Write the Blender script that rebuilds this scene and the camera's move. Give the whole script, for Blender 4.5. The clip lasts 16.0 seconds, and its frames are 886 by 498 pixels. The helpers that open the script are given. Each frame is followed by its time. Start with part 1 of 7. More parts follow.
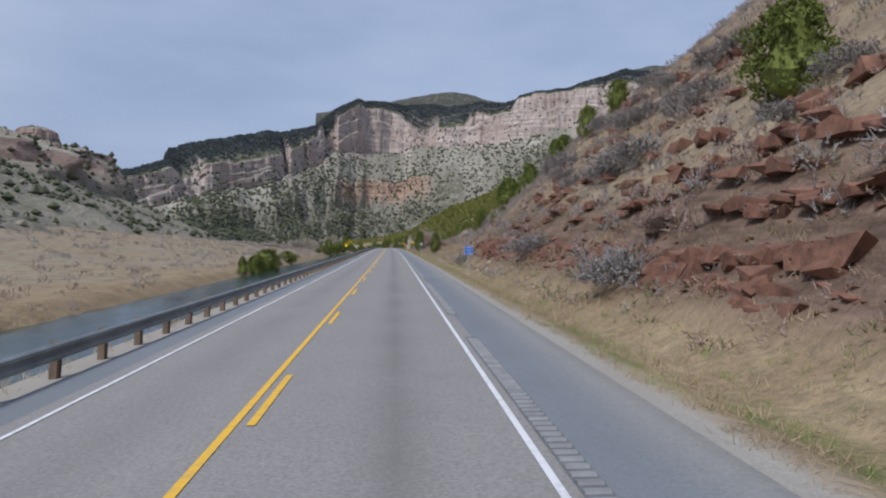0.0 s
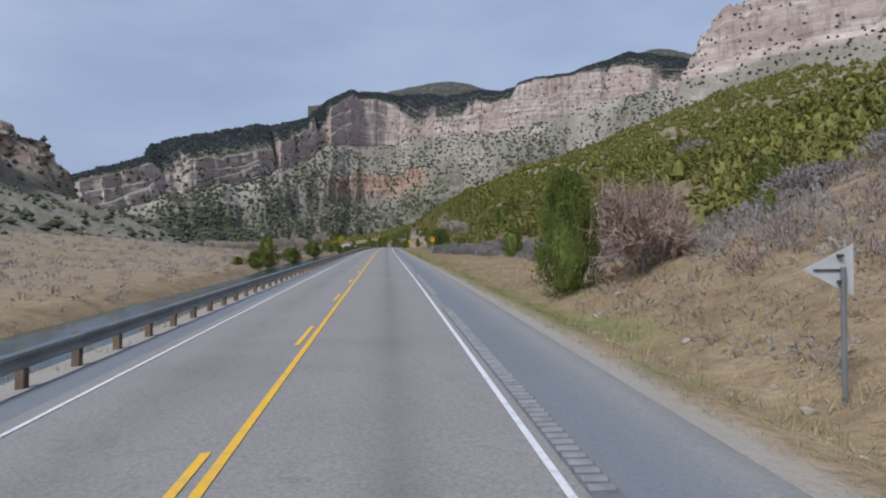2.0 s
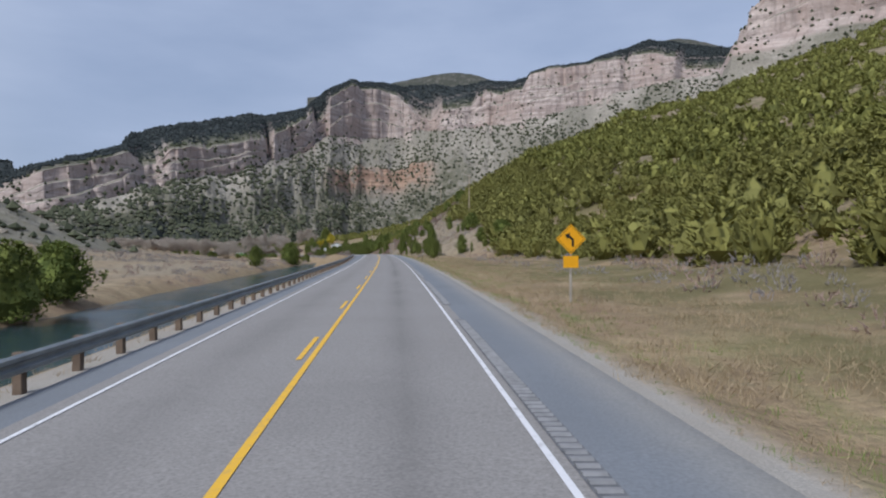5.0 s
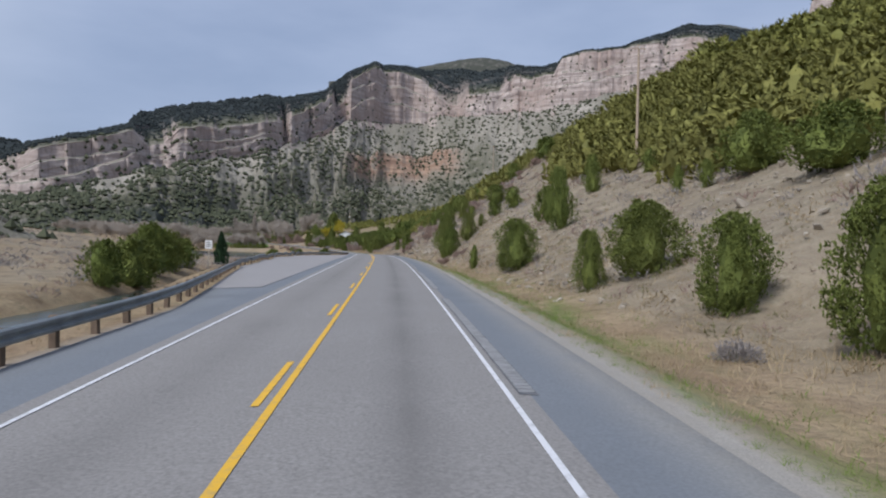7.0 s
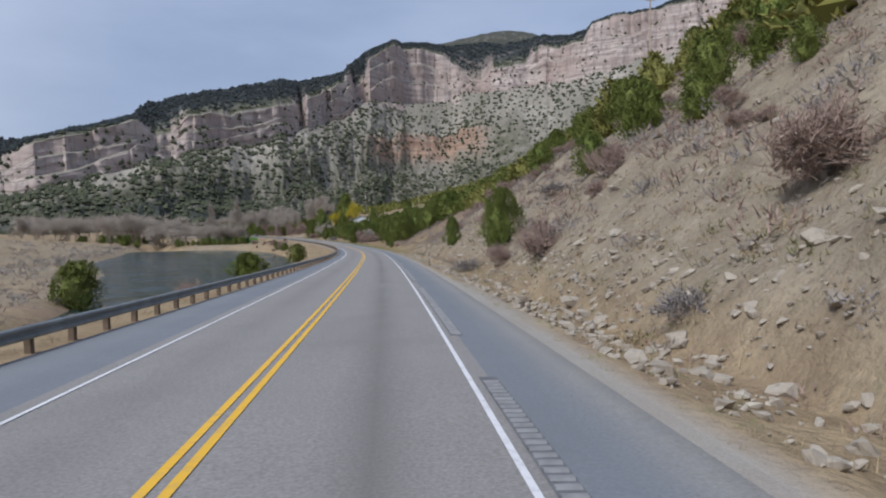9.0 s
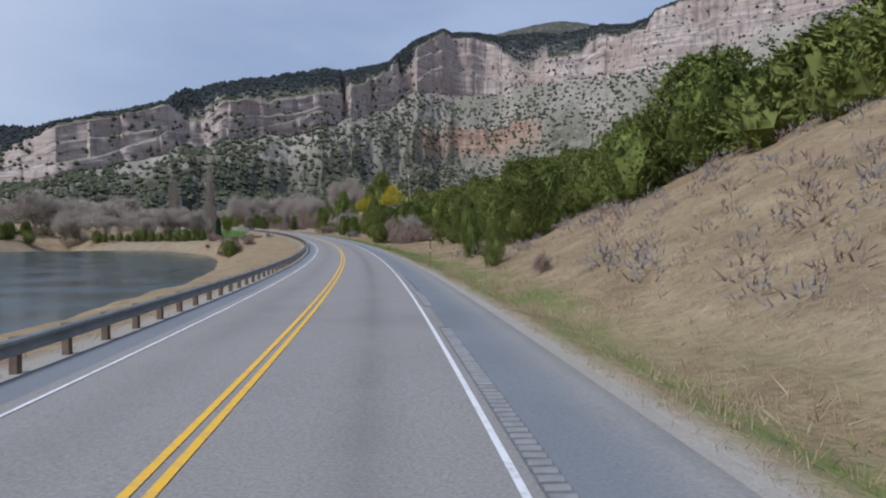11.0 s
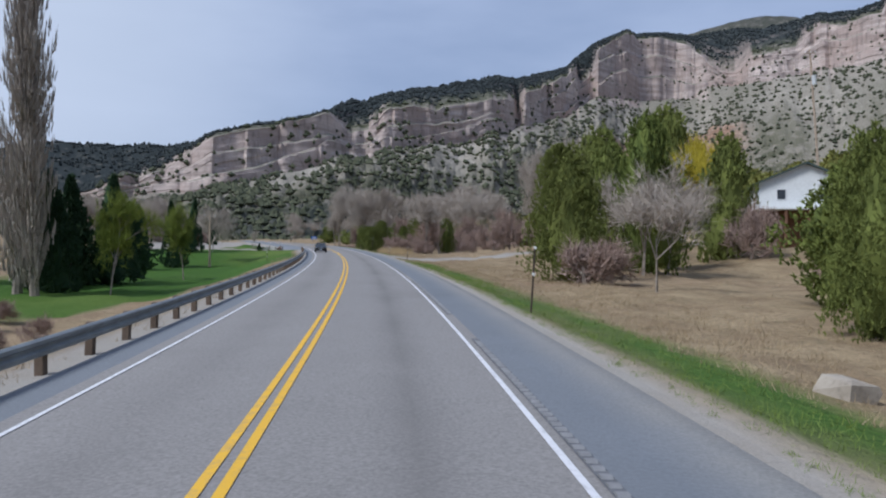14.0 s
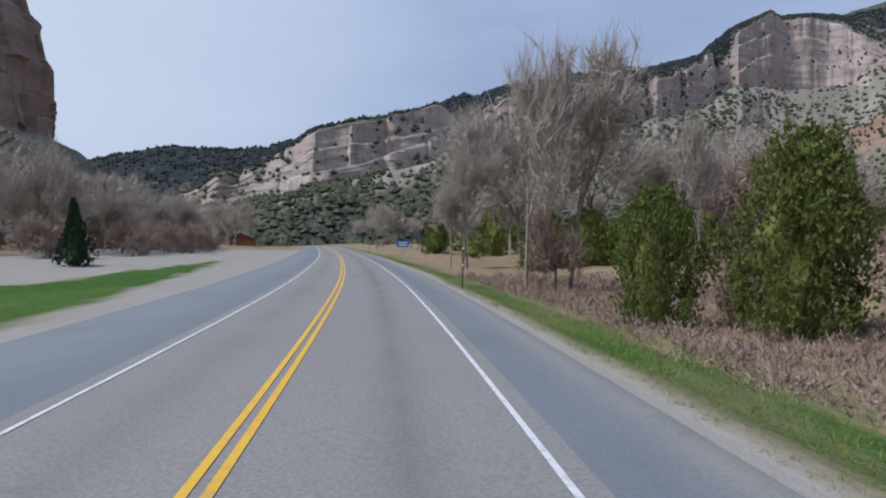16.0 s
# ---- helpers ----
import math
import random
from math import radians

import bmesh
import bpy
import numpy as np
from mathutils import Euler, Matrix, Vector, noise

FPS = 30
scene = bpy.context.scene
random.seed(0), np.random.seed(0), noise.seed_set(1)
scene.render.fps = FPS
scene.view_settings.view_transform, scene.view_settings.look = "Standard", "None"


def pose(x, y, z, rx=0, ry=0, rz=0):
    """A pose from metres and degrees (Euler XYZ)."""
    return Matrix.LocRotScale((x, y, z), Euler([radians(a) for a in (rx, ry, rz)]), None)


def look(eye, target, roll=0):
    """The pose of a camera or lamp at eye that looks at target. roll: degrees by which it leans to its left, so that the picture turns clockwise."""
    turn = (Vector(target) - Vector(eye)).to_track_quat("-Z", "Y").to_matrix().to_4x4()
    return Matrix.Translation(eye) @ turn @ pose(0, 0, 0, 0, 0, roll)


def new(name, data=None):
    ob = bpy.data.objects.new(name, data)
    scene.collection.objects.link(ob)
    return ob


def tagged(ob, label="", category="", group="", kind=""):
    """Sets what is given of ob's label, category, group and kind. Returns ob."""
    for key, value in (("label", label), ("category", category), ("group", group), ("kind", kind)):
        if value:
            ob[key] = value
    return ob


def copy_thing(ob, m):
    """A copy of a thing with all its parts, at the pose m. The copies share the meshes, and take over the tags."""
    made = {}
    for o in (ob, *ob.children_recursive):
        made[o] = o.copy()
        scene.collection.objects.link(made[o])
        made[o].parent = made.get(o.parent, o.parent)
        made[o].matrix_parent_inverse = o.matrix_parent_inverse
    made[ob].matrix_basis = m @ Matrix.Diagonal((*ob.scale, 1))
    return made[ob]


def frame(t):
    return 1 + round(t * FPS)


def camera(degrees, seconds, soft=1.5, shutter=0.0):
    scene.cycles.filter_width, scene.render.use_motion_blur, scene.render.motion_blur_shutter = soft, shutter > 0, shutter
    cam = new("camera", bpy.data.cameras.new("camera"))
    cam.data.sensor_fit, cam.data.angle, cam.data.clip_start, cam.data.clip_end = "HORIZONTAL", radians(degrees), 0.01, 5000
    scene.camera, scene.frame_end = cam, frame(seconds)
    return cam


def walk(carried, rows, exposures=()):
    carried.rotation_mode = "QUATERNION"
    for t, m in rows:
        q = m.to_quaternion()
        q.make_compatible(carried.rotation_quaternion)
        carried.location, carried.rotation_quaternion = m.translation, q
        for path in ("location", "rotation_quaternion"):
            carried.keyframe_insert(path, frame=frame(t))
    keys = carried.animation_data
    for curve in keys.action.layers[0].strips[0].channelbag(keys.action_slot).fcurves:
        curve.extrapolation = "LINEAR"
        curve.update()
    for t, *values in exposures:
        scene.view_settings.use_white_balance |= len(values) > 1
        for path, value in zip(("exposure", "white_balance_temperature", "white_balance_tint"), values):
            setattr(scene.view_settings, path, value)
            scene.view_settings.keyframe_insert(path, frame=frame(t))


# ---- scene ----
cam = camera(64.7, 16.0, soft=2.1)
# seconds, x, y, z, yaw, pitch, roll
ROWS = [
    (0.0, 0.976, 0.109, 1.236, 2.23, 1.23, -1.03),
    (0.5, -1.207, 19.304, 1.816, 2.22, 1.06, -1.30),
    (1.0, -3.367, 38.504, 2.411, 2.19, 0.95, -0.40),
    (1.5, -5.514, 57.706, 3.013, 2.04, 0.78, 0.34),
    (2.0, -7.681, 76.908, 3.622, 2.09, 0.80, 0.31),
    (2.5, -9.896, 96.102, 4.185, 2.23, 0.67, -0.28),
    (3.0, -12.179, 115.288, 4.686, 2.46, 0.69, -0.32),
    (3.5, -14.543, 134.461, 5.186, 2.71, 0.86, -0.59),
    (4.0, -16.870, 153.638, 5.688, 2.48, 0.79, -1.05),
    (4.5, -19.043, 172.832, 6.161, 2.29, 0.79, -0.34),
    (5.0, -21.104, 192.040, 6.595, 2.28, 0.76, -0.05),
    (5.5, -23.151, 211.253, 6.987, 2.53, 0.65, 0.03),
    (6.0, -25.314, 230.459, 7.344, 3.02, 0.47, 0.09),
    (6.5, -27.708, 249.641, 7.675, 3.58, 0.24, -0.06),
    (7.0, -30.400, 268.782, 7.992, 3.96, 0.05, -1.27),
    (7.5, -33.179, 287.909, 8.274, 4.12, -0.25, -0.28),
    (8.0, -36.012, 307.031, 8.458, 4.45, -0.58, 0.35),
    (8.5, -39.084, 326.121, 8.506, 5.32, -0.84, 0.96),
    (9.0, -42.481, 345.155, 8.445, 6.20, -1.23, 1.32),
    (9.5, -46.098, 364.144, 8.319, 6.80, -1.35, 0.60),
    (10.0, -49.928, 383.094, 8.169, 7.44, -1.36, 0.23),
    (10.5, -54.057, 401.989, 8.026, 8.40, -1.32, 0.12),
    (11.0, -58.633, 420.791, 7.914, 9.81, -1.25, 0.28),
    (11.5, -63.818, 439.441, 7.860, 11.66, -1.04, 0.72),
    (12.0, -69.715, 457.878, 7.900, 13.68, -0.54, -0.50),
    (12.5, -76.199, 476.115, 8.067, 15.99, -0.38, 0.36),
    (13.0, -83.388, 494.086, 8.329, 18.35, -0.15, 0.55),
    (13.5, -91.364, 511.725, 8.648, 20.90, 0.08, -0.04),
    (14.0, -100.122, 528.985, 9.038, 23.39, 0.36, -0.55),
    (14.5, -109.578, 545.868, 9.465, 25.57, 0.51, -0.55),
    (15.0, -119.616, 562.413, 9.877, 27.55, 0.68, -0.60),
    (15.5, -130.360, 578.512, 10.309, 30.27, 0.65, -0.30),
    (16.0, -141.716, 594.181, 10.749, 32.31, 0.63, -1.01),
]
walk(cam, [(t, pose(x, y, z + 0.015, 90 + pitch, roll, yaw)) for t, x, y, z, yaw, pitch, roll in ROWS], [(0.0, 0.0, 6150, 10), (9.0, 0.0, 6150, 10), (12.5, 0.0, 5850, 10), (16.0, 0.0, 5950, 10)])
# ---------------------------------------------------------------- plan of the place


def lattice(ix, iy, seed):
    h = (ix.astype(np.int64) * 374761393 + iy.astype(np.int64) * 668265263 + seed * 974711) & 0x7FFFFFFF
    h = ((h ^ (h >> 13)) * 1274126177) & 0x7FFFFFFF
    return ((h ^ (h >> 16)) & 0xFFFF) / 65535.0


def vnoise(x, y, seed=0):
    """Smooth noise in -1 to 1."""
    x, y = np.broadcast_arrays(np.asarray(x, float), np.asarray(y, float))
    ix, iy = np.floor(x), np.floor(y)
    fx, fy = x - ix, y - iy
    fx, fy = fx * fx * (3 - 2 * fx), fy * fy * (3 - 2 * fy)
    a, b = lattice(ix, iy, seed), lattice(ix + 1, iy, seed)
    c, d = lattice(ix, iy + 1, seed), lattice(ix + 1, iy + 1, seed)
    return 2 * (a + (b - a) * fx + (c - a) * fy + (a - b - c + d) * fx * fy) - 1


def fbm(x, y, seed=0, octaves=4, rough=0.5):
    out, amp = 0.0, 1.0
    for k in range(octaves):
        out = out + amp * vnoise(np.asarray(x) * 2 ** k, np.asarray(y) * 2 ** k, seed + 17 * k)
        amp *= rough
    return out


def step(a, b, x):
    f = np.clip((x - a) / (b - a), 0, 1)
    return f * f * (3 - 2 * f)


# centre line of the road: x, y, z, bank in degrees (to the right)
ROAD = [
    (0.00, 0.00, 0.000, -1.97),
    (-2.12, 19.20, 0.588, -1.68),
    (-4.25, 38.41, 1.190, -1.31),
    (-6.42, 57.60, 1.797, -0.99),
    (-8.64, 76.80, 2.408, -0.82),
    (-10.90, 95.98, 2.969, -0.72),
    (-13.19, 115.17, 3.475, -0.54),
    (-15.48, 134.35, 3.980, -0.39),
    (-17.73, 153.54, 4.481, -0.37),
    (-19.91, 172.74, 4.955, -0.34),
    (-22.03, 191.94, 5.389, -0.28),
    (-24.14, 211.14, 5.783, -0.21),
    (-26.35, 230.34, 6.140, -0.15),
    (-28.72, 249.51, 6.472, -0.07),
    (-31.28, 268.66, 6.791, 0.14),
    (-34.02, 287.78, 7.081, 0.52),
    (-36.95, 306.88, 7.273, 0.90),
]
ROAD += [
    (-40.14, 325.94, 7.326, 1.06),
    (-43.60, 344.94, 7.263, 0.95),
    (-47.26, 363.91, 7.133, 0.72),
    (-51.12, 382.85, 6.978, 0.48),
    (-55.24, 401.72, 6.830, 0.24),
    (-59.76, 420.50, 6.713, 0.03),
    (-64.84, 439.14, 6.656, -0.12),
    (-70.57, 457.60, 6.696, -0.19),
    (-77.00, 475.81, 6.862, -0.28),
    (-84.18, 493.75, 7.121, -0.37),
    (-92.13, 511.36, 7.441, -0.33),
    (-100.84, 528.60, 7.835, -0.23),
    (-110.24, 545.48, 8.260, -0.23),
    (-120.31, 561.97, 8.672, -0.32),
    (-131.04, 578.04, 9.102, -0.52),
    (-142.40, 593.66, 9.535, -0.79),
]


def centre_line():
    p = np.array(ROAD)
    first, last = p[1] - p[0], p[-1] - p[-2]
    before = [p[0] + first * k * np.array((1, 1, 1, 0)) for k in range(-8, 0)]
    after, q, turn = [], p[-1].copy(), math.atan2(last[1], last[0])
    for k in range(68):
        turn += radians(2.1 if k < 2 else 1.0 if k < 4 else 0.4 if k < 6 else 0.12 if k < 10 else 2.5 if k < 44 else 0)
        q = q + np.array((19 * math.cos(turn), 19 * math.sin(turn), 0.38 if k < 8 else 0.15, 0.15 if q[3] < 0 else 0))
        after.append(q.copy())
    p = np.vstack([before, p, after])
    out = []
    for k in range(1, len(p) - 2):
        a, b, c, d = p[k - 1 : k + 3]
        for f in np.arange(0, 1, 0.05):
            out.append(0.5 * (2 * b + (c - a) * f + (2 * a - 5 * b + 4 * c - d) * f * f + (3 * b - a - 3 * c + d) * f ** 3))
    out = np.array(out)
    run = np.r_[0, np.cumsum(np.hypot(*np.diff(out[:, :2], axis=0).T))]
    start = run[np.argmin(np.hypot(out[:, 0] - ROAD[0][0], out[:, 1] - ROAD[0][1]))]
    return run - start, out


RUN, LINE = centre_line()
HEAD = np.unwrap(np.arctan2(np.gradient(LINE[:, 1]), np.gradient(LINE[:, 0])))


def spine(s):
    """Centre line at s metres along: x, y, z, heading, bank (radians)."""
    return (*(np.interp(s, RUN, LINE[:, k]) for k in range(3)), np.interp(s, RUN, HEAD), np.radians(np.interp(s, RUN, LINE[:, 3])))


def crossfall(s, d):
    bank = spine(s)[4]
    return -np.tan(bank) * d - 0.047 * np.maximum(0, -d)


# right of the road: s, ditch edge d and z, top of the first bank d and z, slope beyond
RIGHT = [
    (-150, 4.9, 0.1, 6.4, 1.35, 0.92), (44, 4.9, 0.1, 6.4, 1.35, 0.90), (52, 5.0, 0.15, 7.0, 1.2, 0.92), (75, 5.0, 0.15, 8.0, 1.5, 0.72),
    (92, 5.0, 0.1, 9.0, 1.6, 0.46), (104, 8.0, 0.0, 14, 0.8, 0.40), (120, 9.0, -0.1, 18, 0.6, 0.44), (200, 8.0, -0.1, 16, 0.5, 0.44),
    (250, 9.0, -0.2, 17, 0.3, 0.44), (270, 13, -0.1, 18, 0.8, 0.44), (283, 5.6, 0.0, 9.0, 1.5, 0.45), (305, 5.2, 0.0, 9.0, 2.0, 0.45),
]
RIGHT += [
    (318, 5.0, -0.1, 7.5, 2.4, 0.5), (340, 4.9, -0.1, 8.0, 2.6, 0.68), (400, 4.9, 0.0, 8.0, 2.5, 0.68), (425, 5.0, 0.0, 8.0, 1.3, 0.55),
    (445, 5.4, 0.0, 9.0, 1.6, 0.58), (470, 6.0, -0.1, 11, 0.8, 0.48), (520, 7.0, -0.2, 14, 0.3, 0.32), (545, 6.0, -0.4, 18, -0.2, 0.18),
    (600, 6.0, -0.4, 20, -0.4, 0.10), (660, 6.0, -0.3, 20, 0.0, 0.10), (760, 6.0, -0.1, 20, 0.2, 0.06), (2000, 6.0, 0.0, 20, 0.0, 0.0),
]
# left of the road: s, guard rail, near water's edge, far water's edge, height of the terrace behind it
LEFT = [
    (-150, 2.4, 5.0, 11.6, -1.4), (60, 2.4, 5.0, 11.0, -1.4), (140, 2.4, 5.0, 10.8, -1.3), (165, 2.4, 5.0, 12.2, -1.3), (240, 2.4, 6.0, 13.5, -1.3), (283, 3.0, 7.5, 13.0, -1.2), (300, 5.4, 9.2, 12.4, -1.2),
    (318, 6.4, 10.4, 12.6, -1.2), (338, 5.2, 10.2, 13, -1.3), (352, 3.4, 8.5, 14, -1.4), (375, 3.0, 8.2, 12, -1.4), (392, 2.7, 8.4, 15.5, -1.4), (400, 2.6, 8.6, 19, -1.3), (430, 2.5, 8.6, 28, -1.3),
    (456, 2.4, 8.8, 36, -1.3), (465, 2.4, 9.3, 41, -1.3), (487, 2.4, 10.5, 42, -1.2), (505, 2.4, 12.0, 42, -1.1), (518, 2.4, 14, 42, -1.0), (530, 2.4, 19, 42, -0.8), (540, 2.4, 27, 41, -0.7), (552, 2.4, 33, 40, -0.6), (560, 2.4, 36, 37, -0.5), (2000, 2.4, 36, 37, -0.4),
]
WATER = -2.0


def ground_z(s, d):
    """Height of the ground s metres along the road and d metres to its right."""
    s, d = np.broadcast_arrays(np.asarray(s, float), np.asarray(d, float))
    z0 = spine(s)[2]
    r = np.array(RIGHT).T
    d1, z1, d2, z2, m = (np.interp(s, r[0], r[k]) for k in range(1, 6))
    cap = np.interp(s, (60, 95, 110, 450, 560, 760), (30, 60, 200, 200, 110, 110))
    m2 = np.interp(s, (80, 110, 240, 285, 340, 390, 500, 580, 640, 760), (0.15, 0.385, 0.37, 0.32, 0.33, 0.40, 0.40, 0.32, 0.22, 0.0))
    bend = np.minimum(33.0, cap)
    right = np.where(d < 4.1, -0.04 - 0.16 * step(3.3, 4.1, d), np.where(d < d1, -0.20 + (z1 + 0.20) * step(4.1, d1, d), z1 + (z2 - z1) * np.clip((d - d1) / (d2 - d1), 0, 1)))
    right = right + m * np.clip(d - d2, 0, np.maximum(bend - d2, 0.1)) + m2 * np.clip(d - bend, 0, np.maximum(cap - bend, 0)) + np.interp(s, (600, 760), (0.16, 0.0)) * np.maximum(d - np.maximum(cap, bend), 0)
    q = np.array(LEFT).T
    rail, near, far, terrace = (np.interp(s, q[0], q[k]) for k in range(1, 5))
    e = -d
    dry = step(532, 560, s) * (1 - step(-3.0, 0.0, e - near) * (1 - step(556, 562, s)))
    bed = WATER - 0.9
    lip = rail + 0.5
    left = -0.03 + (bed + 0.03) * (0.4 * np.clip((e - lip) / (near + 1.6 - lip), 0, 1) + 0.6 * step(np.maximum(lip, near - 3.0), near + 1.6, e))
    left = left + np.where(e > far - 1.5, (terrace - bed) * step(far - 1.5, far + 2.5, e), 0)
    left = left * (1 - dry) + dry * (-0.03 - np.interp(s, (598, 612), (1.25, 0.2)) * step(rail + 0.4, rail + 5.5, e) + 0.012 * np.clip(e - 15, 0, 60))
    foot = np.interp(s, (150, 300, 420, 560), (62, 74, 84, 90))
    left = left + 0.10 * np.clip(e - foot * 0.5, 0, 300) * (1 - dry)
    right = right - 0.26 * step(300, 312, s) * (1 - step(366, 380, s)) * np.exp(-((d - 4.75 - 0.12 * np.sin(s * 0.7)) / 0.38) ** 2)
    z = np.where(d >= 0, right, left)
    away = step(3.6, 9.0, np.abs(d))
    lumps = 0.10 * fbm(s * 0.9, d * 0.9, 3, 3) * step(4.2, 6.5, np.abs(d)) + 0.5 * fbm(s * 0.11, d * 0.13, 5, 4) * step(7, 20, d) + 1.8 * fbm(s * 0.03, d * 0.035, 9, 3) * step(18, 60, d)
    lumps = lumps + 0.25 * fbm(s * 0.1, d * 0.1, 6, 3) * step(16, 30, e)
    steep = step(0.5, 0.68, m) * step(d1, d2 + 1, d) * (1 - step(26, 34, d))
    lumps = lumps + steep * (0.35 * fbm(s * 0.35, d * 0.45, 21, 4))
    return z0 + crossfall(s, np.clip(d, -3.2, 3.2)) * (1 - 0.8 * away) + z + lumps


def spot(s, d, up=0.0):
    """World place on the ground."""
    x, y, _, h, _ = spine(s)
    return Vector((float(x + math.sin(h) * d), float(y - math.cos(h) * d), float(ground_z(s, d)) + up))


def deck(s, d, up=0.0):
    """World places on the road's surface."""
    x, y, z, h, _ = spine(s)
    return np.stack(np.broadcast_arrays(x + np.sin(h) * d, y - np.cos(h) * d, z + crossfall(s, d) + up), -1)

# ---------------------------------------------------------------- light
SUN_EL, SUN_AZ = 48.0, 215.0      # degrees; azimuth clockwise from +y
world = bpy.data.worlds.new("sky")
scene.world = world
world.use_nodes = True
wn, wl = world.node_tree.nodes, world.node_tree.links
sky = wn.new("ShaderNodeTexSky")
sky.sky_type, sky.sun_disc = "NISHITA", False
sky.sun_elevation, sky.sun_rotation = radians(SUN_EL), radians(SUN_AZ)
sky.air_density, sky.dust_density, sky.ozone_density = 1.0, 2.5, 1.5
coord = wn.new("ShaderNodeTexCoord")
stretch = wn.new("ShaderNodeMapping")
stretch.inputs["Scale"].default_value = (1.0, 1.0, 3.2)
cloud = wn.new("ShaderNodeTexNoise")
cloud.inputs["Scale"].default_value, cloud.inputs["Detail"].default_value, cloud.inputs["Roughness"].default_value = 2.3, 5.0, 0.52
shape = wn.new("ShaderNodeMapRange")
shape.inputs["From Min"].default_value, shape.inputs["From Max"].default_value = 0.30, 0.72
shape.inputs["To Min"].default_value, shape.inputs["To Max"].default_value = 0.62, 0.97
tone = wn.new("ShaderNodeMixRGB")
tone.inputs["Color1"].default_value, tone.inputs["Color2"].default_value = (3.3, 4.1, 6.1, 1), (5.4, 6.2, 7.9, 1)
blend = wn.new("ShaderNodeMixRGB")
wl.new(coord.outputs["Generated"], stretch.inputs["Vector"])
wl.new(stretch.outputs["Vector"], cloud.inputs["Vector"])
wl.new(cloud.outputs["Fac"], shape.inputs["Value"])
wl.new(cloud.outputs["Fac"], tone.inputs["Fac"])
wl.new(shape.outputs["Result"], blend.inputs["Fac"])
wl.new(sky.outputs["Color"], blend.inputs["Color1"])
wl.new(tone.outputs["Color"], blend.inputs["Color2"])
west = wn.new("ShaderNodeVectorMath")
west.operation = "DOT_PRODUCT"
west.inputs[1].default_value = (-0.90, 0.35, 0.27)
glow = wn.new("ShaderNodeMapRange")
glow.interpolation_type = "SMOOTHSTEP"
glow.inputs["From Min"].default_value, glow.inputs["From Max"].default_value = 0.78, 1.02
glow.inputs["To Min"].default_value, glow.inputs["To Max"].default_value = 0.0, 0.85
veil = wn.new("ShaderNodeMixRGB")
veil.inputs["Color2"].default_value = (6.9, 7.5, 8.6, 1)
wl.new(coord.outputs["Generated"], west.inputs[0])
wl.new(west.outputs["Value"], glow.inputs["Value"])
wl.new(glow.outputs["Result"], veil.inputs["Fac"])
wl.new(blend.outputs["Color"], veil.inputs["Color1"])
wl.new(veil.outputs["Color"], wn["Background"].inputs["Color"])
wn["Background"].inputs["Strength"].default_value = 0.092
sun = new("sun", bpy.data.lights.new("sun", "SUN"))
sun.data.energy, sun.data.angle, sun.data.color = 3.0, radians(16), (1.0, 0.97, 0.93)
sun_dir = Vector((math.sin(radians(SUN_AZ)) * math.cos(radians(SUN_EL)), math.cos(radians(SUN_AZ)) * math.cos(radians(SUN_EL)), math.sin(radians(SUN_EL))))
sun.matrix_world = look(sun_dir * 300, (0, 0, 0))


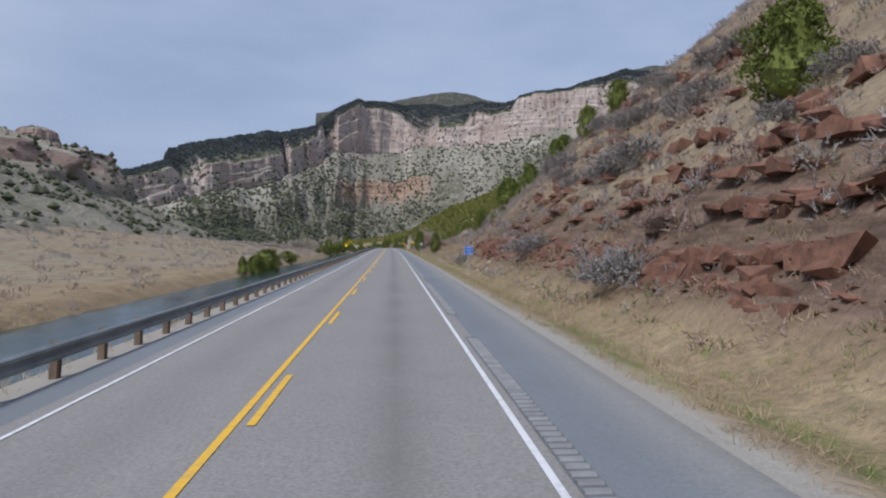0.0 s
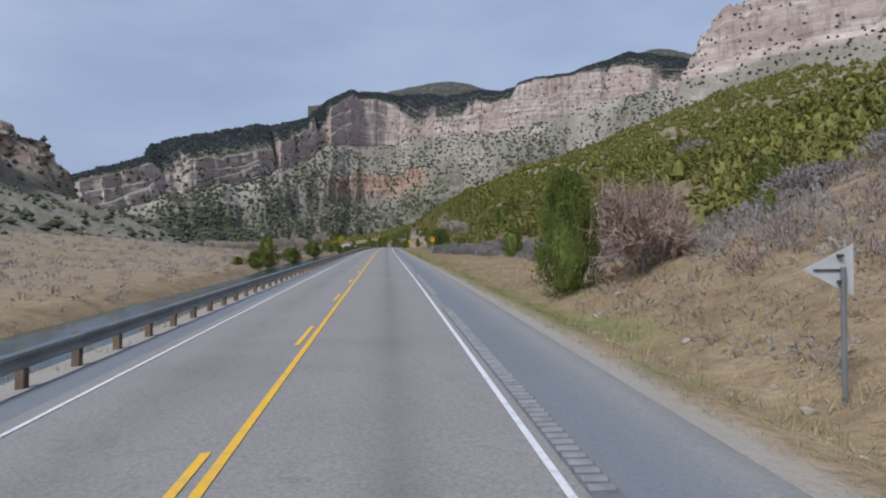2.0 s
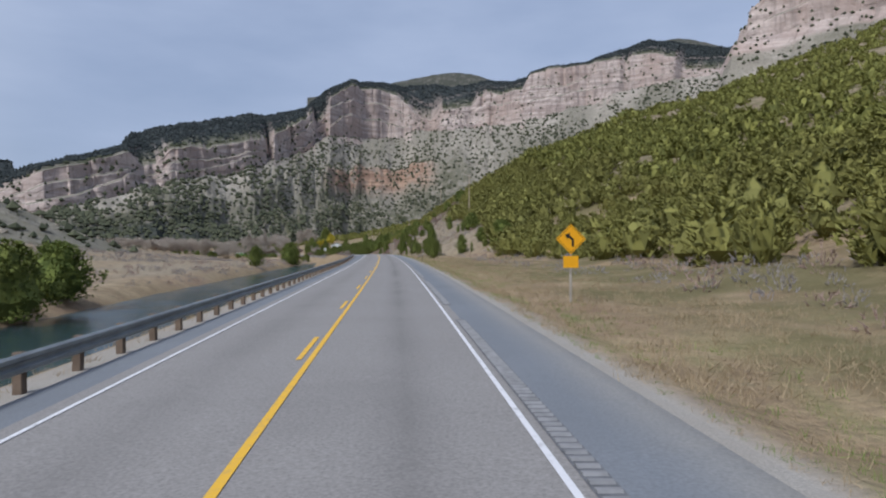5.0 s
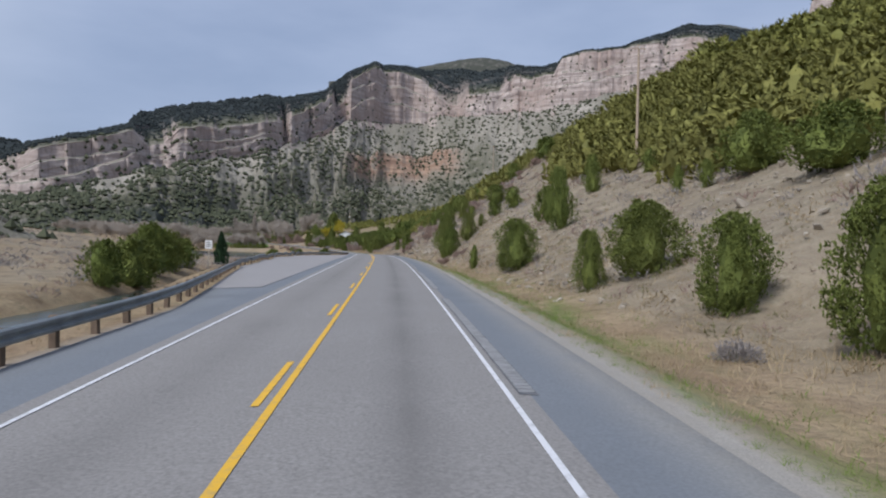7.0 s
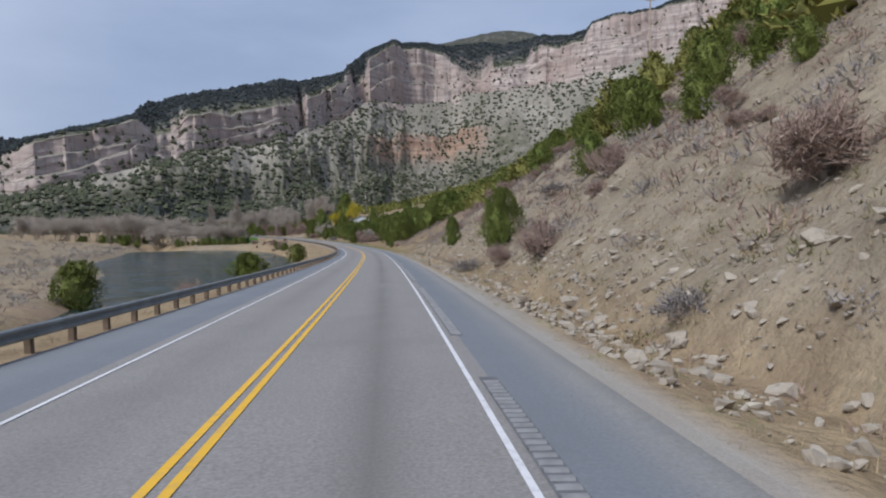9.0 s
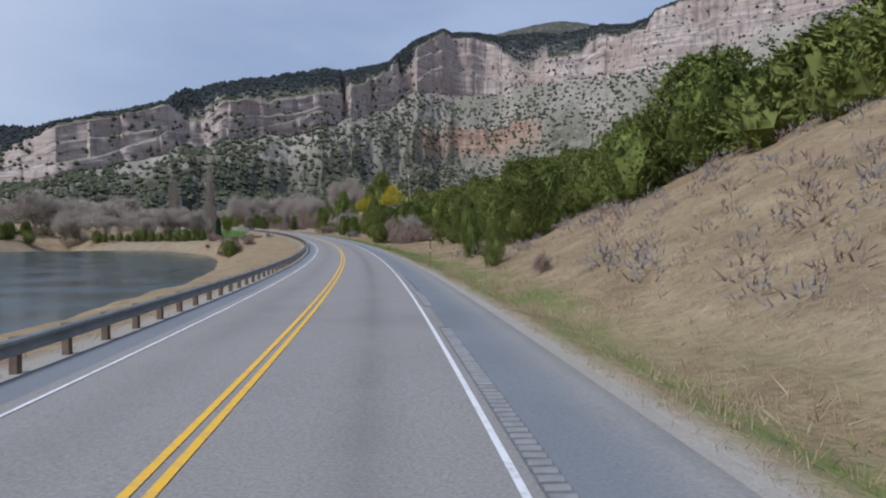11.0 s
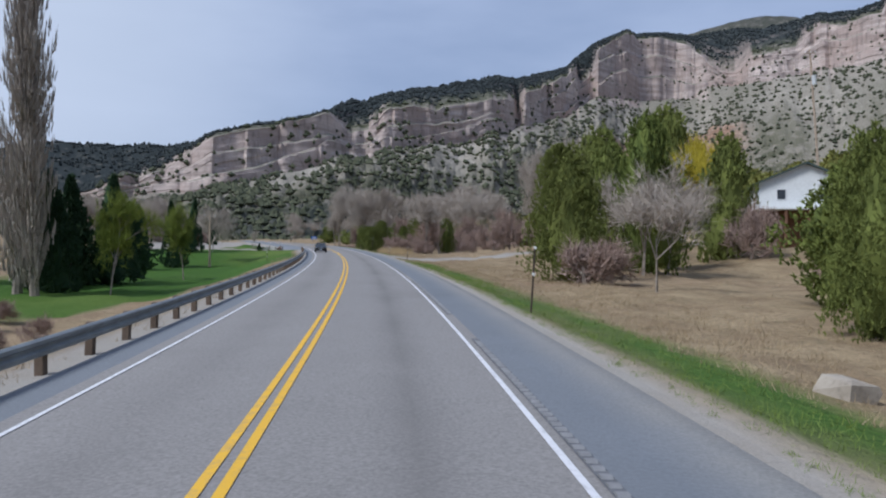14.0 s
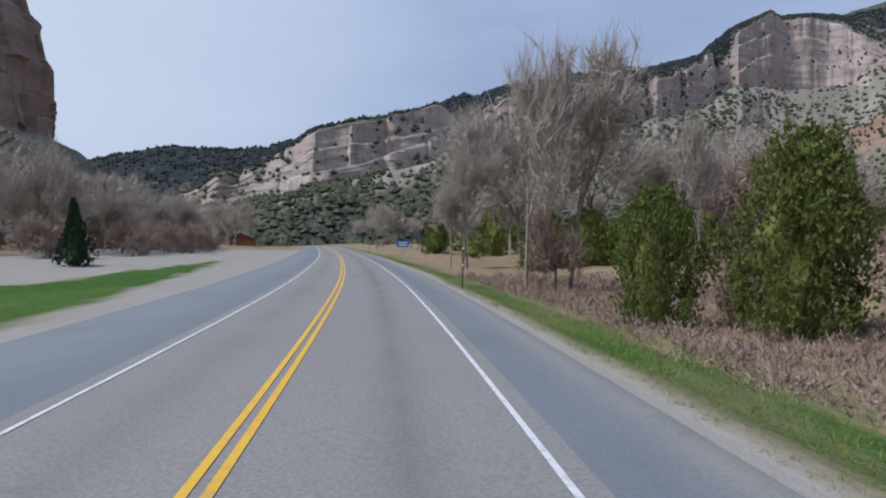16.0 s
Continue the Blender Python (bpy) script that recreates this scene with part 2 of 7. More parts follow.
# ---------------------------------------------------------------- materials
class Mat:
    """A small builder of node materials."""

    def __init__(self, name, rough=0.9, metal=0.0, spec=0.3):
        self.m = bpy.data.materials.new(name)
        self.m.use_nodes = True
        self.n, self.l = self.m.node_tree.nodes, self.m.node_tree.links
        self.p = self.n["Principled BSDF"]
        self.p.inputs["Roughness"].default_value, self.p.inputs["Metallic"].default_value = rough, metal
        self.p.inputs["Specular IOR Level"].default_value = spec
        self.at = self.n.new("ShaderNodeNewGeometry").outputs["Position"]

    def join(self, value, socket):
        if hasattr(value, "is_output"):
            self.l.new(value, socket)
        else:
            socket.default_value = value if not isinstance(value, tuple) or len(value) == 4 or len(socket.default_value) == 3 else (*value, 1)
        return self

    def noise(self, scale, detail=3.0, rough=0.55, size=(1, 1, 1), distort=0.0):
        k = self.n.new("ShaderNodeTexNoise")
        k.inputs["Scale"].default_value, k.inputs["Detail"].default_value = scale, detail
        k.inputs["Roughness"].default_value, k.inputs["Distortion"].default_value = rough, distort
        g = self.n.new("ShaderNodeMapping")
        g.inputs["Scale"].default_value = size
        self.l.new(self.at, g.inputs["Vector"])
        self.l.new(g.outputs["Vector"], k.inputs["Vector"])
        return k.outputs["Fac"]

    def span(self, value, a, b, low=0.0, high=1.0):
        k = self.n.new("ShaderNodeMapRange")
        k.inputs["From Min"].default_value, k.inputs["From Max"].default_value = a, b
        k.inputs["To Min"].default_value, k.inputs["To Max"].default_value = low, high
        self.l.new(value, k.inputs["Value"])
        return k.outputs["Result"]

    def mix(self, fac, a, b, how="MIX"):
        k = self.n.new("ShaderNodeMixRGB")
        k.blend_type = how
        self.join(fac, k.inputs["Fac"]), self.join(a, k.inputs["Color1"]), self.join(b, k.inputs["Color2"])
        return k.outputs["Color"]

    def math(self, how, a, b):
        k = self.n.new("ShaderNodeMath")
        k.operation = how
        self.join(a, k.inputs[0]), self.join(b, k.inputs[1])
        return k.outputs["Value"]

    def attr(self, name):
        k = self.n.new("ShaderNodeAttribute")
        k.attribute_name = name
        return k.outputs["Fac"]

    def island(self):
        return self.n.new("ShaderNodeNewGeometry").outputs["Random Per Island"]

    def each(self):
        return self.n.new("ShaderNodeObjectInfo").outputs["Random"]

    def slope(self):
        k = self.n.new("ShaderNodeSeparateXYZ")
        self.l.new(self.n.new("ShaderNodeNewGeometry").outputs["Normal"], k.inputs["Vector"])
        return k.outputs["Z"]

    def done(self, colour, bump=None, strength=0.4, distance=0.05, rough=None):
        self.join(colour, self.p.inputs["Base Color"])
        if bump is not None:
            k = self.n.new("ShaderNodeBump")
            k.inputs["Strength"].default_value, k.inputs["Distance"].default_value = strength, distance
            self.l.new(bump, k.inputs["Height"])
            self.l.new(k.outputs["Normal"], self.p.inputs["Normal"])
        if rough is not None:
            self.l.new(rough, self.p.inputs["Roughness"])
        return self.m


def plain(name, colour, rough=0.8, metal=0.0, vary=0.12, scale=6.0, spec=0.3):
    k = Mat(name, rough, metal, spec)
    n = k.noise(scale, 4)
    dark, light = tuple(c * (1 - vary) for c in colour), tuple(min(1, c * (1 + vary)) for c in colour)
    return k.done(k.mix(k.span(n, 0.3, 0.7), (*dark, 1), (*light, 1)), n, 0.15, 0.01)


def leafy(name, dark, light, odd, rough=0.85):
    """Foliage: each tuft and each plant a little different."""
    k = Mat(name, rough, 0.0, 0.15)
    c = k.mix(k.island(), (*dark, 1), (*light, 1))
    c = k.mix(k.math("MULTIPLY", k.each(), 0.45), c, (*odd, 1))
    c = k.mix(k.span(k.noise(0.35, 2), 0.35, 0.7, 0, 0.35), c, (*light, 1))
    return k.done(c)


def asphalt(name, base, grain, streak, patch=0.2):
    k = Mat(name, 0.9, 0.0, 0.25)
    fine, wide = k.noise(38, 4, 0.7), k.noise(0.55, 4, 0.6)
    c = k.mix(k.span(fine, 0.32, 0.68), tuple(v * (1 - grain) for v in base) + (1,), tuple(v * (1 + grain) for v in base) + (1,))
    c = k.mix(k.span(wide, 0.38, 0.75, 0, patch), c, tuple(v * 0.66 for v in base) + (1,))
    oil = k.math("MULTIPLY", k.attr("oil"), k.span(k.noise(0.35, 4, 0.6), 0.25, 0.65, 0.25, 1))
    c = k.mix(k.math("MULTIPLY", oil, streak), c, tuple(v * 0.45 for v in base) + (1,))
    c = k.mix(k.span(k.noise(0.22, 3, 0.6), 0.60, 0.72, 0, 0.25), c, tuple(v * 0.5 for v in base) + (1,))
    line = k.noise(0.35, 4, 0.45, (1.0, 1.0, 1.0), 0.0)
    crack = k.math("MULTIPLY", k.span(line, 0.497, 0.499), k.span(line, 0.501, 0.503, 1, 0))
    crack = k.math("MULTIPLY", crack, k.span(k.noise(0.12, 2), 0.55, 0.62))
    c = k.mix(k.math("MULTIPLY", crack, 0.15), c, tuple(v * 0.4 for v in base) + (1,))
    dust = k.math("MULTIPLY", k.attr("dust"), k.span(k.noise(1.1, 4, 0.65), 0.25, 0.6, 0.55, 1))
    c = k.mix(dust, c, k.mix(k.span(fine, 0.3, 0.7), (0.22, 0.21, 0.195, 1), (0.33, 0.315, 0.29, 1)))
    return k.done(c, fine, 0.35, 0.008)


ASPHALT = asphalt("asphalt_lane", (0.250, 0.237, 0.227), 0.24, 0.75)
SEAL = asphalt("asphalt_shoulder", (0.182, 0.196, 0.216), 0.14, 0.0, 0.3)
PULLOUT = asphalt("asphalt_pullout", (0.30, 0.285, 0.28), 0.12, 0.0, 0.15)


def line_paint(name, colour, worn):
    k = Mat(name, 0.7, 0.0, 0.3)
    n = k.math("MULTIPLY", k.span(k.noise(9, 5, 0.7), 0.50, 0.78, 0, 1), worn)
    return k.done(k.mix(n, (*colour, 1), (0.2, 0.2, 0.2, 1)), k.noise(40, 2), 0.2, 0.004)


WHITE_LINE = line_paint("white_line_paint", (0.66, 0.66, 0.68), 0.75)
YELLOW_LINE = line_paint("yellow_line_paint", (0.72, 0.42, 0.04), 0.55)


def ground_material():
    k = Mat("ground", 0.95, 0.0, 0.1)
    big, mid, fine = k.noise(0.09, 4), k.noise(0.8, 4, 0.6), k.noise(7, 4, 0.65)
    straw = k.mix(k.span(mid, 0.3, 0.7), (0.23, 0.165, 0.10, 1), (0.40, 0.31, 0.19, 1))
    straw = k.mix(k.span(fine, 0.42, 0.7, 0, 0.55), straw, (0.15, 0.11, 0.075, 1))
    straw = k.mix(k.span(big, 0.5, 0.75, 0, 0.5), straw, (0.30, 0.20, 0.15, 1))
    pale = k.mix(k.span(mid, 0.3, 0.72), (0.205, 0.168, 0.122, 1), (0.36, 0.305, 0.225, 1))
    pale = k.mix(k.span(fine, 0.5, 0.75, 0, 0.6), pale, (0.20, 0.15, 0.115, 1))
    red = k.mix(k.span(k.noise(1.4, 5, 0.65, (0.5, 0.5, 3.0)), 0.35, 0.65), (0.095, 0.064, 0.049, 1), (0.225, 0.155, 0.118, 1))
    grass = k.mix(k.span(fine, 0.3, 0.7), (0.07, 0.115, 0.028, 1), (0.17, 0.22, 0.06, 1))
    grass = k.mix(k.span(mid, 0.45, 0.72, 0, 0.8), grass, (0.30, 0.25, 0.13, 1))
    lawn = k.mix(k.span(fine, 0.3, 0.7), (0.034, 0.088, 0.016, 1), (0.08, 0.15, 0.03, 1))
    lawn = k.mix(k.span(big, 0.5, 0.7, 0, 0.4), lawn, (0.19, 0.23, 0.06, 1))
    gravel = k.mix(k.span(k.noise(60, 3, 0.7), 0.3, 0.7), (0.25, 0.235, 0.212, 1), (0.385, 0.36, 0.325, 1))
    gravel = k.mix(k.span(mid, 0.4, 0.7, 0, 0.4), gravel, (0.27, 0.23, 0.19, 1))
    olive = k.mix(k.span(fine, 0.3, 0.7), (0.075, 0.08, 0.03, 1), (0.18, 0.16, 0.075, 1))
    blot = k.noise(1.7, 5, 0.68)
    pale = k.mix(k.span(blot, 0.52, 0.68, 0, 0.6), pale, (0.20, 0.18, 0.125, 1))
    pale = k.mix(k.span(k.noise(3.1, 4, 0.6), 0.58, 0.72, 0, 0.55), pale, (0.42, 0.375, 0.30, 1))
    straw = k.mix(k.span(blot, 0.54, 0.7, 0, 0.55), straw, (0.17, 0.15, 0.09, 1))
    c = k.mix(k.attr("pale"), straw, pale)
    c = k.mix(k.attr("red"), c, red)
    c = k.mix(k.math("MULTIPLY", k.attr("green"), k.span(mid, 0.28, 0.5)), c, grass)
    c = k.mix(k.math("MULTIPLY", k.attr("olive"), k.span(k.noise(0.22, 4), 0.38, 0.56)), c, olive)
    c = k.mix(k.attr("lawn"), c, lawn)
    c = k.mix(k.attr("gravel"), c, gravel)
    return k.done(c, k.math("MULTIPLY", k.math("ADD", fine, blot), k.span(k.attr("gravel"), 0, 1, 1, 0.18)), 0.75, 0.12)


GROUND = ground_material()


def mountain_material(name="mountain", tint=(1, 1, 1)):
    k = Mat(name, 0.95, 0.0, 0.1)
    big, mid, fine = k.noise(0.012, 4), k.noise(0.06, 5, 0.62), k.noise(0.4, 4, 0.65)
    strata = k.noise(0.055, 5, 0.6, (0.12, 0.12, 3.0), 0.4)
    crack = k.noise(0.11, 5, 0.68, (1.0, 1.0, 0.42), 0.6)
    rock = k.mix(k.span(strata, 0.38, 0.62), (0.36, 0.30, 0.275, 1), (0.60, 0.51, 0.465, 1))
    rock = k.mix(k.span(big, 0.42, 0.62, 0, 0.75), rock, (0.39, 0.30, 0.262, 1))
    rock = k.mix(k.span(crack, 0.52, 0.66, 0, 0.62), rock, (0.19, 0.16, 0.145, 1))
    rock = k.mix(k.span(k.noise(0.10, 4, 0.6, (1.0, 1.0, 0.10)), 0.54, 0.66, 0, 0.5), rock, (0.225, 0.185, 0.17, 1))
    rock = k.mix(k.span(mid, 0.58, 0.75, 0, 0.6), rock, (0.46, 0.405, 0.365, 1))
    rock = k.mix(1.0, rock, (*tint, 1), "MULTIPLY")
    talus = k.mix(k.span(mid, 0.34, 0.66), (0.25, 0.228, 0.19, 1), (0.45, 0.41, 0.355, 1))
    talus = k.mix(k.span(fine, 0.5, 0.68, 0, 0.6), talus, (0.10, 0.09, 0.065, 1))
    scrub = k.mix(k.span(fine, 0.35, 0.65), (0.035, 0.042, 0.024, 1), (0.10, 0.10, 0.055, 1))
    soft = k.mix(k.math("MULTIPLY", k.attr("scrub"), k.span(mid, 0.34, 0.52)), talus, scrub)
    band = k.mix(k.span(strata, 0.4, 0.6), (0.23, 0.145, 0.105, 1), (0.36, 0.25, 0.18, 1))
    soft = k.mix(k.math("MULTIPLY", k.attr("band"), k.span(mid, 0.3, 0.5)), soft, band)
    # crest forest is dark and bluish: distance haze is mixed into its colour
    soft = k.mix(k.math("MULTIPLY", k.attr("forest"), k.span(mid, 0.30, 0.42, 0.5, 1)), soft, k.mix(k.span(fine, 0.35, 0.65), (0.022, 0.028, 0.031, 1), (0.048, 0.056, 0.055, 1)))
    face = k.math("MULTIPLY", k.attr("cliff"), k.span(k.slope(), 0.62, 0.80, 1, 0))
    return k.done(k.mix(face, soft, rock), k.math("ADD", crack, fine), 0.7, 1.6)


MOUNTAIN = mountain_material()
BROWN_CLIFF = mountain_material("brown_cliff", (0.62, 0.55, 0.52))


def water_material():
    k = Mat("water", 0.06, 0.0, 0.5)
    n = k.noise(1.6, 4, 0.6, (1, 1, 1))
    k.p.inputs["IOR"].default_value = 1.33
    return k.done((0.030, 0.055, 0.058, 1), n, 0.5, 0.03, k.span(k.noise(0.25, 3), 0.3, 0.7, 0.08, 0.24))


RIVER = water_material()
STEEL = plain("weathered_galvanised_steel", (0.25, 0.27, 0.28), 0.55, 0.55, 0.2, 3.0)
WOOD_POST = plain("weathered_wood_post", (0.155, 0.115, 0.085), 0.9, 0, 0.3, 5.0)


# ---------------------------------------------------------------- mesh helpers
def mesh_of(name, verts, faces, mat, smooth=False):
    me = bpy.data.meshes.new(name)
    verts = np.asarray(verts, dtype=np.float32)
    faces = np.asarray(faces, dtype=np.int32)
    me.vertices.add(len(verts))
    me.vertices.foreach_set("co", verts.ravel())
    k = faces.shape[1]
    me.loops.add(faces.size)
    me.loops.foreach_set("vertex_index", faces.ravel())
    me.polygons.add(len(faces))
    me.polygons.foreach_set("loop_start", np.arange(0, faces.size, k, dtype=np.int32))
    me.polygons.foreach_set("use_smooth", np.full(len(faces), smooth, dtype=bool))
    me.materials.append(mat)
    me.update(calc_edges=True)
    return me


def grid_faces(rows, cols):
    i = np.arange(rows - 1)[:, None] * cols + np.arange(cols - 1)[None]
    return np.stack([i, i + 1, i + cols + 1, i + cols], -1).reshape(-1, 4)


def put_attr(me, name, values):
    a = me.attributes.new(name, "FLOAT", "POINT")
    a.data.foreach_set("value", np.asarray(values, dtype=np.float32).ravel())


def part(name, bm, material, parent, label=""):
    me = bpy.data.meshes.new(name)
    bm.to_mesh(me)
    bm.free()
    me.materials.append(material)
    ob = new(name, me)
    ob.parent = parent
    return tagged(ob, label)


def part_of(name, me, parent, label=""):
    ob = new(name, me)
    ob.parent = parent
    return tagged(ob, label)


def empty(name, label, category, group="", kind="", m=None):
    ob = new(name)
    ob.empty_display_size = 0.2
    if m is not None:
        ob.matrix_basis = m
    return tagged(ob, label, category, group, kind)


def add_box(bm, size, at=(0, 0, 0), turn=None, bevel=0.0):
    m = Matrix.Translation(at) @ (turn or Matrix()) @ Matrix.Diagonal((*size, 1))
    made = bmesh.ops.create_cube(bm, size=1.0, matrix=m)["verts"]
    if bevel:
        edges = list({e for v in made for e in v.link_edges})
        bmesh.ops.bevel(bm, geom=edges, offset=bevel, segments=1, affect="EDGES")
    return bm


def add_tube(bm, a, b, r0, r1=None, sides=8):
    a, b = Vector(a), Vector(b)
    m = Matrix.Translation((a + b) / 2) @ (b - a).to_track_quat("Z", "Y").to_matrix().to_4x4()
    bmesh.ops.create_cone(bm, cap_ends=True, segments=sides, radius1=r0, radius2=r0 if r1 is None else r1, depth=(b - a).length, matrix=m)
    return bm


def ribbon(s, profile):
    """A strip along the road: profile is a list of (d, up) arrays or numbers."""
    rows = [deck(s, d, up) for d, up in profile]
    return np.stack(rows, 1).reshape(-1, 3), grid_faces(len(s), len(rows))


# ---------------------------------------------------------------- ground
def driveway(s, d):
    """1 on the gravel drive that leaves the road, 0 beside it."""
    near = np.interp(d, (3, 4.2, 5.2, 6.6, 9.4, 11.5, 20, 40), (583, 584.8, 586.8, 588.7, 592, 593.2, 599, 610))
    far = np.interp(d, (3, 4, 6.4, 8.6, 11, 14.2, 21, 40), (597.5, 595, 595.3, 596.4, 598, 599.5, 604, 616))
    return step(-0.3, 0.3, s - near) * step(-0.3, 0.3, far - s) * step(2.5, 3, d) * (1 - step(38, 40, d))


def build_ground():
    s = np.r_[np.arange(-100, 0, 4.0), np.arange(0, 680, 1.25), np.arange(680, 900, 8), np.arange(900, 1500, 40)]
    d = np.r_[-370, -330, -290, -250, -220, -190, -165, np.arange(-145, -60, 7), np.arange(-60, -24, 3), np.arange(-24, -14, 1.0), np.arange(-14, -2.2, 0.4), -2.2, 0.0, 2.4, np.arange(2.8, 9, 0.3), np.arange(9, 22, 0.6), np.arange(22, 50, 1.5), np.arange(50, 130, 5), np.arange(130, 320, 14), 320, 360, 420, 500, 600]
    S, D = np.meshgrid(s, d, indexing="ij")
    x, y, _, h, _ = spine(S)
    Z = ground_z(S, D)
    me = mesh_of("ground", np.stack([x + np.sin(h) * D, y - np.cos(h) * D, Z], -1).reshape(-1, 3), grid_faces(len(s), len(d)), GROUND, True)
    wob = fbm(S * 0.15, D * 0.5, 31, 3) * 0.5
    patch = step(-0.25, 0.35, fbm(S * 0.09, D * 0.12, 33, 3))
    seam = step(-0.1, 0.35, fbm(S * 0.07, D * 0.9, 35, 3))
    red = (1 - step(40, 50, S)) * step(4.9, 5.5, D) * (1 - step(7.2, 9.0, D + wob))
    red = np.maximum(red, 0.35 * (1 - step(44, 60, S)) * step(7.5, 9.0, D) * (1 - step(22, 30, D)) * seam)
    pale = step(268, 285, S) * (1 - step(415, 440, S)) * step(4.6, 6.0, D) * (1 - 0.4 * step(25, 60, D))
    pale = np.maximum(pale, step(110, 130, S) * (1 - step(250, 268, S)) * step(14, 22, D + 2 * wob) * patch)
    pale = np.maximum(pale, 0.55 * step(96, 110, S) * step(30, 60, D) * patch)
    pale = np.maximum(pale, step(12, 20, -D) * (1 - step(535, 555, S)) * (0.45 + 0.5 * patch))
    pale = np.maximum(pale, 0.55 * (1 - step(90, 104, S)) * step(5.5, 9, D) * patch)
    edge = 1 - step(330, 350, S) * (1 - step(400, 420, S))
    tuft = step(-0.2, 0.3, fbm(S * 0.45, D * 1.3, 37, 3))
    green = step(3.3, 3.6, D + 0.2 * wob) * (1 - step(3.9, 4.6, D + wob)) * edge * tuft
    green = np.maximum(green, 0.6 * step(98, 112, S) * (1 - step(262, 275, S)) * step(3.4, 4, D) * (1 - step(9, 13, D + 2 * wob)) * patch * tuft)
    green = np.maximum(green, step(425, 440, S) * step(3.4, 3.8, D) * (1 - step(4.8, 5.8, D + wob)) * (0.35 + 0.65 * tuft))
    lush = np.interp(S, (110, 122, 150, 165, 262, 272, 300, 310), (0, 0.9, 0.9, 0, 0, 1, 1, 0)) * step(3.0, 3.2, D + 0.15 * wob) * (1 - step(3.6, 4.0, D + 0.4 * wob)) * (0.5 + 0.5 * tuft)
    green = np.maximum(green, lush)
    lawn = step(560, 563, S + 1.5 * wob) * (1 - step(614, 617, S)) * step(0.0, 0.4, -D - np.interp(S, (560, 589, 617), (9.0, 3.0, 3.0)) + 0.4 * wob) * (1 - step(17, 20, -D))
    wedge = step(0.0, 0.3, -D - np.interp(S, (600, 629, 668), (4.4, 4.9, 7.7)) + 0.15 * wob) * step(0.0, 0.5, np.interp(S, (608, 636, 669), (13, 9.9, 8.1)) + D) * step(619, 624, S + wob) * (1 - step(668, 670, S))
    lawn = np.maximum(lawn, wedge)
    lawn = np.maximum(lawn, 0.9 * step(440, 470, S) * step(3.3, 3.5, D + 0.15 * wob) * (1 - step(4.5, 5.0, D + 0.5 * wob)) * (0.65 + 0.35 * tuft))
    drive = driveway(S + 0.4 * wob, D)
    lawn = np.where(D > 0, lawn * (1 - step(576, 582, S) * (1 - step(604, 608, S))), lawn)
    lot = step(614, 617, S) * (1 - step(712, 722, S)) * step(2.5, 3, -D) * (1 - step(22, 25, -D))
    gravel = (1 - step(3.1, 3.5, D + 0.25 * wob)) * step(0, 1, D) + (1 - step(2.7, 3.2, -D)) * step(0, 1, -D)
    olive = step(100, 125, S) * step(20, 45, D + 6 * wob) * np.interp(S, (100, 130, 250, 300, 330, 420, 450, 560, 640), (0.5, 0.8, 0.9, 0.8, 0.4, 0.5, 0.9, 0.9, 0.4))
    olive = np.maximum(olive, 0.75 * step(130, 150, S) * (1 - step(262, 272, S)) * step(4.8, 6.5, D) * (1 - step(22, 30, D)))
    olive = np.maximum(olive, 0.8 * step(248, 280, S + 5 * wob) * (1 - step(318, 356, S + 5 * wob)) * step(14, 21, D + 2 * wob) * (0.6 + 0.4 * patch))
    for name, v in (("olive", olive), ("red", red), ("pale", pale), ("green", green), ("lawn", lawn), ("gravel", np.maximum(gravel, np.maximum(drive, lot * (1 - lawn))))):
        put_attr(me, name, np.clip(v, 0, 1))
    return tagged(new("ground", me), "dry grassy canyon ground rising in steep slopes beside the road", "ground", kind="structure")


build_ground()


def build_plain():
    a = np.linspace(0, 2 * math.pi, 49)[:-1]
    v = [(0, 500, -14)] + [(3600 * math.cos(t), 500 + 3600 * math.sin(t), -14) for t in a]
    f = [(0, 1 + k, 1 + (k + 1) % 48) for k in range(48)]
    return tagged(new("ground_far", mesh_of("ground_far", v, f, GROUND)), "dry valley floor reaching to the horizon", "ground", kind="structure")


build_plain()

# ---------------------------------------------------------------- road
LANE, LEFT_EDGE = 1.805, -1.60
along = np.arange(-100, 900, 1.0)


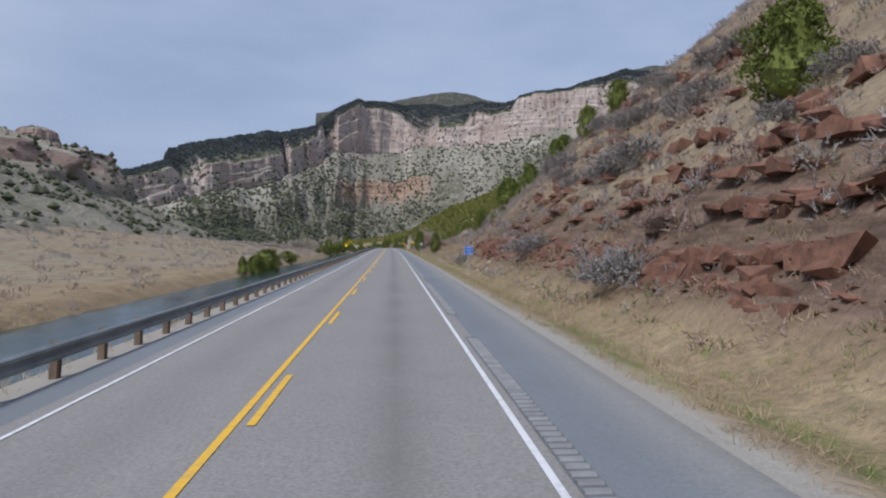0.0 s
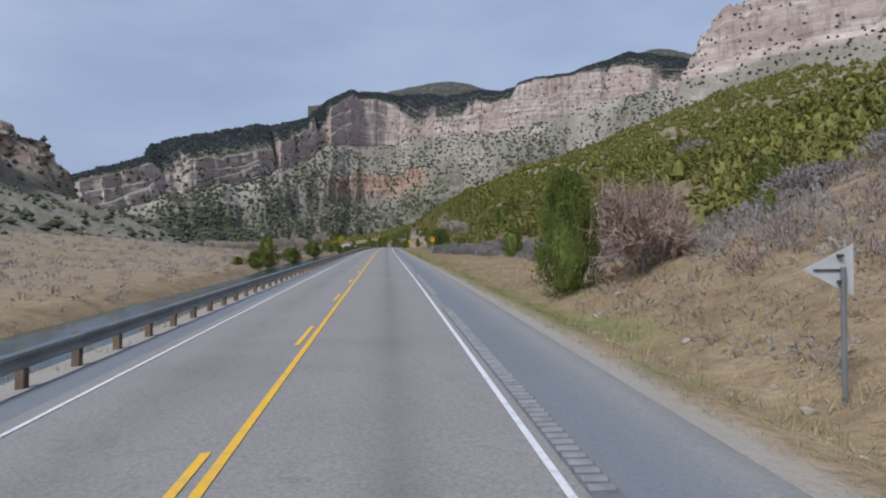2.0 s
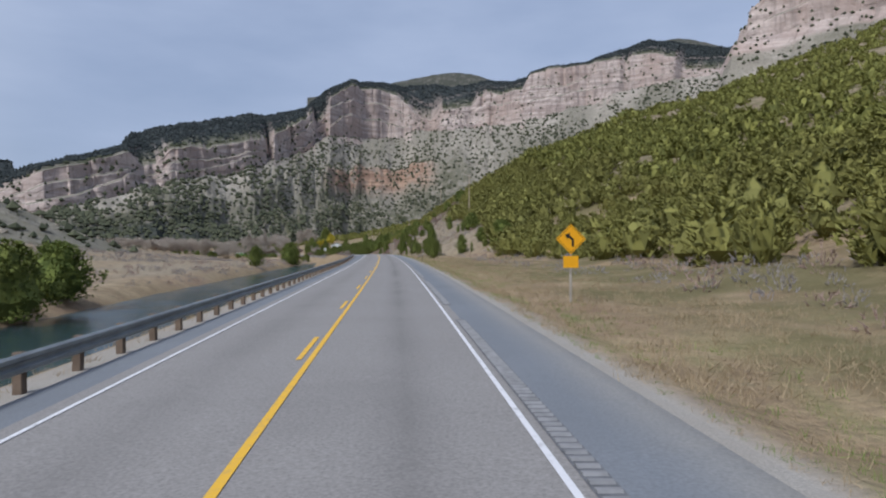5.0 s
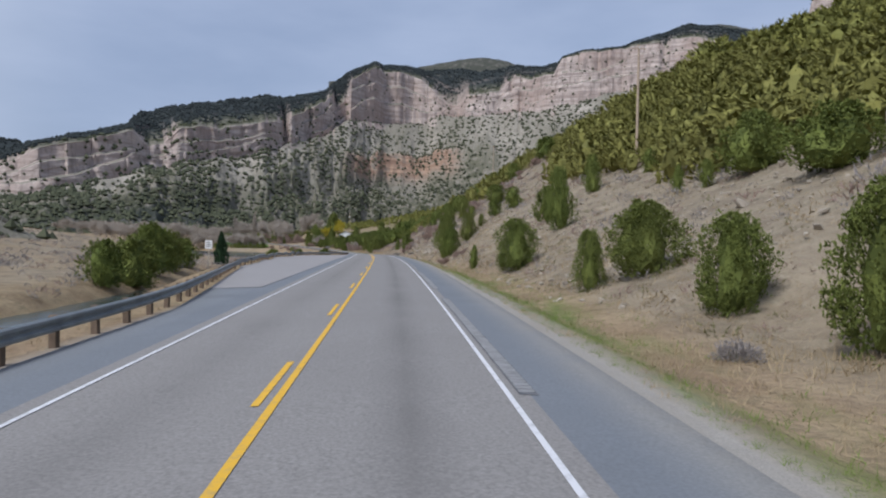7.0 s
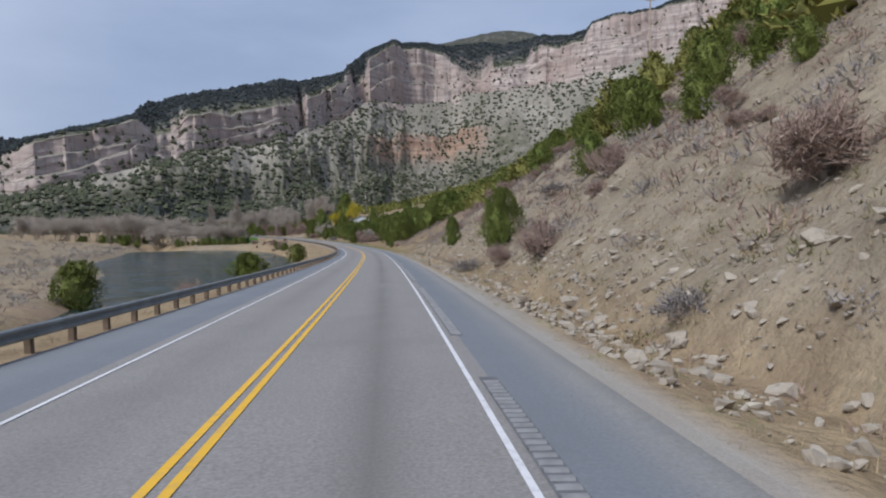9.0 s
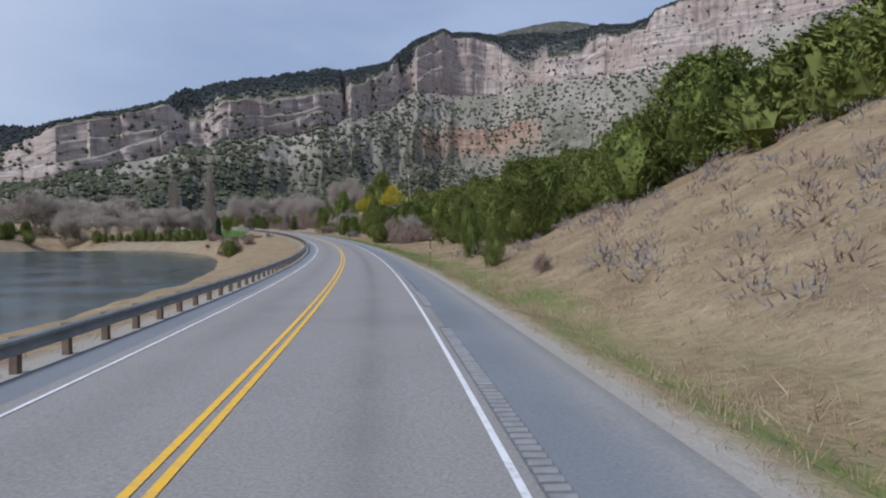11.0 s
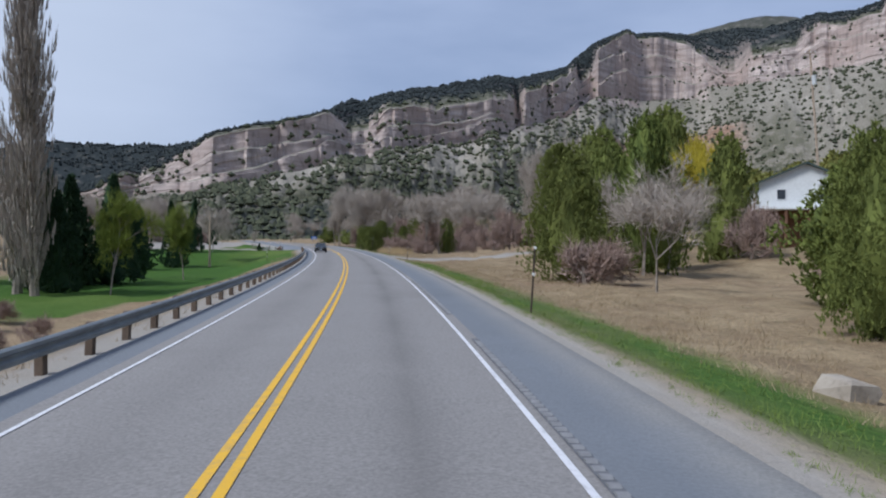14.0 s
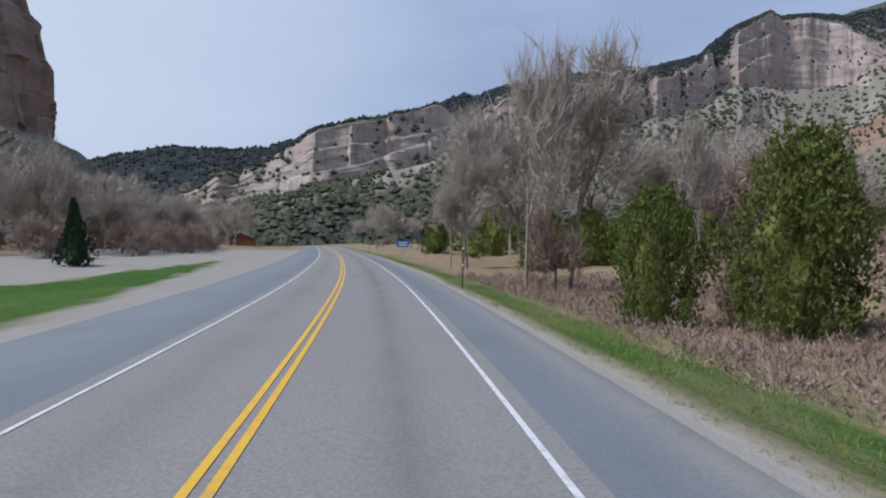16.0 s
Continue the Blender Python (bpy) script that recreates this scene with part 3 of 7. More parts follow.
def build_road():
    q = np.array(LEFT).T
    across = np.r_[-1.80, -1.3, -1.1, -0.85, -0.6, -0.4, 0.0, 0.66, 0.86, 1.02, 1.18, 1.38, 1.98]
    v, f = ribbon(along, [(np.full_like(along, d), 0.012) for d in across])
    me = mesh_of("road", v, f, ASPHALT, True)
    put_attr(me, "oil", np.tile(np.interp(across, (-1.3, -1.1, -0.85, -0.6, -0.4, 0.66, 0.86, 1.02, 1.18, 1.38), (0, 0.2, 0.4, 0.2, 0, 0, 0.3, 0.72, 0.3, 0)), (len(along), 1)))
    tagged(new("road", me), "grey two-lane asphalt road with worn wheel tracks", "road", kind="structure")
    v, f = ribbon(along, [(np.full_like(along, d), up) for d, up in ((1.98, 0.010), (2.3, 0.007), (2.5, 0.004), (2.72, 0.002), (2.90, 0.0), (2.98, -0.06))])
    me = mesh_of("road_shoulder", v, f, SEAL, True)
    put_attr(me, "dust", np.tile((0, 0, 0.25, 0.75, 1, 1), (len(along), 1)))
    tagged(new("road_shoulder", me), "blue-grey sealed asphalt shoulder of the road", "road shoulder", kind="structure")
    rail = np.interp(along, q[0], q[1]) - 0.12 + 1.9 * step(613, 620, along)
    inner = np.minimum(rail - 0.05, 2.25)
    v, f = ribbon(along, [(-rail, -0.05), (-rail, 0.002), (-inner, 0.006), (np.full_like(along, -1.80), 0.010)])
    tagged(new("road_shoulder", mesh_of("road_shoulder_left", v, f, SEAL, True)), "narrow sealed shoulder below the guard rail", "road shoulder", kind="structure")
    s = np.arange(288, 352, 1.0)
    rail = np.interp(s, q[0], q[1]) - 0.15
    inner = np.minimum(rail - 0.02, 2.3)
    cols = []
    for k in np.linspace(0, 1, 7):
        d = -(rail + (inner - rail) * k)
        p = deck(s, d, 0.012 + 0.004 * k)
        if k < 1:
            p[:, 2] = np.maximum(p[:, 2], ground_z(s, d) + 0.03)
        cols.append(p)
    v, f = np.stack(cols, 1).reshape(-1, 3), grid_faces(len(s), 7)
    tagged(new("pullout", mesh_of("pullout", v, f, PULLOUT, True)), "pale grey asphalt pullout beside the road", "pullout", kind="structure")


build_road()


def stripe(name, s, d, width, mat, label, parent=None, up=0.018):
    v, f = ribbon(s, [(np.full_like(s, d - width / 2), up), (np.full_like(s, d + width / 2), up)])
    ob = new(name, mesh_of(name, v, f, mat))
    if parent:
        ob.parent = parent
        return ob
    return tagged(ob, label, "road marking", kind="structure")


stripe("edge_line", along, LANE, 0.046, WHITE_LINE, "worn white edge line along the right lane")
stripe("edge_line", along, LEFT_EDGE, 0.046, WHITE_LINE, "white edge line beside the guard rail")
centre = empty("centre_line", "yellow centre line, solid with dashes, then double", "road marking", kind="structure")
DOUBLE, SWAP = 316.0, 71.0
stripe("solid_line", np.arange(-100, SWAP, 1.0), -0.062, 0.06, YELLOW_LINE, "", centre)
stripe("solid_line", np.r_[SWAP:900:1.0], 0.062, 0.06, YELLOW_LINE, "", centre)
stripe("solid_line", np.arange(DOUBLE, 900, 1.0), -0.062, 0.06, YELLOW_LINE, "", centre)
for k in range(-10, 54):
    s0 = 4.72 + 5.76 * k
    if s0 < DOUBLE - 3:
        stripe("dash", np.linspace(s0, s0 + 1.76, 4), 0.062 if s0 < SWAP else -0.062, 0.06, YELLOW_LINE, "", centre)


def build_rumble():
    v, f = [], []
    for s in np.arange(0.0, 606, 0.125):
        if (s % 11.5) > 8.6:
            continue
        out = 2.035 if s < 440 else 1.97
        a = deck(np.array([s, s + 0.075]), np.array([1.905, 1.905]), 0.017)
        b = deck(np.array([s, s + 0.075]), np.array([out, out]), 0.015)
        n = len(v)
        lift = np.array((0, 0, 0.012))
        v += [a[0], b[0], b[1], a[1], a[0] * 0.75 + a[1] * 0.25 + lift, b[0] * 0.75 + b[1] * 0.25 + lift, b[0] * 0.25 + b[1] * 0.75 + lift, a[0] * 0.25 + a[1] * 0.75 + lift]
        f += [(n, n + 1, n + 5, n + 4), (n + 1, n + 2, n + 6, n + 5), (n + 2, n + 3, n + 7, n + 6), (n + 3, n, n + 4, n + 7), (n + 4, n + 5, n + 6, n + 7)]
    strip = empty("rumble_strip", "rows of short rumble ribs milled beside the edge line", "rumble strip", kind="structure")
    tagged(part_of("ribs", mesh_of("ribs", v, f, RUMBLE), strip), kind="stuff")
    # flat dark strip below the ribs: the shadow between them, put in as colour
    for s0 in np.arange(0.0, 606, 11.5):
        s = np.linspace(s0 - 0.1, min(s0 + 8.75, 606), 9)
        v, f = ribbon(s, [(np.full_like(s, 1.892), 0.016), (np.full_like(s, 2.048 if s0 < 438 else 1.98), 0.0145)])
        part_of("milled_groove", mesh_of("milled_groove", v, f, RIB_SHADE), strip)


RUMBLE = plain("rumble_asphalt", (0.225, 0.226, 0.232), 0.9, 0, 0.2, 8)
# darker asphalt tone that paints the shadow between the ribs
RIB_SHADE = plain("rib_shade_asphalt", (0.135, 0.138, 0.147), 0.95, 0, 0.25, 8)
build_rumble()


# ---------------------------------------------------------------- guard rail
def rail_offset(s):
    q = np.array(LEFT).T
    return -np.interp(s, q[0], q[1])


def build_rail(s0, s1, label, gap=1.18):
    rail = empty("guard_rail", label, "guard rail")
    s = np.arange(s0, s1, 0.6)
    d = rail_offset(s)
    k = np.ones(9) / 9
    d = np.convolve(np.r_[np.full(4, d[0]), d, np.full(4, d[-1])], k, "valid")
    prof = [(0.00, 0.17), (0.035, 0.19), (0.035, 0.225), (0.0, 0.25), (0.0, 0.27), (0.035, 0.295), (0.035, 0.33), (0.0, 0.35), (-0.012, 0.35), (0.022, 0.325), (0.022, 0.30), (-0.012, 0.27), (-0.012, 0.25), (0.022, 0.22), (0.022, 0.195), (-0.012, 0.17), (0.0, 0.17)]
    rows = []
    for dx, z in prof:
        p = deck(s, d + dx)
        p[:, 2] = np.maximum(p[:, 2], ground_z(s, d) - 0.03) + z
        rows.append(p)
    part_of("beam", mesh_of("beam", np.stack(rows, 1).reshape(-1, 3), grid_faces(len(s), len(prof)), STEEL), rail, "weathered steel W-beam")
    bm = add_box(bmesh.new(), (0.10, 0.09, 0.80), (0, 0, -0.05), None, 0.008)
    post = bpy.data.meshes.new("post")
    bm.to_mesh(post)
    bm.free()
    post.materials.append(WOOD_POST)
    for n, t in enumerate(np.arange(s0 + 0.3, s1 - 0.3, gap)):
        off = float(np.interp(t, s, d))
        p = deck(np.array(t), np.array(off - 0.075))
        ob = part_of("post", post, rail)
        ob.matrix_basis = pose(float(p[0]), float(p[1]), max(float(p[2]), float(ground_z(t, off)) - 0.03), random.uniform(-2, 2), random.uniform(-2, 2), math.degrees(float(spine(t)[3])))
    return rail


build_rail(-40, 300, "grey steel guard rail on wooden posts above the river")
build_rail(300, 612, "grey steel guard rail on wooden posts along the lake shore")


# ---------------------------------------------------------------- water
def build_water():
    s = np.r_[np.arange(-100, 540, 4.0)]
    q = np.array(LEFT).T
    near, far = np.interp(s, q[0], q[2]) - 2.2, np.interp(s, q[0], q[3]) + 1.5
    x, y, z, h, _ = spine(s)
    cols = []
    for f in np.linspace(0, 1, 9):
        e = near + (far - near) * f
        cols.append(np.stack([x - np.sin(h) * e, y + np.cos(h) * e, z + WATER], -1))
    tagged(new("water", mesh_of("river", np.stack(cols, 1).reshape(-1, 3), grid_faces(len(s), 9), RIVER, True)), "dark green river widening into a small lake", "water", kind="structure")


build_water()

# ---------------------------------------------------------------- mountains
HUB = (-60.0, 430.0)      # the mountains' bearings (degrees, to the left of +y) and distances are told from here
PLAN = [(-60, 1266), (-41, 1305), (-23, 1388), (-14.4, 1411), (-8.9, 1384), (-0.7, 1458), (4.9, 1509), (8.9, 1453), (13.4, 1241), (19.7, 1009), (26.4, 888), (32.3, 805), (39.1, 761), (45.3, 774), (52.9, 828), (64, 962)]
# bearing, cliff top, cliff foot, crest behind
CLIFF = [
    (-60, 445, 394, 507), (-24, 442, 394, 510), (-20, 457, 388, 539), (-17.5, 474, 383, 553), (-14, 468, 363, 530), (-12, 458, 344, 507), (-8.6, 450, 323, 496), (-7.2, 444, 321, 492),
    (-6.5, 408, 318, 480), (-4.5, 403, 310, 474), (-3, 413, 318, 483), (-1.5, 383, 316, 478), (0.5, 370, 310, 476), (2, 372, 310, 485), (4, 388, 307, 489), (5.5, 415, 302, 485),
]
CLIFF += [
    (7, 433, 300, 489), (9.7, 420, 286, 478), (12.4, 357, 255, 417), (14.2, 301, 223, 361), (18, 225, 172, 326), (20.5, 204, 153, 306), (23.6, 186, 133, 280), (27.2, 172, 117, 254),
    (28.7, 146, 104, 240), (30, 144, 100, 226), (31.4, 153, 92, 182), (34.5, 138, 82, 160), (39, 113, 66, 131), (42, 101, 57, 116), (44, 88, 54, 100), (46, 70, 43, 82),
    (50, 50, 40, 60), (64, 45, 35, 55),
]
BASTION_PLAN = [(-75, 760), (-47, 681), (-37.7, 650), (-31.8, 632), (-30, 640)]
BASTION = [(-75, 365, 280, 372), (-47, 350, 262, 356), (-42, 338, 254, 344), (-37.7, 326, 248, 330), (-35.6, 316, 244, 320), (-34.0, 300, 241, 304), (-33.9, 290, 241, 294), (-32.6, 280, 239, 284), (-32.4, 262, 238, 266), (-31.7, 256, 237, 258), (-31.5, 238, 234, 240), (-30, 215, 210, 216)]


def polar(th, r, z):
    a = np.radians(th)
    return np.stack(np.broadcast_arrays(HUB[0] - np.sin(a) * r, HUB[1] + np.cos(a) * r, z), -1)


def build_mountain(name, label, table, plan, th, sway, behind, reach, seed):
    """A wall of cliffs over scree; table rows are bearing, cliff top, cliff foot and crest."""
    c, rho = np.array(sorted(table)).T, np.interp(th, *np.array(sorted(plan)).T)
    top, foot, crest = (np.interp(th, c[0], c[k]) for k in (1, 2, 3))
    u = np.r_[0, np.cumsum(np.hypot(np.radians(np.diff(th)) * rho[1:], np.diff(rho)))]
    reach, behind = np.interp(th, *reach), np.interp(th, *behind)
    jag = 5 * fbm(u * 0.03, 0 * u, 41 + seed, 3) + 1.5 * vnoise(u * 0.13, 0 * u + 3, 43 + seed)
    top = top + 0.55 * jag * sway
    foot = foot + 5 * sway * fbm(u * 0.02, 0 * u + 9, 45 + seed, 3)
    crest = crest + 2.0 * sway * fbm(u * 0.05, 0 * u + 5, 47 + seed, 4)
    line = sway * (10 + 11 * fbm(u * 0.0075, 0 * u, 51 + seed, 2) - 15 * np.abs(vnoise(u * 0.016 + 0.4 * vnoise(u * 0.03, 0 * u, 52 + seed), 0 * u + 4, 53 + seed)) ** 0.55)
    rows, cl, sc, bd, fo = [], [], [], [], []

    def row(w, z, cliff, scrub, band=0.0, forest=0.0):
        rows.append(polar(th, rho + w, z))
        cl.append(np.full_like(u, cliff)), sc.append(scrub + 0 * u), bd.append(band + 0 * u), fo.append(forest + 0 * u)

    slope_w = np.array((-1.05, -0.8, -0.6, -0.43, -0.3, -0.03))
    slope_f = np.array((-0.20, 0.10, 0.30, 0.42, 0.66, 1.0))
    for f in np.linspace(0, 1, 46):
        w = -1.05 + 1.02 * f
        z = foot * np.interp(w, slope_w, slope_f)
        gully = fbm(u * 0.018 + 0.4 * f, 0 * u + f * 3, 61 + seed, 4)
        z = z + (9 * gully + 3 * fbm(u * 0.09, 0 * u + f * 30, 67 + seed, 3)) * min(1, 5 * (1 - f))
        band = step(0.63, 0.67, f) * (1 - step(0.73, 0.78, f)) * step(1, 3, th) * (1 - step(11, 13, th))
        wooded = 0.75 * step(18, 28, th) * (1 - step(0.55, 0.85, f + 0.12 * gully))
        row(w * reach + line * f ** 2 - 15, z + 6 * band, 1.0 if f > 0.95 else 0.0, np.clip(0.8 - 0.5 * step(0.45, 0.9, f) + 0.3 * gully + wooded, 0, 1) * (1 - 0.8 * band), band, wooded)
    # towers with scrub-filled clefts between them; two ledges, each at its own height from tower to tower
    cleft = sway * step(0.10, 0.60, vnoise(u * 0.0105, 0 * u + 2, 85 + seed) + 0.45 * vnoise(u * 0.033, 0 * u, 86 + seed))
    top = top - 0.32 * (top - foot) * cleft
    foot = foot + 0.24 * (top - foot) * cleft
    lobe = 22 * vnoise(u * 0.011, 0 * u + 6, 87 + seed) + 7 * vnoise(u * 0.032, 0 * u, 88 + seed) + 30 * cleft
    col = np.floor(u / 46 + 0.9 * vnoise(u * 0.02, 0 * u, 74 + seed))
    low, high = 0.34 + 0.16 * vnoise(u * 0.009, 0 * u, 75 + seed), 0.70 + 0.10 * vnoise(u * 0.012, 0 * u, 77 + seed)
    for f in np.linspace(0.02, 1, 40):
        tier = (f > low).astype(float) + (f > high)
        split = 5 * lattice(col, tier, 76 + seed) + 6 * (1 - np.abs(vnoise(u * 0.055, 7.3 * tier + 0.5 * f, 72 + seed)) ** 0.6) + 1.6 * lattice(np.floor(u / 60), np.floor(0 * u + 11 * f), 78 + seed)
        fine = vnoise(u * 0.16, 0 * u + 9 * f, 73 + seed)
        shelf = 16 * step(low - 0.03, low + 0.03, f) + 12 * step(high - 0.03, high + 0.03, f)
        brink = sway * (line + 8 * f + shelf + split + lobe) - 14 + 0.7 * fine
        row(brink, foot + (top - foot) * f + 0.4 * fine, 1.0, 0.35)
    back = np.maximum(behind, brink + 16)
    for f in np.linspace(0.04, 1, 26):
        lump = fbm(u * 0.02, 0 * u + f * 2.5, 81 + seed, 4)
        ledge = step(0.38, 0.44, f + 0.10 * vnoise(u * 0.012, 0 * u, 83 + seed)) - step(0.30, 0.42, f + 0.10 * vnoise(u * 0.012, 0 * u, 83 + seed))
        row((brink + 2) * (1 - f) + back * f + 5 * lump * f * (1 - 0.7 * f), top + (crest - top) * f ** 0.85 + 3 * lump * (1 - f) * min(1, 6 * f) + 6 * ledge * sway, 0.9 * (1 - f) ** 2, 1.15, 0.0, min(1.0, f * 3))
    for f in (0.15, 0.4, 1.0):
        row(back + 400 * f, crest - 12 - 120 * f, 0.0, 1.0, 0.0, 1.0)
    me = mesh_of(name, np.stack(rows, 0).reshape(-1, 3), grid_faces(len(rows), len(u)), MOUNTAIN, False)
    for attr, v in (("cliff", cl), ("scrub", sc), ("band", bd), ("forest", fo)):
        put_attr(me, attr, np.clip(np.stack(v, 0), 0, 1))
    tagged(new(name, me), label, "mountain", kind="structure")
    return u, np.stack(rows, 0)


MOUNT_U, MOUNT_ROWS = build_mountain("mountain", "long mountain wall with pale pinkish cliffs above scrub-dotted scree", CLIFF, PLAN, np.r_[-60:-30:0.3, -30:20:0.12, 20:64:0.17], 1.0, ((-60, 12, 18, 29.5, 31.2, 40), (200, 200, 300, 300, 160, 110)), ((-30, 5, 14, 26, 50), (620, 620, 480, 360, 300)), 0)
BASTION_U, BASTION_ROWS = build_mountain("mountain_bastion", "nearer pale cliff standing above the wooded hillside", BASTION, BASTION_PLAN, np.arange(-75, -30, 0.15), 0.45, ((-75, -30), (60, 60)), ((-75, -30), (260, 230)), 200)


def far_ridge(name, label, crest, r, th, forest, seed, profile):
    c = np.array(sorted(crest)).T
    z = np.interp(th, c[0], c[1])
    k = np.exp(-0.5 * (np.arange(-8, 9) / 3.0) ** 2)
    z = np.convolve(np.r_[np.full(8, z[0]), z, np.full(8, z[-1])], k / k.sum(), "valid")
    u = np.radians(th) * r
    z = z + 1.5 * fbm(u * 0.05, 0 * u, 91 + seed, 3)
    rows = [polar(th, r + w, z * f + (5 * fbm(u * 0.02, 0 * u + w, 93 + seed, 3) if w < -10 else 0)) for w, f in profile]
    me = mesh_of(name, np.stack(rows, 0).reshape(-1, 3), grid_faces(len(rows), len(u)), MOUNTAIN, True)
    put_attr(me, "scrub", np.full(len(rows) * len(u), 0.5 + 0.5 * forest))
    put_attr(me, "forest", np.full(len(rows) * len(u), forest))
    tagged(new(name, me), label, "mountain", kind="structure")
    return np.stack(rows, 0)


RIDGE_PROFILE = ((-420, 0.05), (-330, 0.25), (-240, 0.50), (-160, 0.68), (-90, 0.86), (-40, 0.96), (0, 1.0), (90, 0.97), (300, 0.7))
RIDGE_ROWS = far_ridge("forest_ridge", "dark wooded ridge beyond the canyon mouth", [(40, 205), (44.8, 196), (48, 192), (50.9, 192), (54.5, 165), (58, 140), (75, 110)], 1465.0, np.arange(38, 75, 0.25), 1.0, 4, RIDGE_PROFILE)
far_ridge("summits", "rounded grey-green summits behind the cliffs", [(14, 500), (8, 540), (4.1, 572), (2, 584), (0.4, 590), (-1.5, 582), (-3.1, 562), (-6, 548), (-10, 560), (-13, 600), (-15.8, 634), (-17.5, 648), (-19.3, 656), (-21, 644), (-23.5, 606), (-30, 540), (-40, 490)], 1950.0, np.arange(-40, 14, 0.2), 0.6, 0, RIDGE_PROFILE)


def build_side_wall(name, base, way, back, table, length, label, seed, fade_in, fade_out, setback=None):
    """A canyon side: table rows are (how far back, height, cliff?)."""
    u = np.r_[np.arange(0, 40, 1.2), np.arange(40, length, 2.5)]
    t = np.array(table).T
    rows, cl, sc = [], [], []
    fade = step(0, fade_in, u) * (1 - step(length - fade_out, length, u))
    line = 9 * fbm(u * 0.02, 0 * u, 100 + seed, 4)
    for f in np.linspace(0, 1, 72):
        w, z, c = (np.interp(f, np.linspace(0, 1, t.shape[1]), t[k]) for k in range(3))
        bumps = (4 + 9 * c) * fbm(u * 0.045, 0 * u + f * (6 - 3 * c), 110 + seed, 4) + c * (10 * np.abs(vnoise(u * 0.07, 0 * u + f * 2, 113 + seed)) ** 0.6 + 5 * np.abs(vnoise(u * 0.2, 0 * u + f * 4, 114 + seed)) ** 0.6)
        ww = w + line + bumps * (0.35 + 0.65 * c)
        zz = (z + 2.0 * fbm(u * 0.06, 0 * u + f * 9, 117 + seed, 3) + c * 6 * fbm(u * 0.025, 0 * u + 3, 119 + seed, 3)) * fade - 3 * (1 - fade)
        e = u + float(np.interp(z, setback[0], setback[1])) * (1 - u / length) + (2.5 * c * fbm(0 * u + 0.09 * z, 0 * u, 121 + seed, 3)) * (1 - u / length) if setback else u
        rows.append(np.stack([base[0] + way[0] * e + back[0] * ww, base[1] + way[1] * e + back[1] * ww, zz + base[2]], -1))
        cl.append(np.full_like(u, c)), sc.append(np.full_like(u, 0.28 + 0.3 * (1 - c)))
    me = mesh_of(name, np.stack(rows, 0).reshape(-1, 3), grid_faces(len(rows), len(u)), BROWN_CLIFF)
    put_attr(me, "cliff", np.clip(np.stack(cl, 0), 0, 1))
    put_attr(me, "scrub", np.stack(sc, 0))
    tagged(new(name, me), label, "canyon wall", kind="structure")
    return np.stack(rows, 0)


SIDE_ROWS = build_side_wall("canyon_wall", (-118, 60, 0), (-0.17, 0.985), (-0.985, -0.17), [(-62, -2, 0), (-25, 13, 0), (0, 23, 0), (30, 36, 0), (36, 49, 1), (46, 59, 1), (80, 66, 0), (120, 76, 0), (150, 82, 0), (240, 70, 0)], 500, "rocky brown canyon side with ledges and scattered scrub", 1, 5, 150)


def build_stack(name, centre, table, label, seed, columns):
    """A free-standing rock tower: table rows are (height, radius, cliff?)."""
    t = np.array(table).T
    a = np.linspace(0, 2 * math.pi, 241)
    cx, sx = np.cos(a), np.sin(a)
    rows, cl, sc = [], [], []
    for z in np.linspace(t[0][0], t[0][-1], 120):
        r, c = np.interp(z, t[0], t[1]), np.interp(z, t[0], t[2])
        rib = np.abs(vnoise(cx * columns + 9, sx * columns + 0.006 * z, 131 + seed)) ** 0.6
        block = lattice(np.floor(a * columns * 1.3 + 0.8 * vnoise(a * 3, 0 * a + 0.02 * z, 133 + seed)), np.floor(0 * a + z / 13 + 1.5 * lattice(np.floor(a * columns), 0 * a, 139)), 135 + seed)
        rr = r * (1 + 0.10 * fbm(cx * 1.5 + 5, sx * 1.5 + 0.01 * z, 137 + seed, 3)) - c * (0.11 * r * rib + 0.10 * r * block) + (0.06 * r * (1 - c) + 0.4) * fbm(cx * 9, sx * 9 + 0.12 * z, 141 + seed, 3)
        rr[-1] = rr[0]
        rows.append(np.stack([centre[0] + cx * rr, centre[1] + sx * rr, z + 0 * a + 1.2 * fbm(cx * 6, sx * 6 + 0.1 * z, 143 + seed, 2)], -1))
        cl.append(np.full_like(a, c)), sc.append(np.full_like(a, 0.25 + 0.35 * (1 - c)))
    rows.append(rows[-1] * 0 + np.array((centre[0], centre[1], t[0][-1])))
    cl.append(0 * a), sc.append(0 * a + 0.6)
    me = mesh_of(name, np.stack(rows, 0).reshape(-1, 3), grid_faces(len(rows), len(a)), BROWN_CLIFF)
    put_attr(me, "cliff", np.stack(cl, 0))
    put_attr(me, "scrub", np.stack(sc, 0))
    tagged(new(name, me), label, "canyon wall", kind="structure")
    return np.stack(rows, 0)


TOWER_ROWS = build_stack("canyon_tower", (-464, 520), [(0, 120, 0), (70, 75, 0), (105, 52, 0), (112, 41, 1), (150, 37, 1), (153, 34, 1), (195, 32, 1), (198, 28, 1), (216, 25, 1), (219, 16, 1), (226, 12, 0)], "brown rock tower above the canyon side", 3, 3.2)
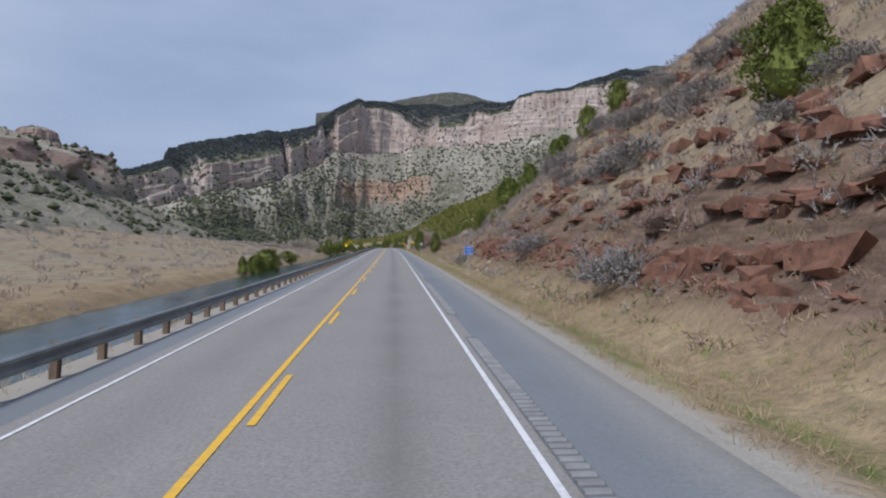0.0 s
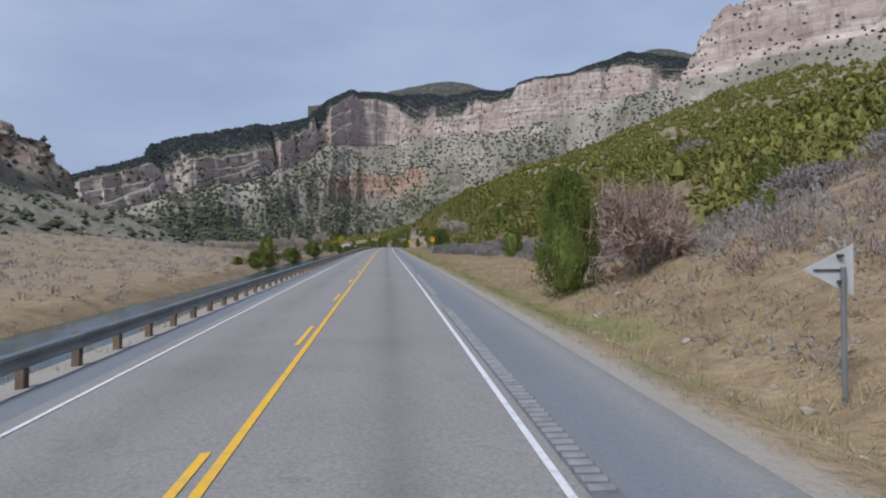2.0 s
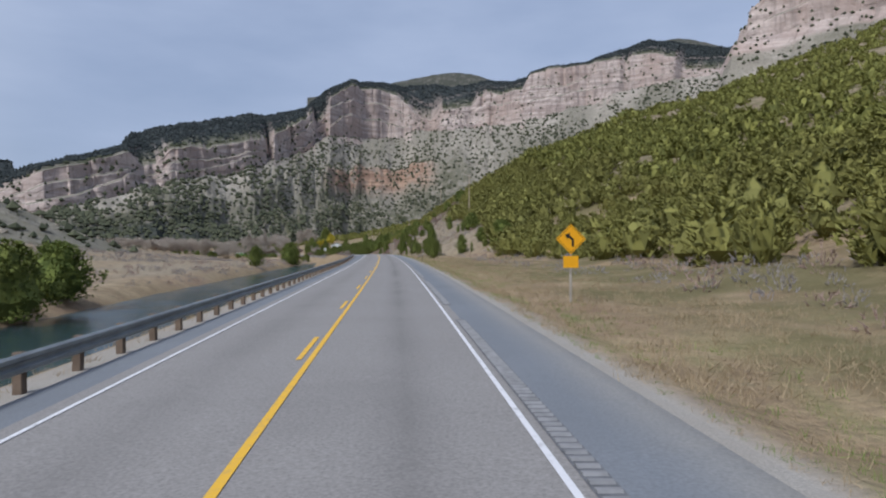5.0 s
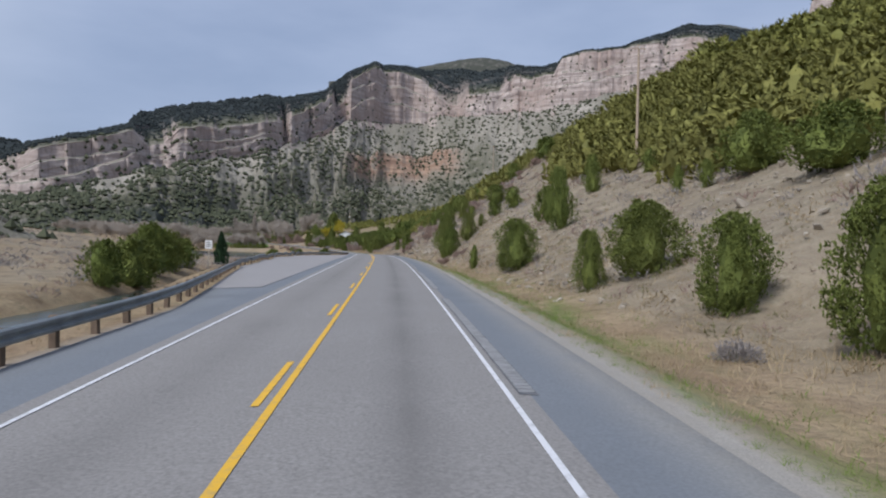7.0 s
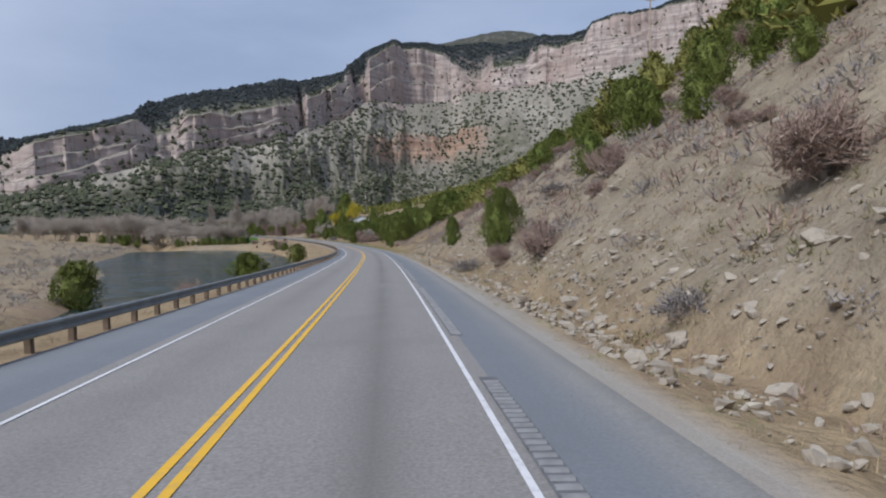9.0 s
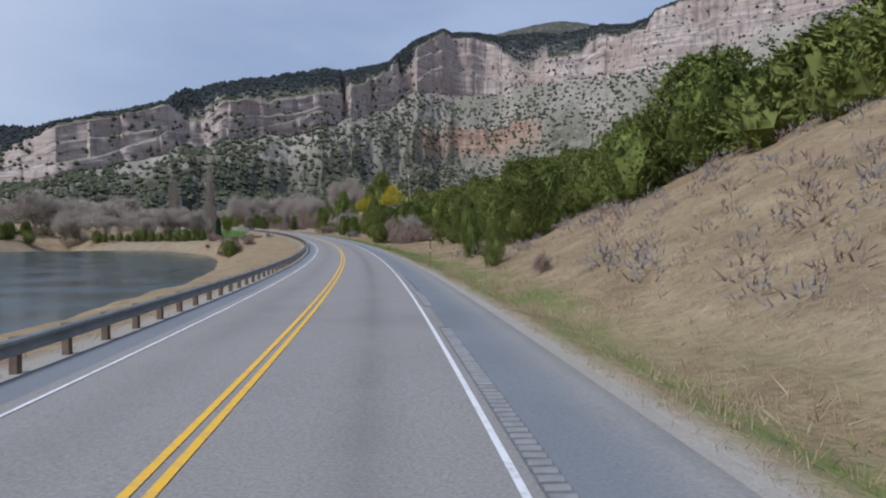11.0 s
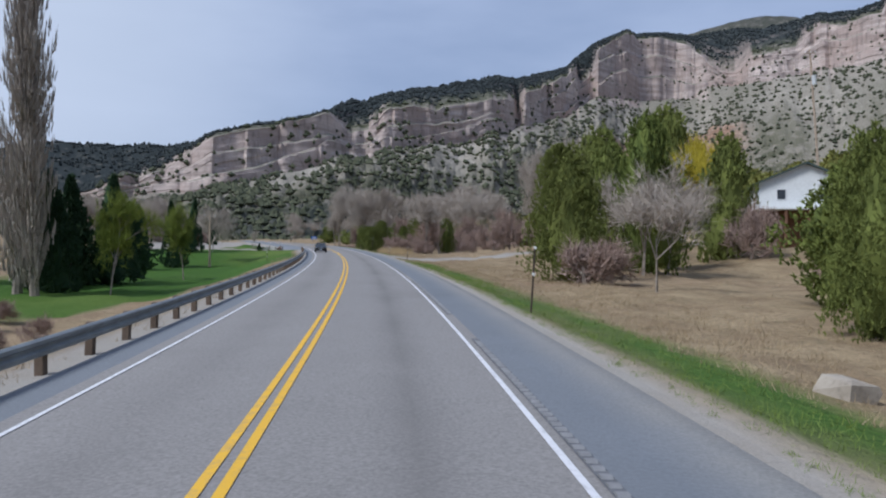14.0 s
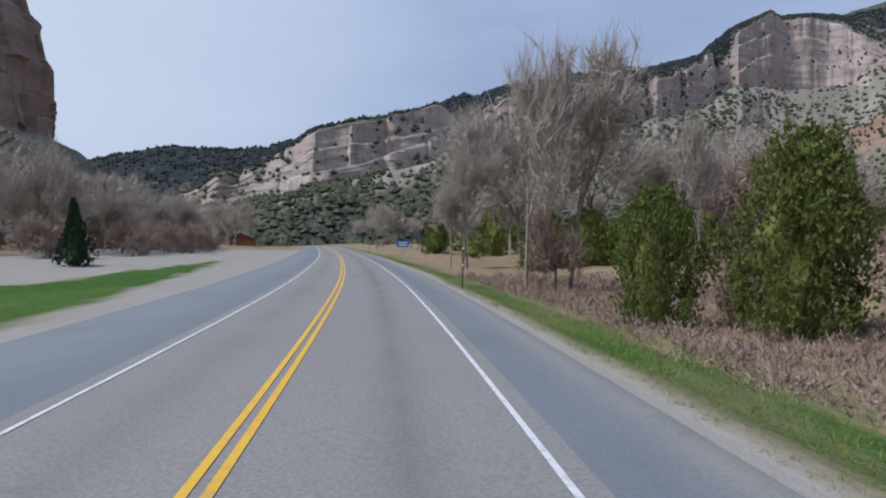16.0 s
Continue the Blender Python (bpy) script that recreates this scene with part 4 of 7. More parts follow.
BUTTE_ROWS = build_stack("canyon_butte", (-459, 719), [(0, 112, 0), (30, 74, 0), (52, 53, 0), (56, 44, 1), (86, 41, 1), (90, 38, 1), (106, 35, 1), (109, 31, 1), (119, 29, 1), (122, 24, 1), (134, 21, 1), (138, 8, 0)], "dark brown rock tower beside the canyon mouth", 2, 3.6)

# ---------------------------------------------------------------- plants: shapes as arrays
NEEDLES = leafy("juniper_needles", (0.064, 0.092, 0.026), (0.185, 0.225, 0.056), (0.19, 0.185, 0.06))
FAR_NEEDLES = leafy("far_juniper_needles", (0.09, 0.103, 0.030), (0.245, 0.245, 0.065), (0.24, 0.22, 0.08))
SPRUCE = leafy("spruce_needles", (0.016, 0.038, 0.022), (0.045, 0.085, 0.042), (0.05, 0.085, 0.04))
# these two far greens hold distance haze in their colour: lifted, the ridge bluish
MOUNTAIN_NEEDLES = leafy("mountain_juniper_needles", (0.042, 0.052, 0.034), (0.10, 0.108, 0.065), (0.085, 0.09, 0.058))
HAZED_RIDGE_NEEDLES = leafy("hazed_ridge_needles", (0.020, 0.026, 0.029), (0.048, 0.057, 0.056), (0.040, 0.046, 0.046))
SAGE = leafy("sagebrush", (0.19, 0.175, 0.165), (0.36, 0.335, 0.325), (0.28, 0.24, 0.23))
RUSSET = leafy("bare_russet_twigs", (0.23, 0.165, 0.14), (0.40, 0.30, 0.25), (0.33, 0.25, 0.22))
TWIGS = leafy("bare_grey_twigs", (0.30, 0.265, 0.23), (0.50, 0.445, 0.385), (0.41, 0.35, 0.30))
BUDS = leafy("budding_green_twigs", (0.12, 0.16, 0.03), (0.26, 0.32, 0.06), (0.2, 0.22, 0.06))
GOLD = leafy("budding_yellow_twigs", (0.33, 0.27, 0.02), (0.55, 0.46, 0.05), (0.42, 0.36, 0.06))
WEEDS = leafy("dull_green_weeds", (0.12, 0.125, 0.06), (0.24, 0.235, 0.12), (0.22, 0.19, 0.11))
STRAW = leafy("dry_grass_blades", (0.25, 0.19, 0.115), (0.42, 0.335, 0.21), (0.33, 0.25, 0.17))
BLADES = leafy("green_grass_blades", (0.07, 0.13, 0.025), (0.19, 0.26, 0.06), (0.26, 0.26, 0.09))
REED = leafy("dry_reed_stems", (0.36, 0.26, 0.14), (0.56, 0.44, 0.26), (0.44, 0.33, 0.18))
BARK = plain("grey_bark", (0.26, 0.225, 0.19), 0.95, 0, 0.3, 5)
rng = np.random.default_rng(7)


def ball(level=1):
    bm = bmesh.new()
    bmesh.ops.create_icosphere(bm, subdivisions=level, radius=1.0)
    v = np.array([p.co[:] for p in bm.verts])
    f = np.array([[q.index for q in t.verts] for t in bm.faces])
    bm.free()
    return v, f


def spikes(p, way, length, width, blades, spread, g):
    """Tufts of narrow triangles at the places p, along way."""
    n = len(p)
    d = way[:, None, :] + spread * g.normal(size=(n, blades, 3))
    d /= np.linalg.norm(d, axis=2, keepdims=True)
    side = np.cross(d, g.normal(size=(n, blades, 3)))
    side /= np.linalg.norm(side, axis=2, keepdims=True) + 1e-9
    ln = length * g.uniform(0.6, 1.25, (n, blades, 1))
    base = p[:, None, :] - 0.25 * d * ln
    v = np.stack([base - side * width, base + side * width, base + d * ln], 2).reshape(-1, 3)
    return v, np.arange(len(v)).reshape(-1, 3)


def crown_shape(seed, tufts, blades, size, wide, kind="juniper", core_level=2):
    """A crown of height 1 with many small sprays over a dark inner mass."""
    g = np.random.default_rng(seed)
    h = g.uniform(0, 1, tufts) ** 0.85
    a = g.uniform(0, 2 * math.pi, tufts)
    lean = g.normal(size=2) * 0.05

    def reach(hh, aa):
        lobes = 1 + 0.22 * np.sin(aa * 2 + seed) * np.sin(hh * 7 + seed) + 0.26 * vnoise(np.cos(aa) * 1.2 + seed, np.sin(aa) * 1.2 + hh * 4.5, seed) + 0.24 * vnoise(np.cos(aa) * 2.8 + seed, np.sin(aa) * 2.8 + hh * 6, seed + 5)
        if kind == "cone":
            body = 0.5 * (1.02 - hh) ** 0.9 * (0.55 + 0.45 * np.minimum(1, hh * 9))
        elif kind == "round":
            body = 0.5 * np.sqrt(np.clip(1 - (2 * hh - 1) ** 2, 0, 1)) ** 0.8
        else:
            body = 0.5 * np.minimum(1, 0.62 + hh * 1.6) * np.clip(1.02 - hh ** 2.8, 0, 1) ** 0.7
        return wide * body * lobes

    r = reach(h, a) * g.uniform(0.72, 1.06, tufts)
    p = np.stack([np.cos(a) * r + lean[0] * h, np.sin(a) * r + lean[1] * h, h], 1)
    if kind == "juniper" and tufts > 1500:
        # upright sprays of foliage standing out of the crown, with gaps between them
        sprays = 115
        ch, ca = g.uniform(0.02, 0.93, sprays) ** 0.9, g.uniform(0, 2 * math.pi, sprays)
        cr = reach(ch, ca) * g.uniform(0.55, 1.0, sprays)
        pick = g.integers(0, sprays, tufts)
        up = g.uniform(0, 1, tufts)
        wide_at = 0.058 * (1.15 - 0.9 * up) * wide
        q = np.stack([np.cos(ca[pick]) * cr[pick] * (1 + 0.10 * up), np.sin(ca[pick]) * cr[pick] * (1 + 0.10 * up), ch[pick] - 0.05 + 0.16 * up], 1)
        q[:, :2] += g.normal(size=(tufts, 2)) * wide_at[:, None]
        loose = g.uniform(0, 1, tufts) < 0.66
        p[loose] = q[loose]
        p[:, 2] = np.clip(p[:, 2], 0.01, 1.02)
    way = np.stack([np.cos(a) * 0.75, np.sin(a) * 0.75, np.full(tufts, 0.75 if kind == "juniper" else 0.15)], 1)
    v, f = spikes(p, way, size, size * 0.24, blades, 0.5, g)
    cv, cf = ball(core_level)
    hh = cv[:, 2] * 0.5 + 0.5
    rr = reach(hh * 0.94 + 0.01, np.arctan2(cv[:, 1], cv[:, 0])) * (0.46 if tufts > 3000 else 0.58)
    flat = cv[:, :2] / (np.linalg.norm(cv[:, :2], axis=1, keepdims=True) + 1e-6)
    cv = np.concatenate([flat * rr[:, None] * np.minimum(1, 4 * np.linalg.norm(cv[:, :2], axis=1, keepdims=True)), hh[:, None] * 0.95 + 0.01], 1)
    cv[:, :2] *= 1 + 0.12 * g.normal(size=(len(cv), 1))
    cv = cv[cf].reshape(-1, 3)
    cf = np.arange(len(cv)).reshape(-1, 3)
    return np.vstack([v, cv]), np.vstack([f, cf + len(v)])


def dome_shape(seed, tufts, blades, size, wide, up=0.7):
    g = np.random.default_rng(seed)
    q = g.normal(size=(tufts, 3))
    q /= np.linalg.norm(q, axis=1, keepdims=True)
    q[:, 2] = np.abs(q[:, 2])
    lump = 1 + 0.3 * vnoise(np.arctan2(q[:, 1], q[:, 0]) * 1.5 + seed, q[:, 2] * 3, seed)
    p = q * np.array((wide / 2, wide / 2, 0.85)) * (lump * g.uniform(0.45, 1.0, tufts))[:, None]
    way = q * 0.8 + np.array((0, 0, up))
    return spikes(p, way, size, size * 0.085, blades, 0.55, g)


def branch_shape(seed, levels, wide, first=0.28, twig=0.16, fans=4, straight=0.75, upward=0.5, thin=0.0022):
    """Limbs of a bare tree, of height 1: (verts, faces) of the wood and of the fine twigs."""
    g = np.random.default_rng(seed)
    wood_v, wood_f, ends = [], [], []

    def limb(a, b, r0, r1):
        d = b - a
        d = d / np.linalg.norm(d)
        x = np.cross(d, (0.3, 0.8, 0.52))
        x /= np.linalg.norm(x)
        y = np.cross(d, x)
        n = len(wood_v)
        for p, r in ((a, r0), (b, r1)):
            for t in (0, 2.09, 4.19):
                wood_v.append(p + r * (x * math.cos(t) + y * math.sin(t)))
        for k in range(3):
            m = (k + 1) % 3
            wood_f.extend([(n + k, n + m, n + 3 + m), (n + k, n + 3 + m, n + 3 + k)])

    def grow(a, d, length, r, level):
        b = a + d * length
        if level > 0:
            limb(a, b, r, r * 0.62)
        ends.append((b, d, level))
        if level == 0:
            return
        for _ in range(g.integers(2, 5) if level > 1 else 3):
            q = d * straight + g.normal(size=3) * 0.45 + np.array((0, 0, upward * 0.5))
            q[:2] *= wide
            q /= np.linalg.norm(q)
            grow(a + d * length * g.uniform(0.55, 1.0), q, length * g.uniform(0.58, 0.85), r * 0.55, level - 1)

    grow(np.zeros(3), np.array((g.normal() * 0.06, g.normal() * 0.06, 1.0)), first, 0.012, levels)
    tips = np.array([e[0] for e in ends if e[2] <= 1])
    ways = np.array([e[1] for e in ends if e[2] <= 1]) + np.array((0, 0, 0.25))
    tv, tf = spikes(np.repeat(tips, 2, 0) + 0.03 * g.normal(size=(2 * len(tips), 3)), np.repeat(ways, 2, 0), twig, thin, fans, 0.55, g)
    top = np.percentile(tv[:, 2], 99.5)
    side = 2 * np.percentile(np.hypot(tv[:, 0], tv[:, 1]), 93)
    fit = np.array((1 / side, 1 / side, 1 / top))
    return np.array(wood_v) * fit, np.array(wood_f), tv * fit, tf


def trunk_mesh(name, height, r, mat, seed=0):
    g = random.Random(seed)
    bm = bmesh.new()
    at = Vector((0, 0, -0.08))
    for k in range(4):
        to = Vector((g.uniform(-0.05, 0.05) * height, g.uniform(-0.05, 0.05) * height, height * (k + 1) / 4))
        add_tube(bm, at, to, r * (1 - 0.16 * k), r * (1 - 0.16 * (k + 1)), 7)
        at = to
    for k in range(4):
        a = g.uniform(0, 6.28)
        add_tube(bm, (0, 0, height * (0.25 + 0.15 * k)), (math.cos(a) * height * 0.4, math.sin(a) * height * 0.4, height * (0.55 + 0.15 * k)), r * 0.4, r * 0.15, 5)
    me = bpy.data.meshes.new(name)
    bm.to_mesh(me)
    bm.free()
    me.materials.append(mat)
    return me


def make_tree(name, crown, crown_mat, trunk, label, category, group):
    """A plant of height 1 with its trunk and crown as parts."""
    ob = empty(name, label, category, group)
    part_of("trunk", trunk, ob)
    part_of("crown", mesh_of("crown", crown[0], crown[1], crown_mat), ob)
    return ob


def retire(ob):
    for o in (*ob.children_recursive, ob):
        bpy.data.objects.remove(o)


def plant(models, places, turn=True, sink=0.03):
    """Copies of the models at (s, d, height, width)."""
    for s, d, h, w in places:
        if models is JUNIPERS and w >= 0.5 and 0 < d < 10:
            plant(BIG_JUNIPERS, [(s, d, h, w)])
            continue
        k = int(abs(s * 7 + d * 13 + h * 31)) % len(models)
        p = spot(s, d)
        m = Matrix.LocRotScale(p - Vector((0, 0, sink * h)), Euler((radians(random.uniform(-3, 3)), radians(random.uniform(-3, 3)), random.uniform(0, 6.28) if turn else 0)), None)
        ob = copy_thing(models[k], m)
        ob.scale = (w, w, h)


def scatter(name, shapes, places, sizes, mat, label, category, squash=None, kind="stuff", tilt=0.06):
    """Many small plants or stones joined into one mesh of kind stuff."""
    verts, faces, base = [], [], 0
    g = np.random.default_rng(len(places))
    pick = g.integers(0, len(shapes), len(places))
    spin = g.uniform(0, 2 * math.pi, len(places))
    for k, (v, f) in enumerate(shapes):
        rows = np.where(pick == k)[0]
        if not len(rows):
            continue
        c, s = np.cos(spin[rows]), np.sin(spin[rows])
        x = v[None, :, 0] * c[:, None] - v[None, :, 1] * s[:, None]
        y = v[None, :, 0] * s[:, None] + v[None, :, 1] * c[:, None]
        z = np.broadcast_to(v[None, :, 2], x.shape)
        sx = sizes[rows, 0][:, None]
        sz = sizes[rows, 1][:, None]
        q = np.stack([x * sx + z * tilt * g.normal(size=(len(rows), 1)) * sz, y * sx, z * sz], -1) + places[rows][:, None, :]
        verts.append(q.reshape(-1, 3))
        faces.append((f[None] + (np.arange(len(rows)) * len(v))[:, None, None]).reshape(-1, 3) + base)
        base += len(rows) * len(v)
    ob = new(name, mesh_of(name, np.vstack(verts), np.vstack(faces), mat))
    return tagged(ob, label, category, kind=kind)


def spots(s, d):
    x, y, _, h, _ = spine(s)
    return np.stack([x + np.sin(h) * d, y - np.cos(h) * d, ground_z(s, d)], -1)


# ---------------------------------------------------------------- junipers beside the road
JUNIPERS = [make_tree("juniper", crown_shape(11 + k, 2100, 3, 0.056, 0.92, "juniper"), NEEDLES, trunk_mesh("trunk", 0.5, 0.035, BARK, k), "bushy olive-green juniper on the dry slope", "tree", "junipers on the slope") for k in range(5)]
BIG_JUNIPERS = [make_tree("juniper", crown_shape(21 + k, 6000, 4, 0.034, 0.92, "juniper"), NEEDLES, trunk_mesh("trunk", 0.5, 0.035, BARK, k), "large bushy olive-green juniper beside the road", "tree", "junipers on the slope") for k in range(3)]
SPIRES = [make_tree("conifer", crown_shape(31 + k, 900, 5, 0.085, 1.0, "cone"), SPRUCE, trunk_mesh("trunk", 0.6, 0.025, BARK, k + 9), "dark green conifer with a pointed crown beside the lawn", "tree", "conifers by the lawn") for k in range(3)]


def bare_model(name, label, group, seed, levels, wide, twigs_mat, **more):
    wv, wf, tv, tf = branch_shape(seed, levels, wide, **more)
    ob = empty(name, label, "tree" if "tree" in name or "poplar" in name else "shrub", group)
    part_of("trunk", mesh_of("trunk", wv, wf, BARK), ob)
    part_of("crown", mesh_of("crown", tv, tf, twigs_mat), ob)
    return ob


BARE_TREES = [bare_model("bare_tree", "leafless grey-brown cottonwood with fine twigs", "bare trees", 51 + k, 5, 1.0, TWIGS, twig=0.12, fans=5, thin=0.0018) for k in range(4)]
BARE_SHRUBS = [bare_model("bare_shrub", "leafless purplish-brown shrub on dry grass", "bare shrubs", 71 + k, 5, 1.3, RUSSET, first=0.10, twig=0.085, fans=4, straight=0.6, thin=0.0022) for k in range(3)]


def make_poplar(seed):
    """A flame-shaped tree of height 1: steep limbs from the ground to the tip."""
    g = np.random.default_rng(seed)
    ob = empty("poplar", "tall narrow leafless poplar by the lake", "tree", "poplars by the lake")
    bm = add_tube(bmesh.new(), (0, 0, -0.03), (0, 0, 0.55), 0.07, 0.035, 7)
    add_tube(bm, (0, 0, 0.55), (0.02, 0.0, 0.97), 0.035, 0.006, 5)
    part("trunk", bm, BARK, ob)
    h = g.uniform(0.02, 0.86, 300)
    a = g.uniform(0, 2 * math.pi, 300)
    way = np.stack([np.cos(a), np.sin(a), np.full(300, 0.55)], 1)
    long = np.minimum(g.uniform(0.08, 0.2, 300), 1.0 - h)
    out = 0.40 * np.sin(np.pi * np.clip(h + 0.12, 0, 1)) ** 0.6
    limb_v, limb_f, twig_p, twig_d = [], [], [], []
    for k in range(300):
        p0, p1 = np.array((0, 0, h[k])), np.array((np.cos(a[k]) * out[k] * g.uniform(0.5, 1.1), np.sin(a[k]) * out[k] * g.uniform(0.5, 1.1), h[k] + long[k]))
        side = np.array((-np.sin(a[k]), np.cos(a[k]), 0)) * 0.012
        n = len(limb_v)
        limb_v += [p0 - side, p0 + side, p1]
        limb_f.append((n, n + 1, n + 2))
        for f in g.uniform(0.2, 1.0, 7):
            twig_p.append(p0 + (p1 - p0) * f)
            twig_d.append((p1 - p0) * np.array((0.35, 0.35, 1)) / np.linalg.norm(p1 - p0) + np.array((0, 0, 0.6)))
    v, f = spikes(np.array(twig_p), np.array(twig_d), 0.055, 0.006, 4, 0.3, g)
    part_of("branchwork", mesh_of("branchwork", limb_v, limb_f, BARK), ob)
    part_of("crown", mesh_of("crown", v * np.array((1, 1, 1)), f, TWIGS), ob)
    return ob


POPLARS = [make_poplar(81 + k) for k in range(2)]
BUDDING = [bare_model("budding_tree", "tree with fresh yellow-green buds among junipers", "budding trees", 91, 5, 1.1, GOLD, twig=0.12, fans=12), bare_model("budding_tree", "slim tree with fresh green buds on the lawn", "budding trees", 92, 5, 0.8, BUDS, twig=0.12, fans=12)]


def make_sage(k):
    ob = empty("sagebrush", "grey woody sagebrush on dry grass", "shrub", "sagebrush")
    v, f = dome_shape(101 + k, 560, 5, 0.19, 1.9, 0.45)
    part_of("foliage", mesh_of("foliage", v, f, SAGE), ob)
    wv, wf, tv, tf = branch_shape(111 + k, 3, 1.8, 0.10, 0.14, 2, 0.5)
    part_of("stem", mesh_of("stem", wv * np.array((1.4, 1.4, 0.8)), wf, BARK), ob)
    return ob


SAGES = [make_sage(k) for k in range(3)]
JUNIPER_SPOTS = [
    (15.9, 10.3, 2.6, 2.97), (58.7, 12.5, 2.16, 1.97), (64.2, 17, 1.95, 2.93), (54.5, 11.7, 1.24, 1.32), (56.1, 11.1, 0.98, 0.57), (50.6, 8.9, 1.11, 0.76),
    (62.3, 13.1, 1.4, 0.86), (63.7, 11.5, 2.64, 3.2), (55.2, 7.8, 2.18, 1.53), (58.5, 10.8, 0.72, 0.41), (46.1, 7.6, 0.83, 0.56), (67.1, 5.1, 2.12, 1.13),
    (91.6, 4.7, 2.81, 1.55), (127.2, 10.1, 2.26, 1.85), (91.7, 9.2, 0.74, 0.35), (100, 14, 2.2, 2.4), (97, 17, 1.9, 2.2), (184.9, 28.2, 4.6, 4.4),
    (154.9, 19.8, 4.19, 1.92), (145.2, 18, 2.46, 3), (140.6, 18.1, 4.6, 2.86), (189, 38.5, 3.64, 3.64), (172.1, 18.6, 2.38, 1.43), (161.9, 19.2, 2, 1.28),
]
JUNIPER_SPOTS += [
    (165.4, 30.1, 3, 2.31), (177, 26.3, 4.6, 4.4), (178.7, 19.6, 2.48, 2.02), (168.8, 19.4, 2.07, 1.85), (167.3, 20.4, 1.51, 1.36), (162.3, 18.9, 2.36, 1.57),
    (165.2, 7.3, 2.8, 2.0), (186.6, 9.3, 3.3, 3.7), (194.2, 20.2, 4.6, 4.4), (190, 17, 4, 4), (198, 23, 4.4, 4.2), (197.1, 17.8, 3.5, 3.15),
    (197.8, 30.8, 4.6, 3.7), (268.7, 5.9, 2.06, 1.32), (277.6, 10.2, 2.49, 1.58), (278.5, 7, 2.3, 1.9), (275.1, 14.6, 3.23, 3.57), (276.7, 12.9, 1.71, 0.91),
    (279.1, 12.8, 1.84, 1.6), (276.9, 11.3, 1.24, 0.45), (281.9, 6.6, 1.85, 1.45), (286.2, 6.7, 1.83, 2.1), (286.8, 5.6, 1.58, 0.89), (297.1, 5.7, 2.2, 1.9),
]
JUNIPER_SPOTS += [
    (302.4, 8.8, 3.15, 1.39), (307.6, 9.3, 2.08, 1.6), (309.8, 12.6, 2.33, 1.33), (308.8, 15.5, 1.5, 1), (297.7, 12.3, 1.2, 0.57), (296.1, 12.8, 1.19, 0.69),
    (295.1, 14.1, 2.38, 2.83), (288.8, 12.9, 1.96, 3.02), (303.6, 4.9, 1.22, 0.5), 
    (327.7, 5.9, 3.1, 1.78), (321.2, 5.3, 2.92, 1.5), (319.2, 5.4, 2.09, 1.6), (318.5, 6.5, 2.05, 1.3),
    (336, 11.6, 2.11, 2.34), (323.9, 9.3, 1.37, 1.24), (319.1, 7.5, 0.92, 0.58), (323.1, 10.6, 1.79, 1.58), (359, 22.5, 3.09, 3.97), (339.2, 7.6, 2.75, 1.68),
    (340.5, 10, 1.4, 1),
]
JUNIPER_SPOTS += [
    (346, 10, 2.5, 1.8), (375.9, 5.9, 2.66, 2.08), (392.4, 5.8, 2, 1.2), (370.3, 11.7, 1.72, 1.72), (366.1, 12.8, 1.32, 1.14), (376.9, 10.1, 1.98, 1.73),
    (460.2, 9, 3.16, 3.16), (457.8, 6.1, 2.33, 1.3), (450.9, 5.7, 1.87, 1), (461.6, 16.3, 3.5, 2.8), (466.1, 10.5, 2.2, 1.9), (476.2, 9.4, 3.9, 2.9),
    (479.4, 17.1, 4.5, 4.4), (500.5, 5.7, 2.2, 2.2), (508.3, 7.6, 3.6, 2.7), (567.7, 8.8, 5.9, 3.65), (571.8, 14, 7.9, 3.3), (551.8, 9.1, 3.8, 2.0),
    (631, 6.1, 2.9, 2), (629.7, 8.1, 3.96, 3),
]
JUNIPER_SPOTS += [
    (508.3, 7.1, 4.14, 2.69), (548.6, 33.6, 9.05, 11.32), (556, 25.5, 8.64, 8.64), (580.2, 22.6, 8.1, 4.05), (587.2, 18.2, 9.77, 5.02), (592.9, 26.2, 11.28, 5.13),
    (608.7, 34.8, 16.97, 8.8), (612.7, 4.5, 2.69, 2.87), (632.2, 25.5, 4.27, 2.72), (694.2, 17.5, 6.57, 9.86),
]
BANK_JUNIPERS = [
    (61, -11.8, 1.8, 1.1), (65.5, -11.6, 2, 2.6), (72.3, -11.6, 2.5, 3.5), (91, -12.2, 1.5, 2.8), (151, -14.3, 0.93, 1.55), (152.3, -12.8, 1.9, 2.35),
    (160.7, -12.9, 3.9, 3), (182.7, -13.3, 2.4, 4.2), (184.5, -14, 1.5, 1.74), (189.3, -14, 1.5, 1.2), (222, -14.4, 3.4, 4.4), (228, -15, 3, 4),
    (312, -13.6, 3.2, 3.4), (318, -14.5, 3.6, 3.6), (324, -15.2, 3.2, 3.6), (308, -13.8, 2.6, 2.8), (330, -15.6, 2.6, 3.2), (281, -15, 2.6, 2.4),
    (337.7, -7, 0.8, 1.2), (386, -14.9, 2.8, 3.2), (391, -6.9, 1.9, 2.8), (424.8, -6.9, 2.2, 2.8), (498, -9.6, 1.1, 1.3), (511.5, -10, 1.22, 1.46),
]
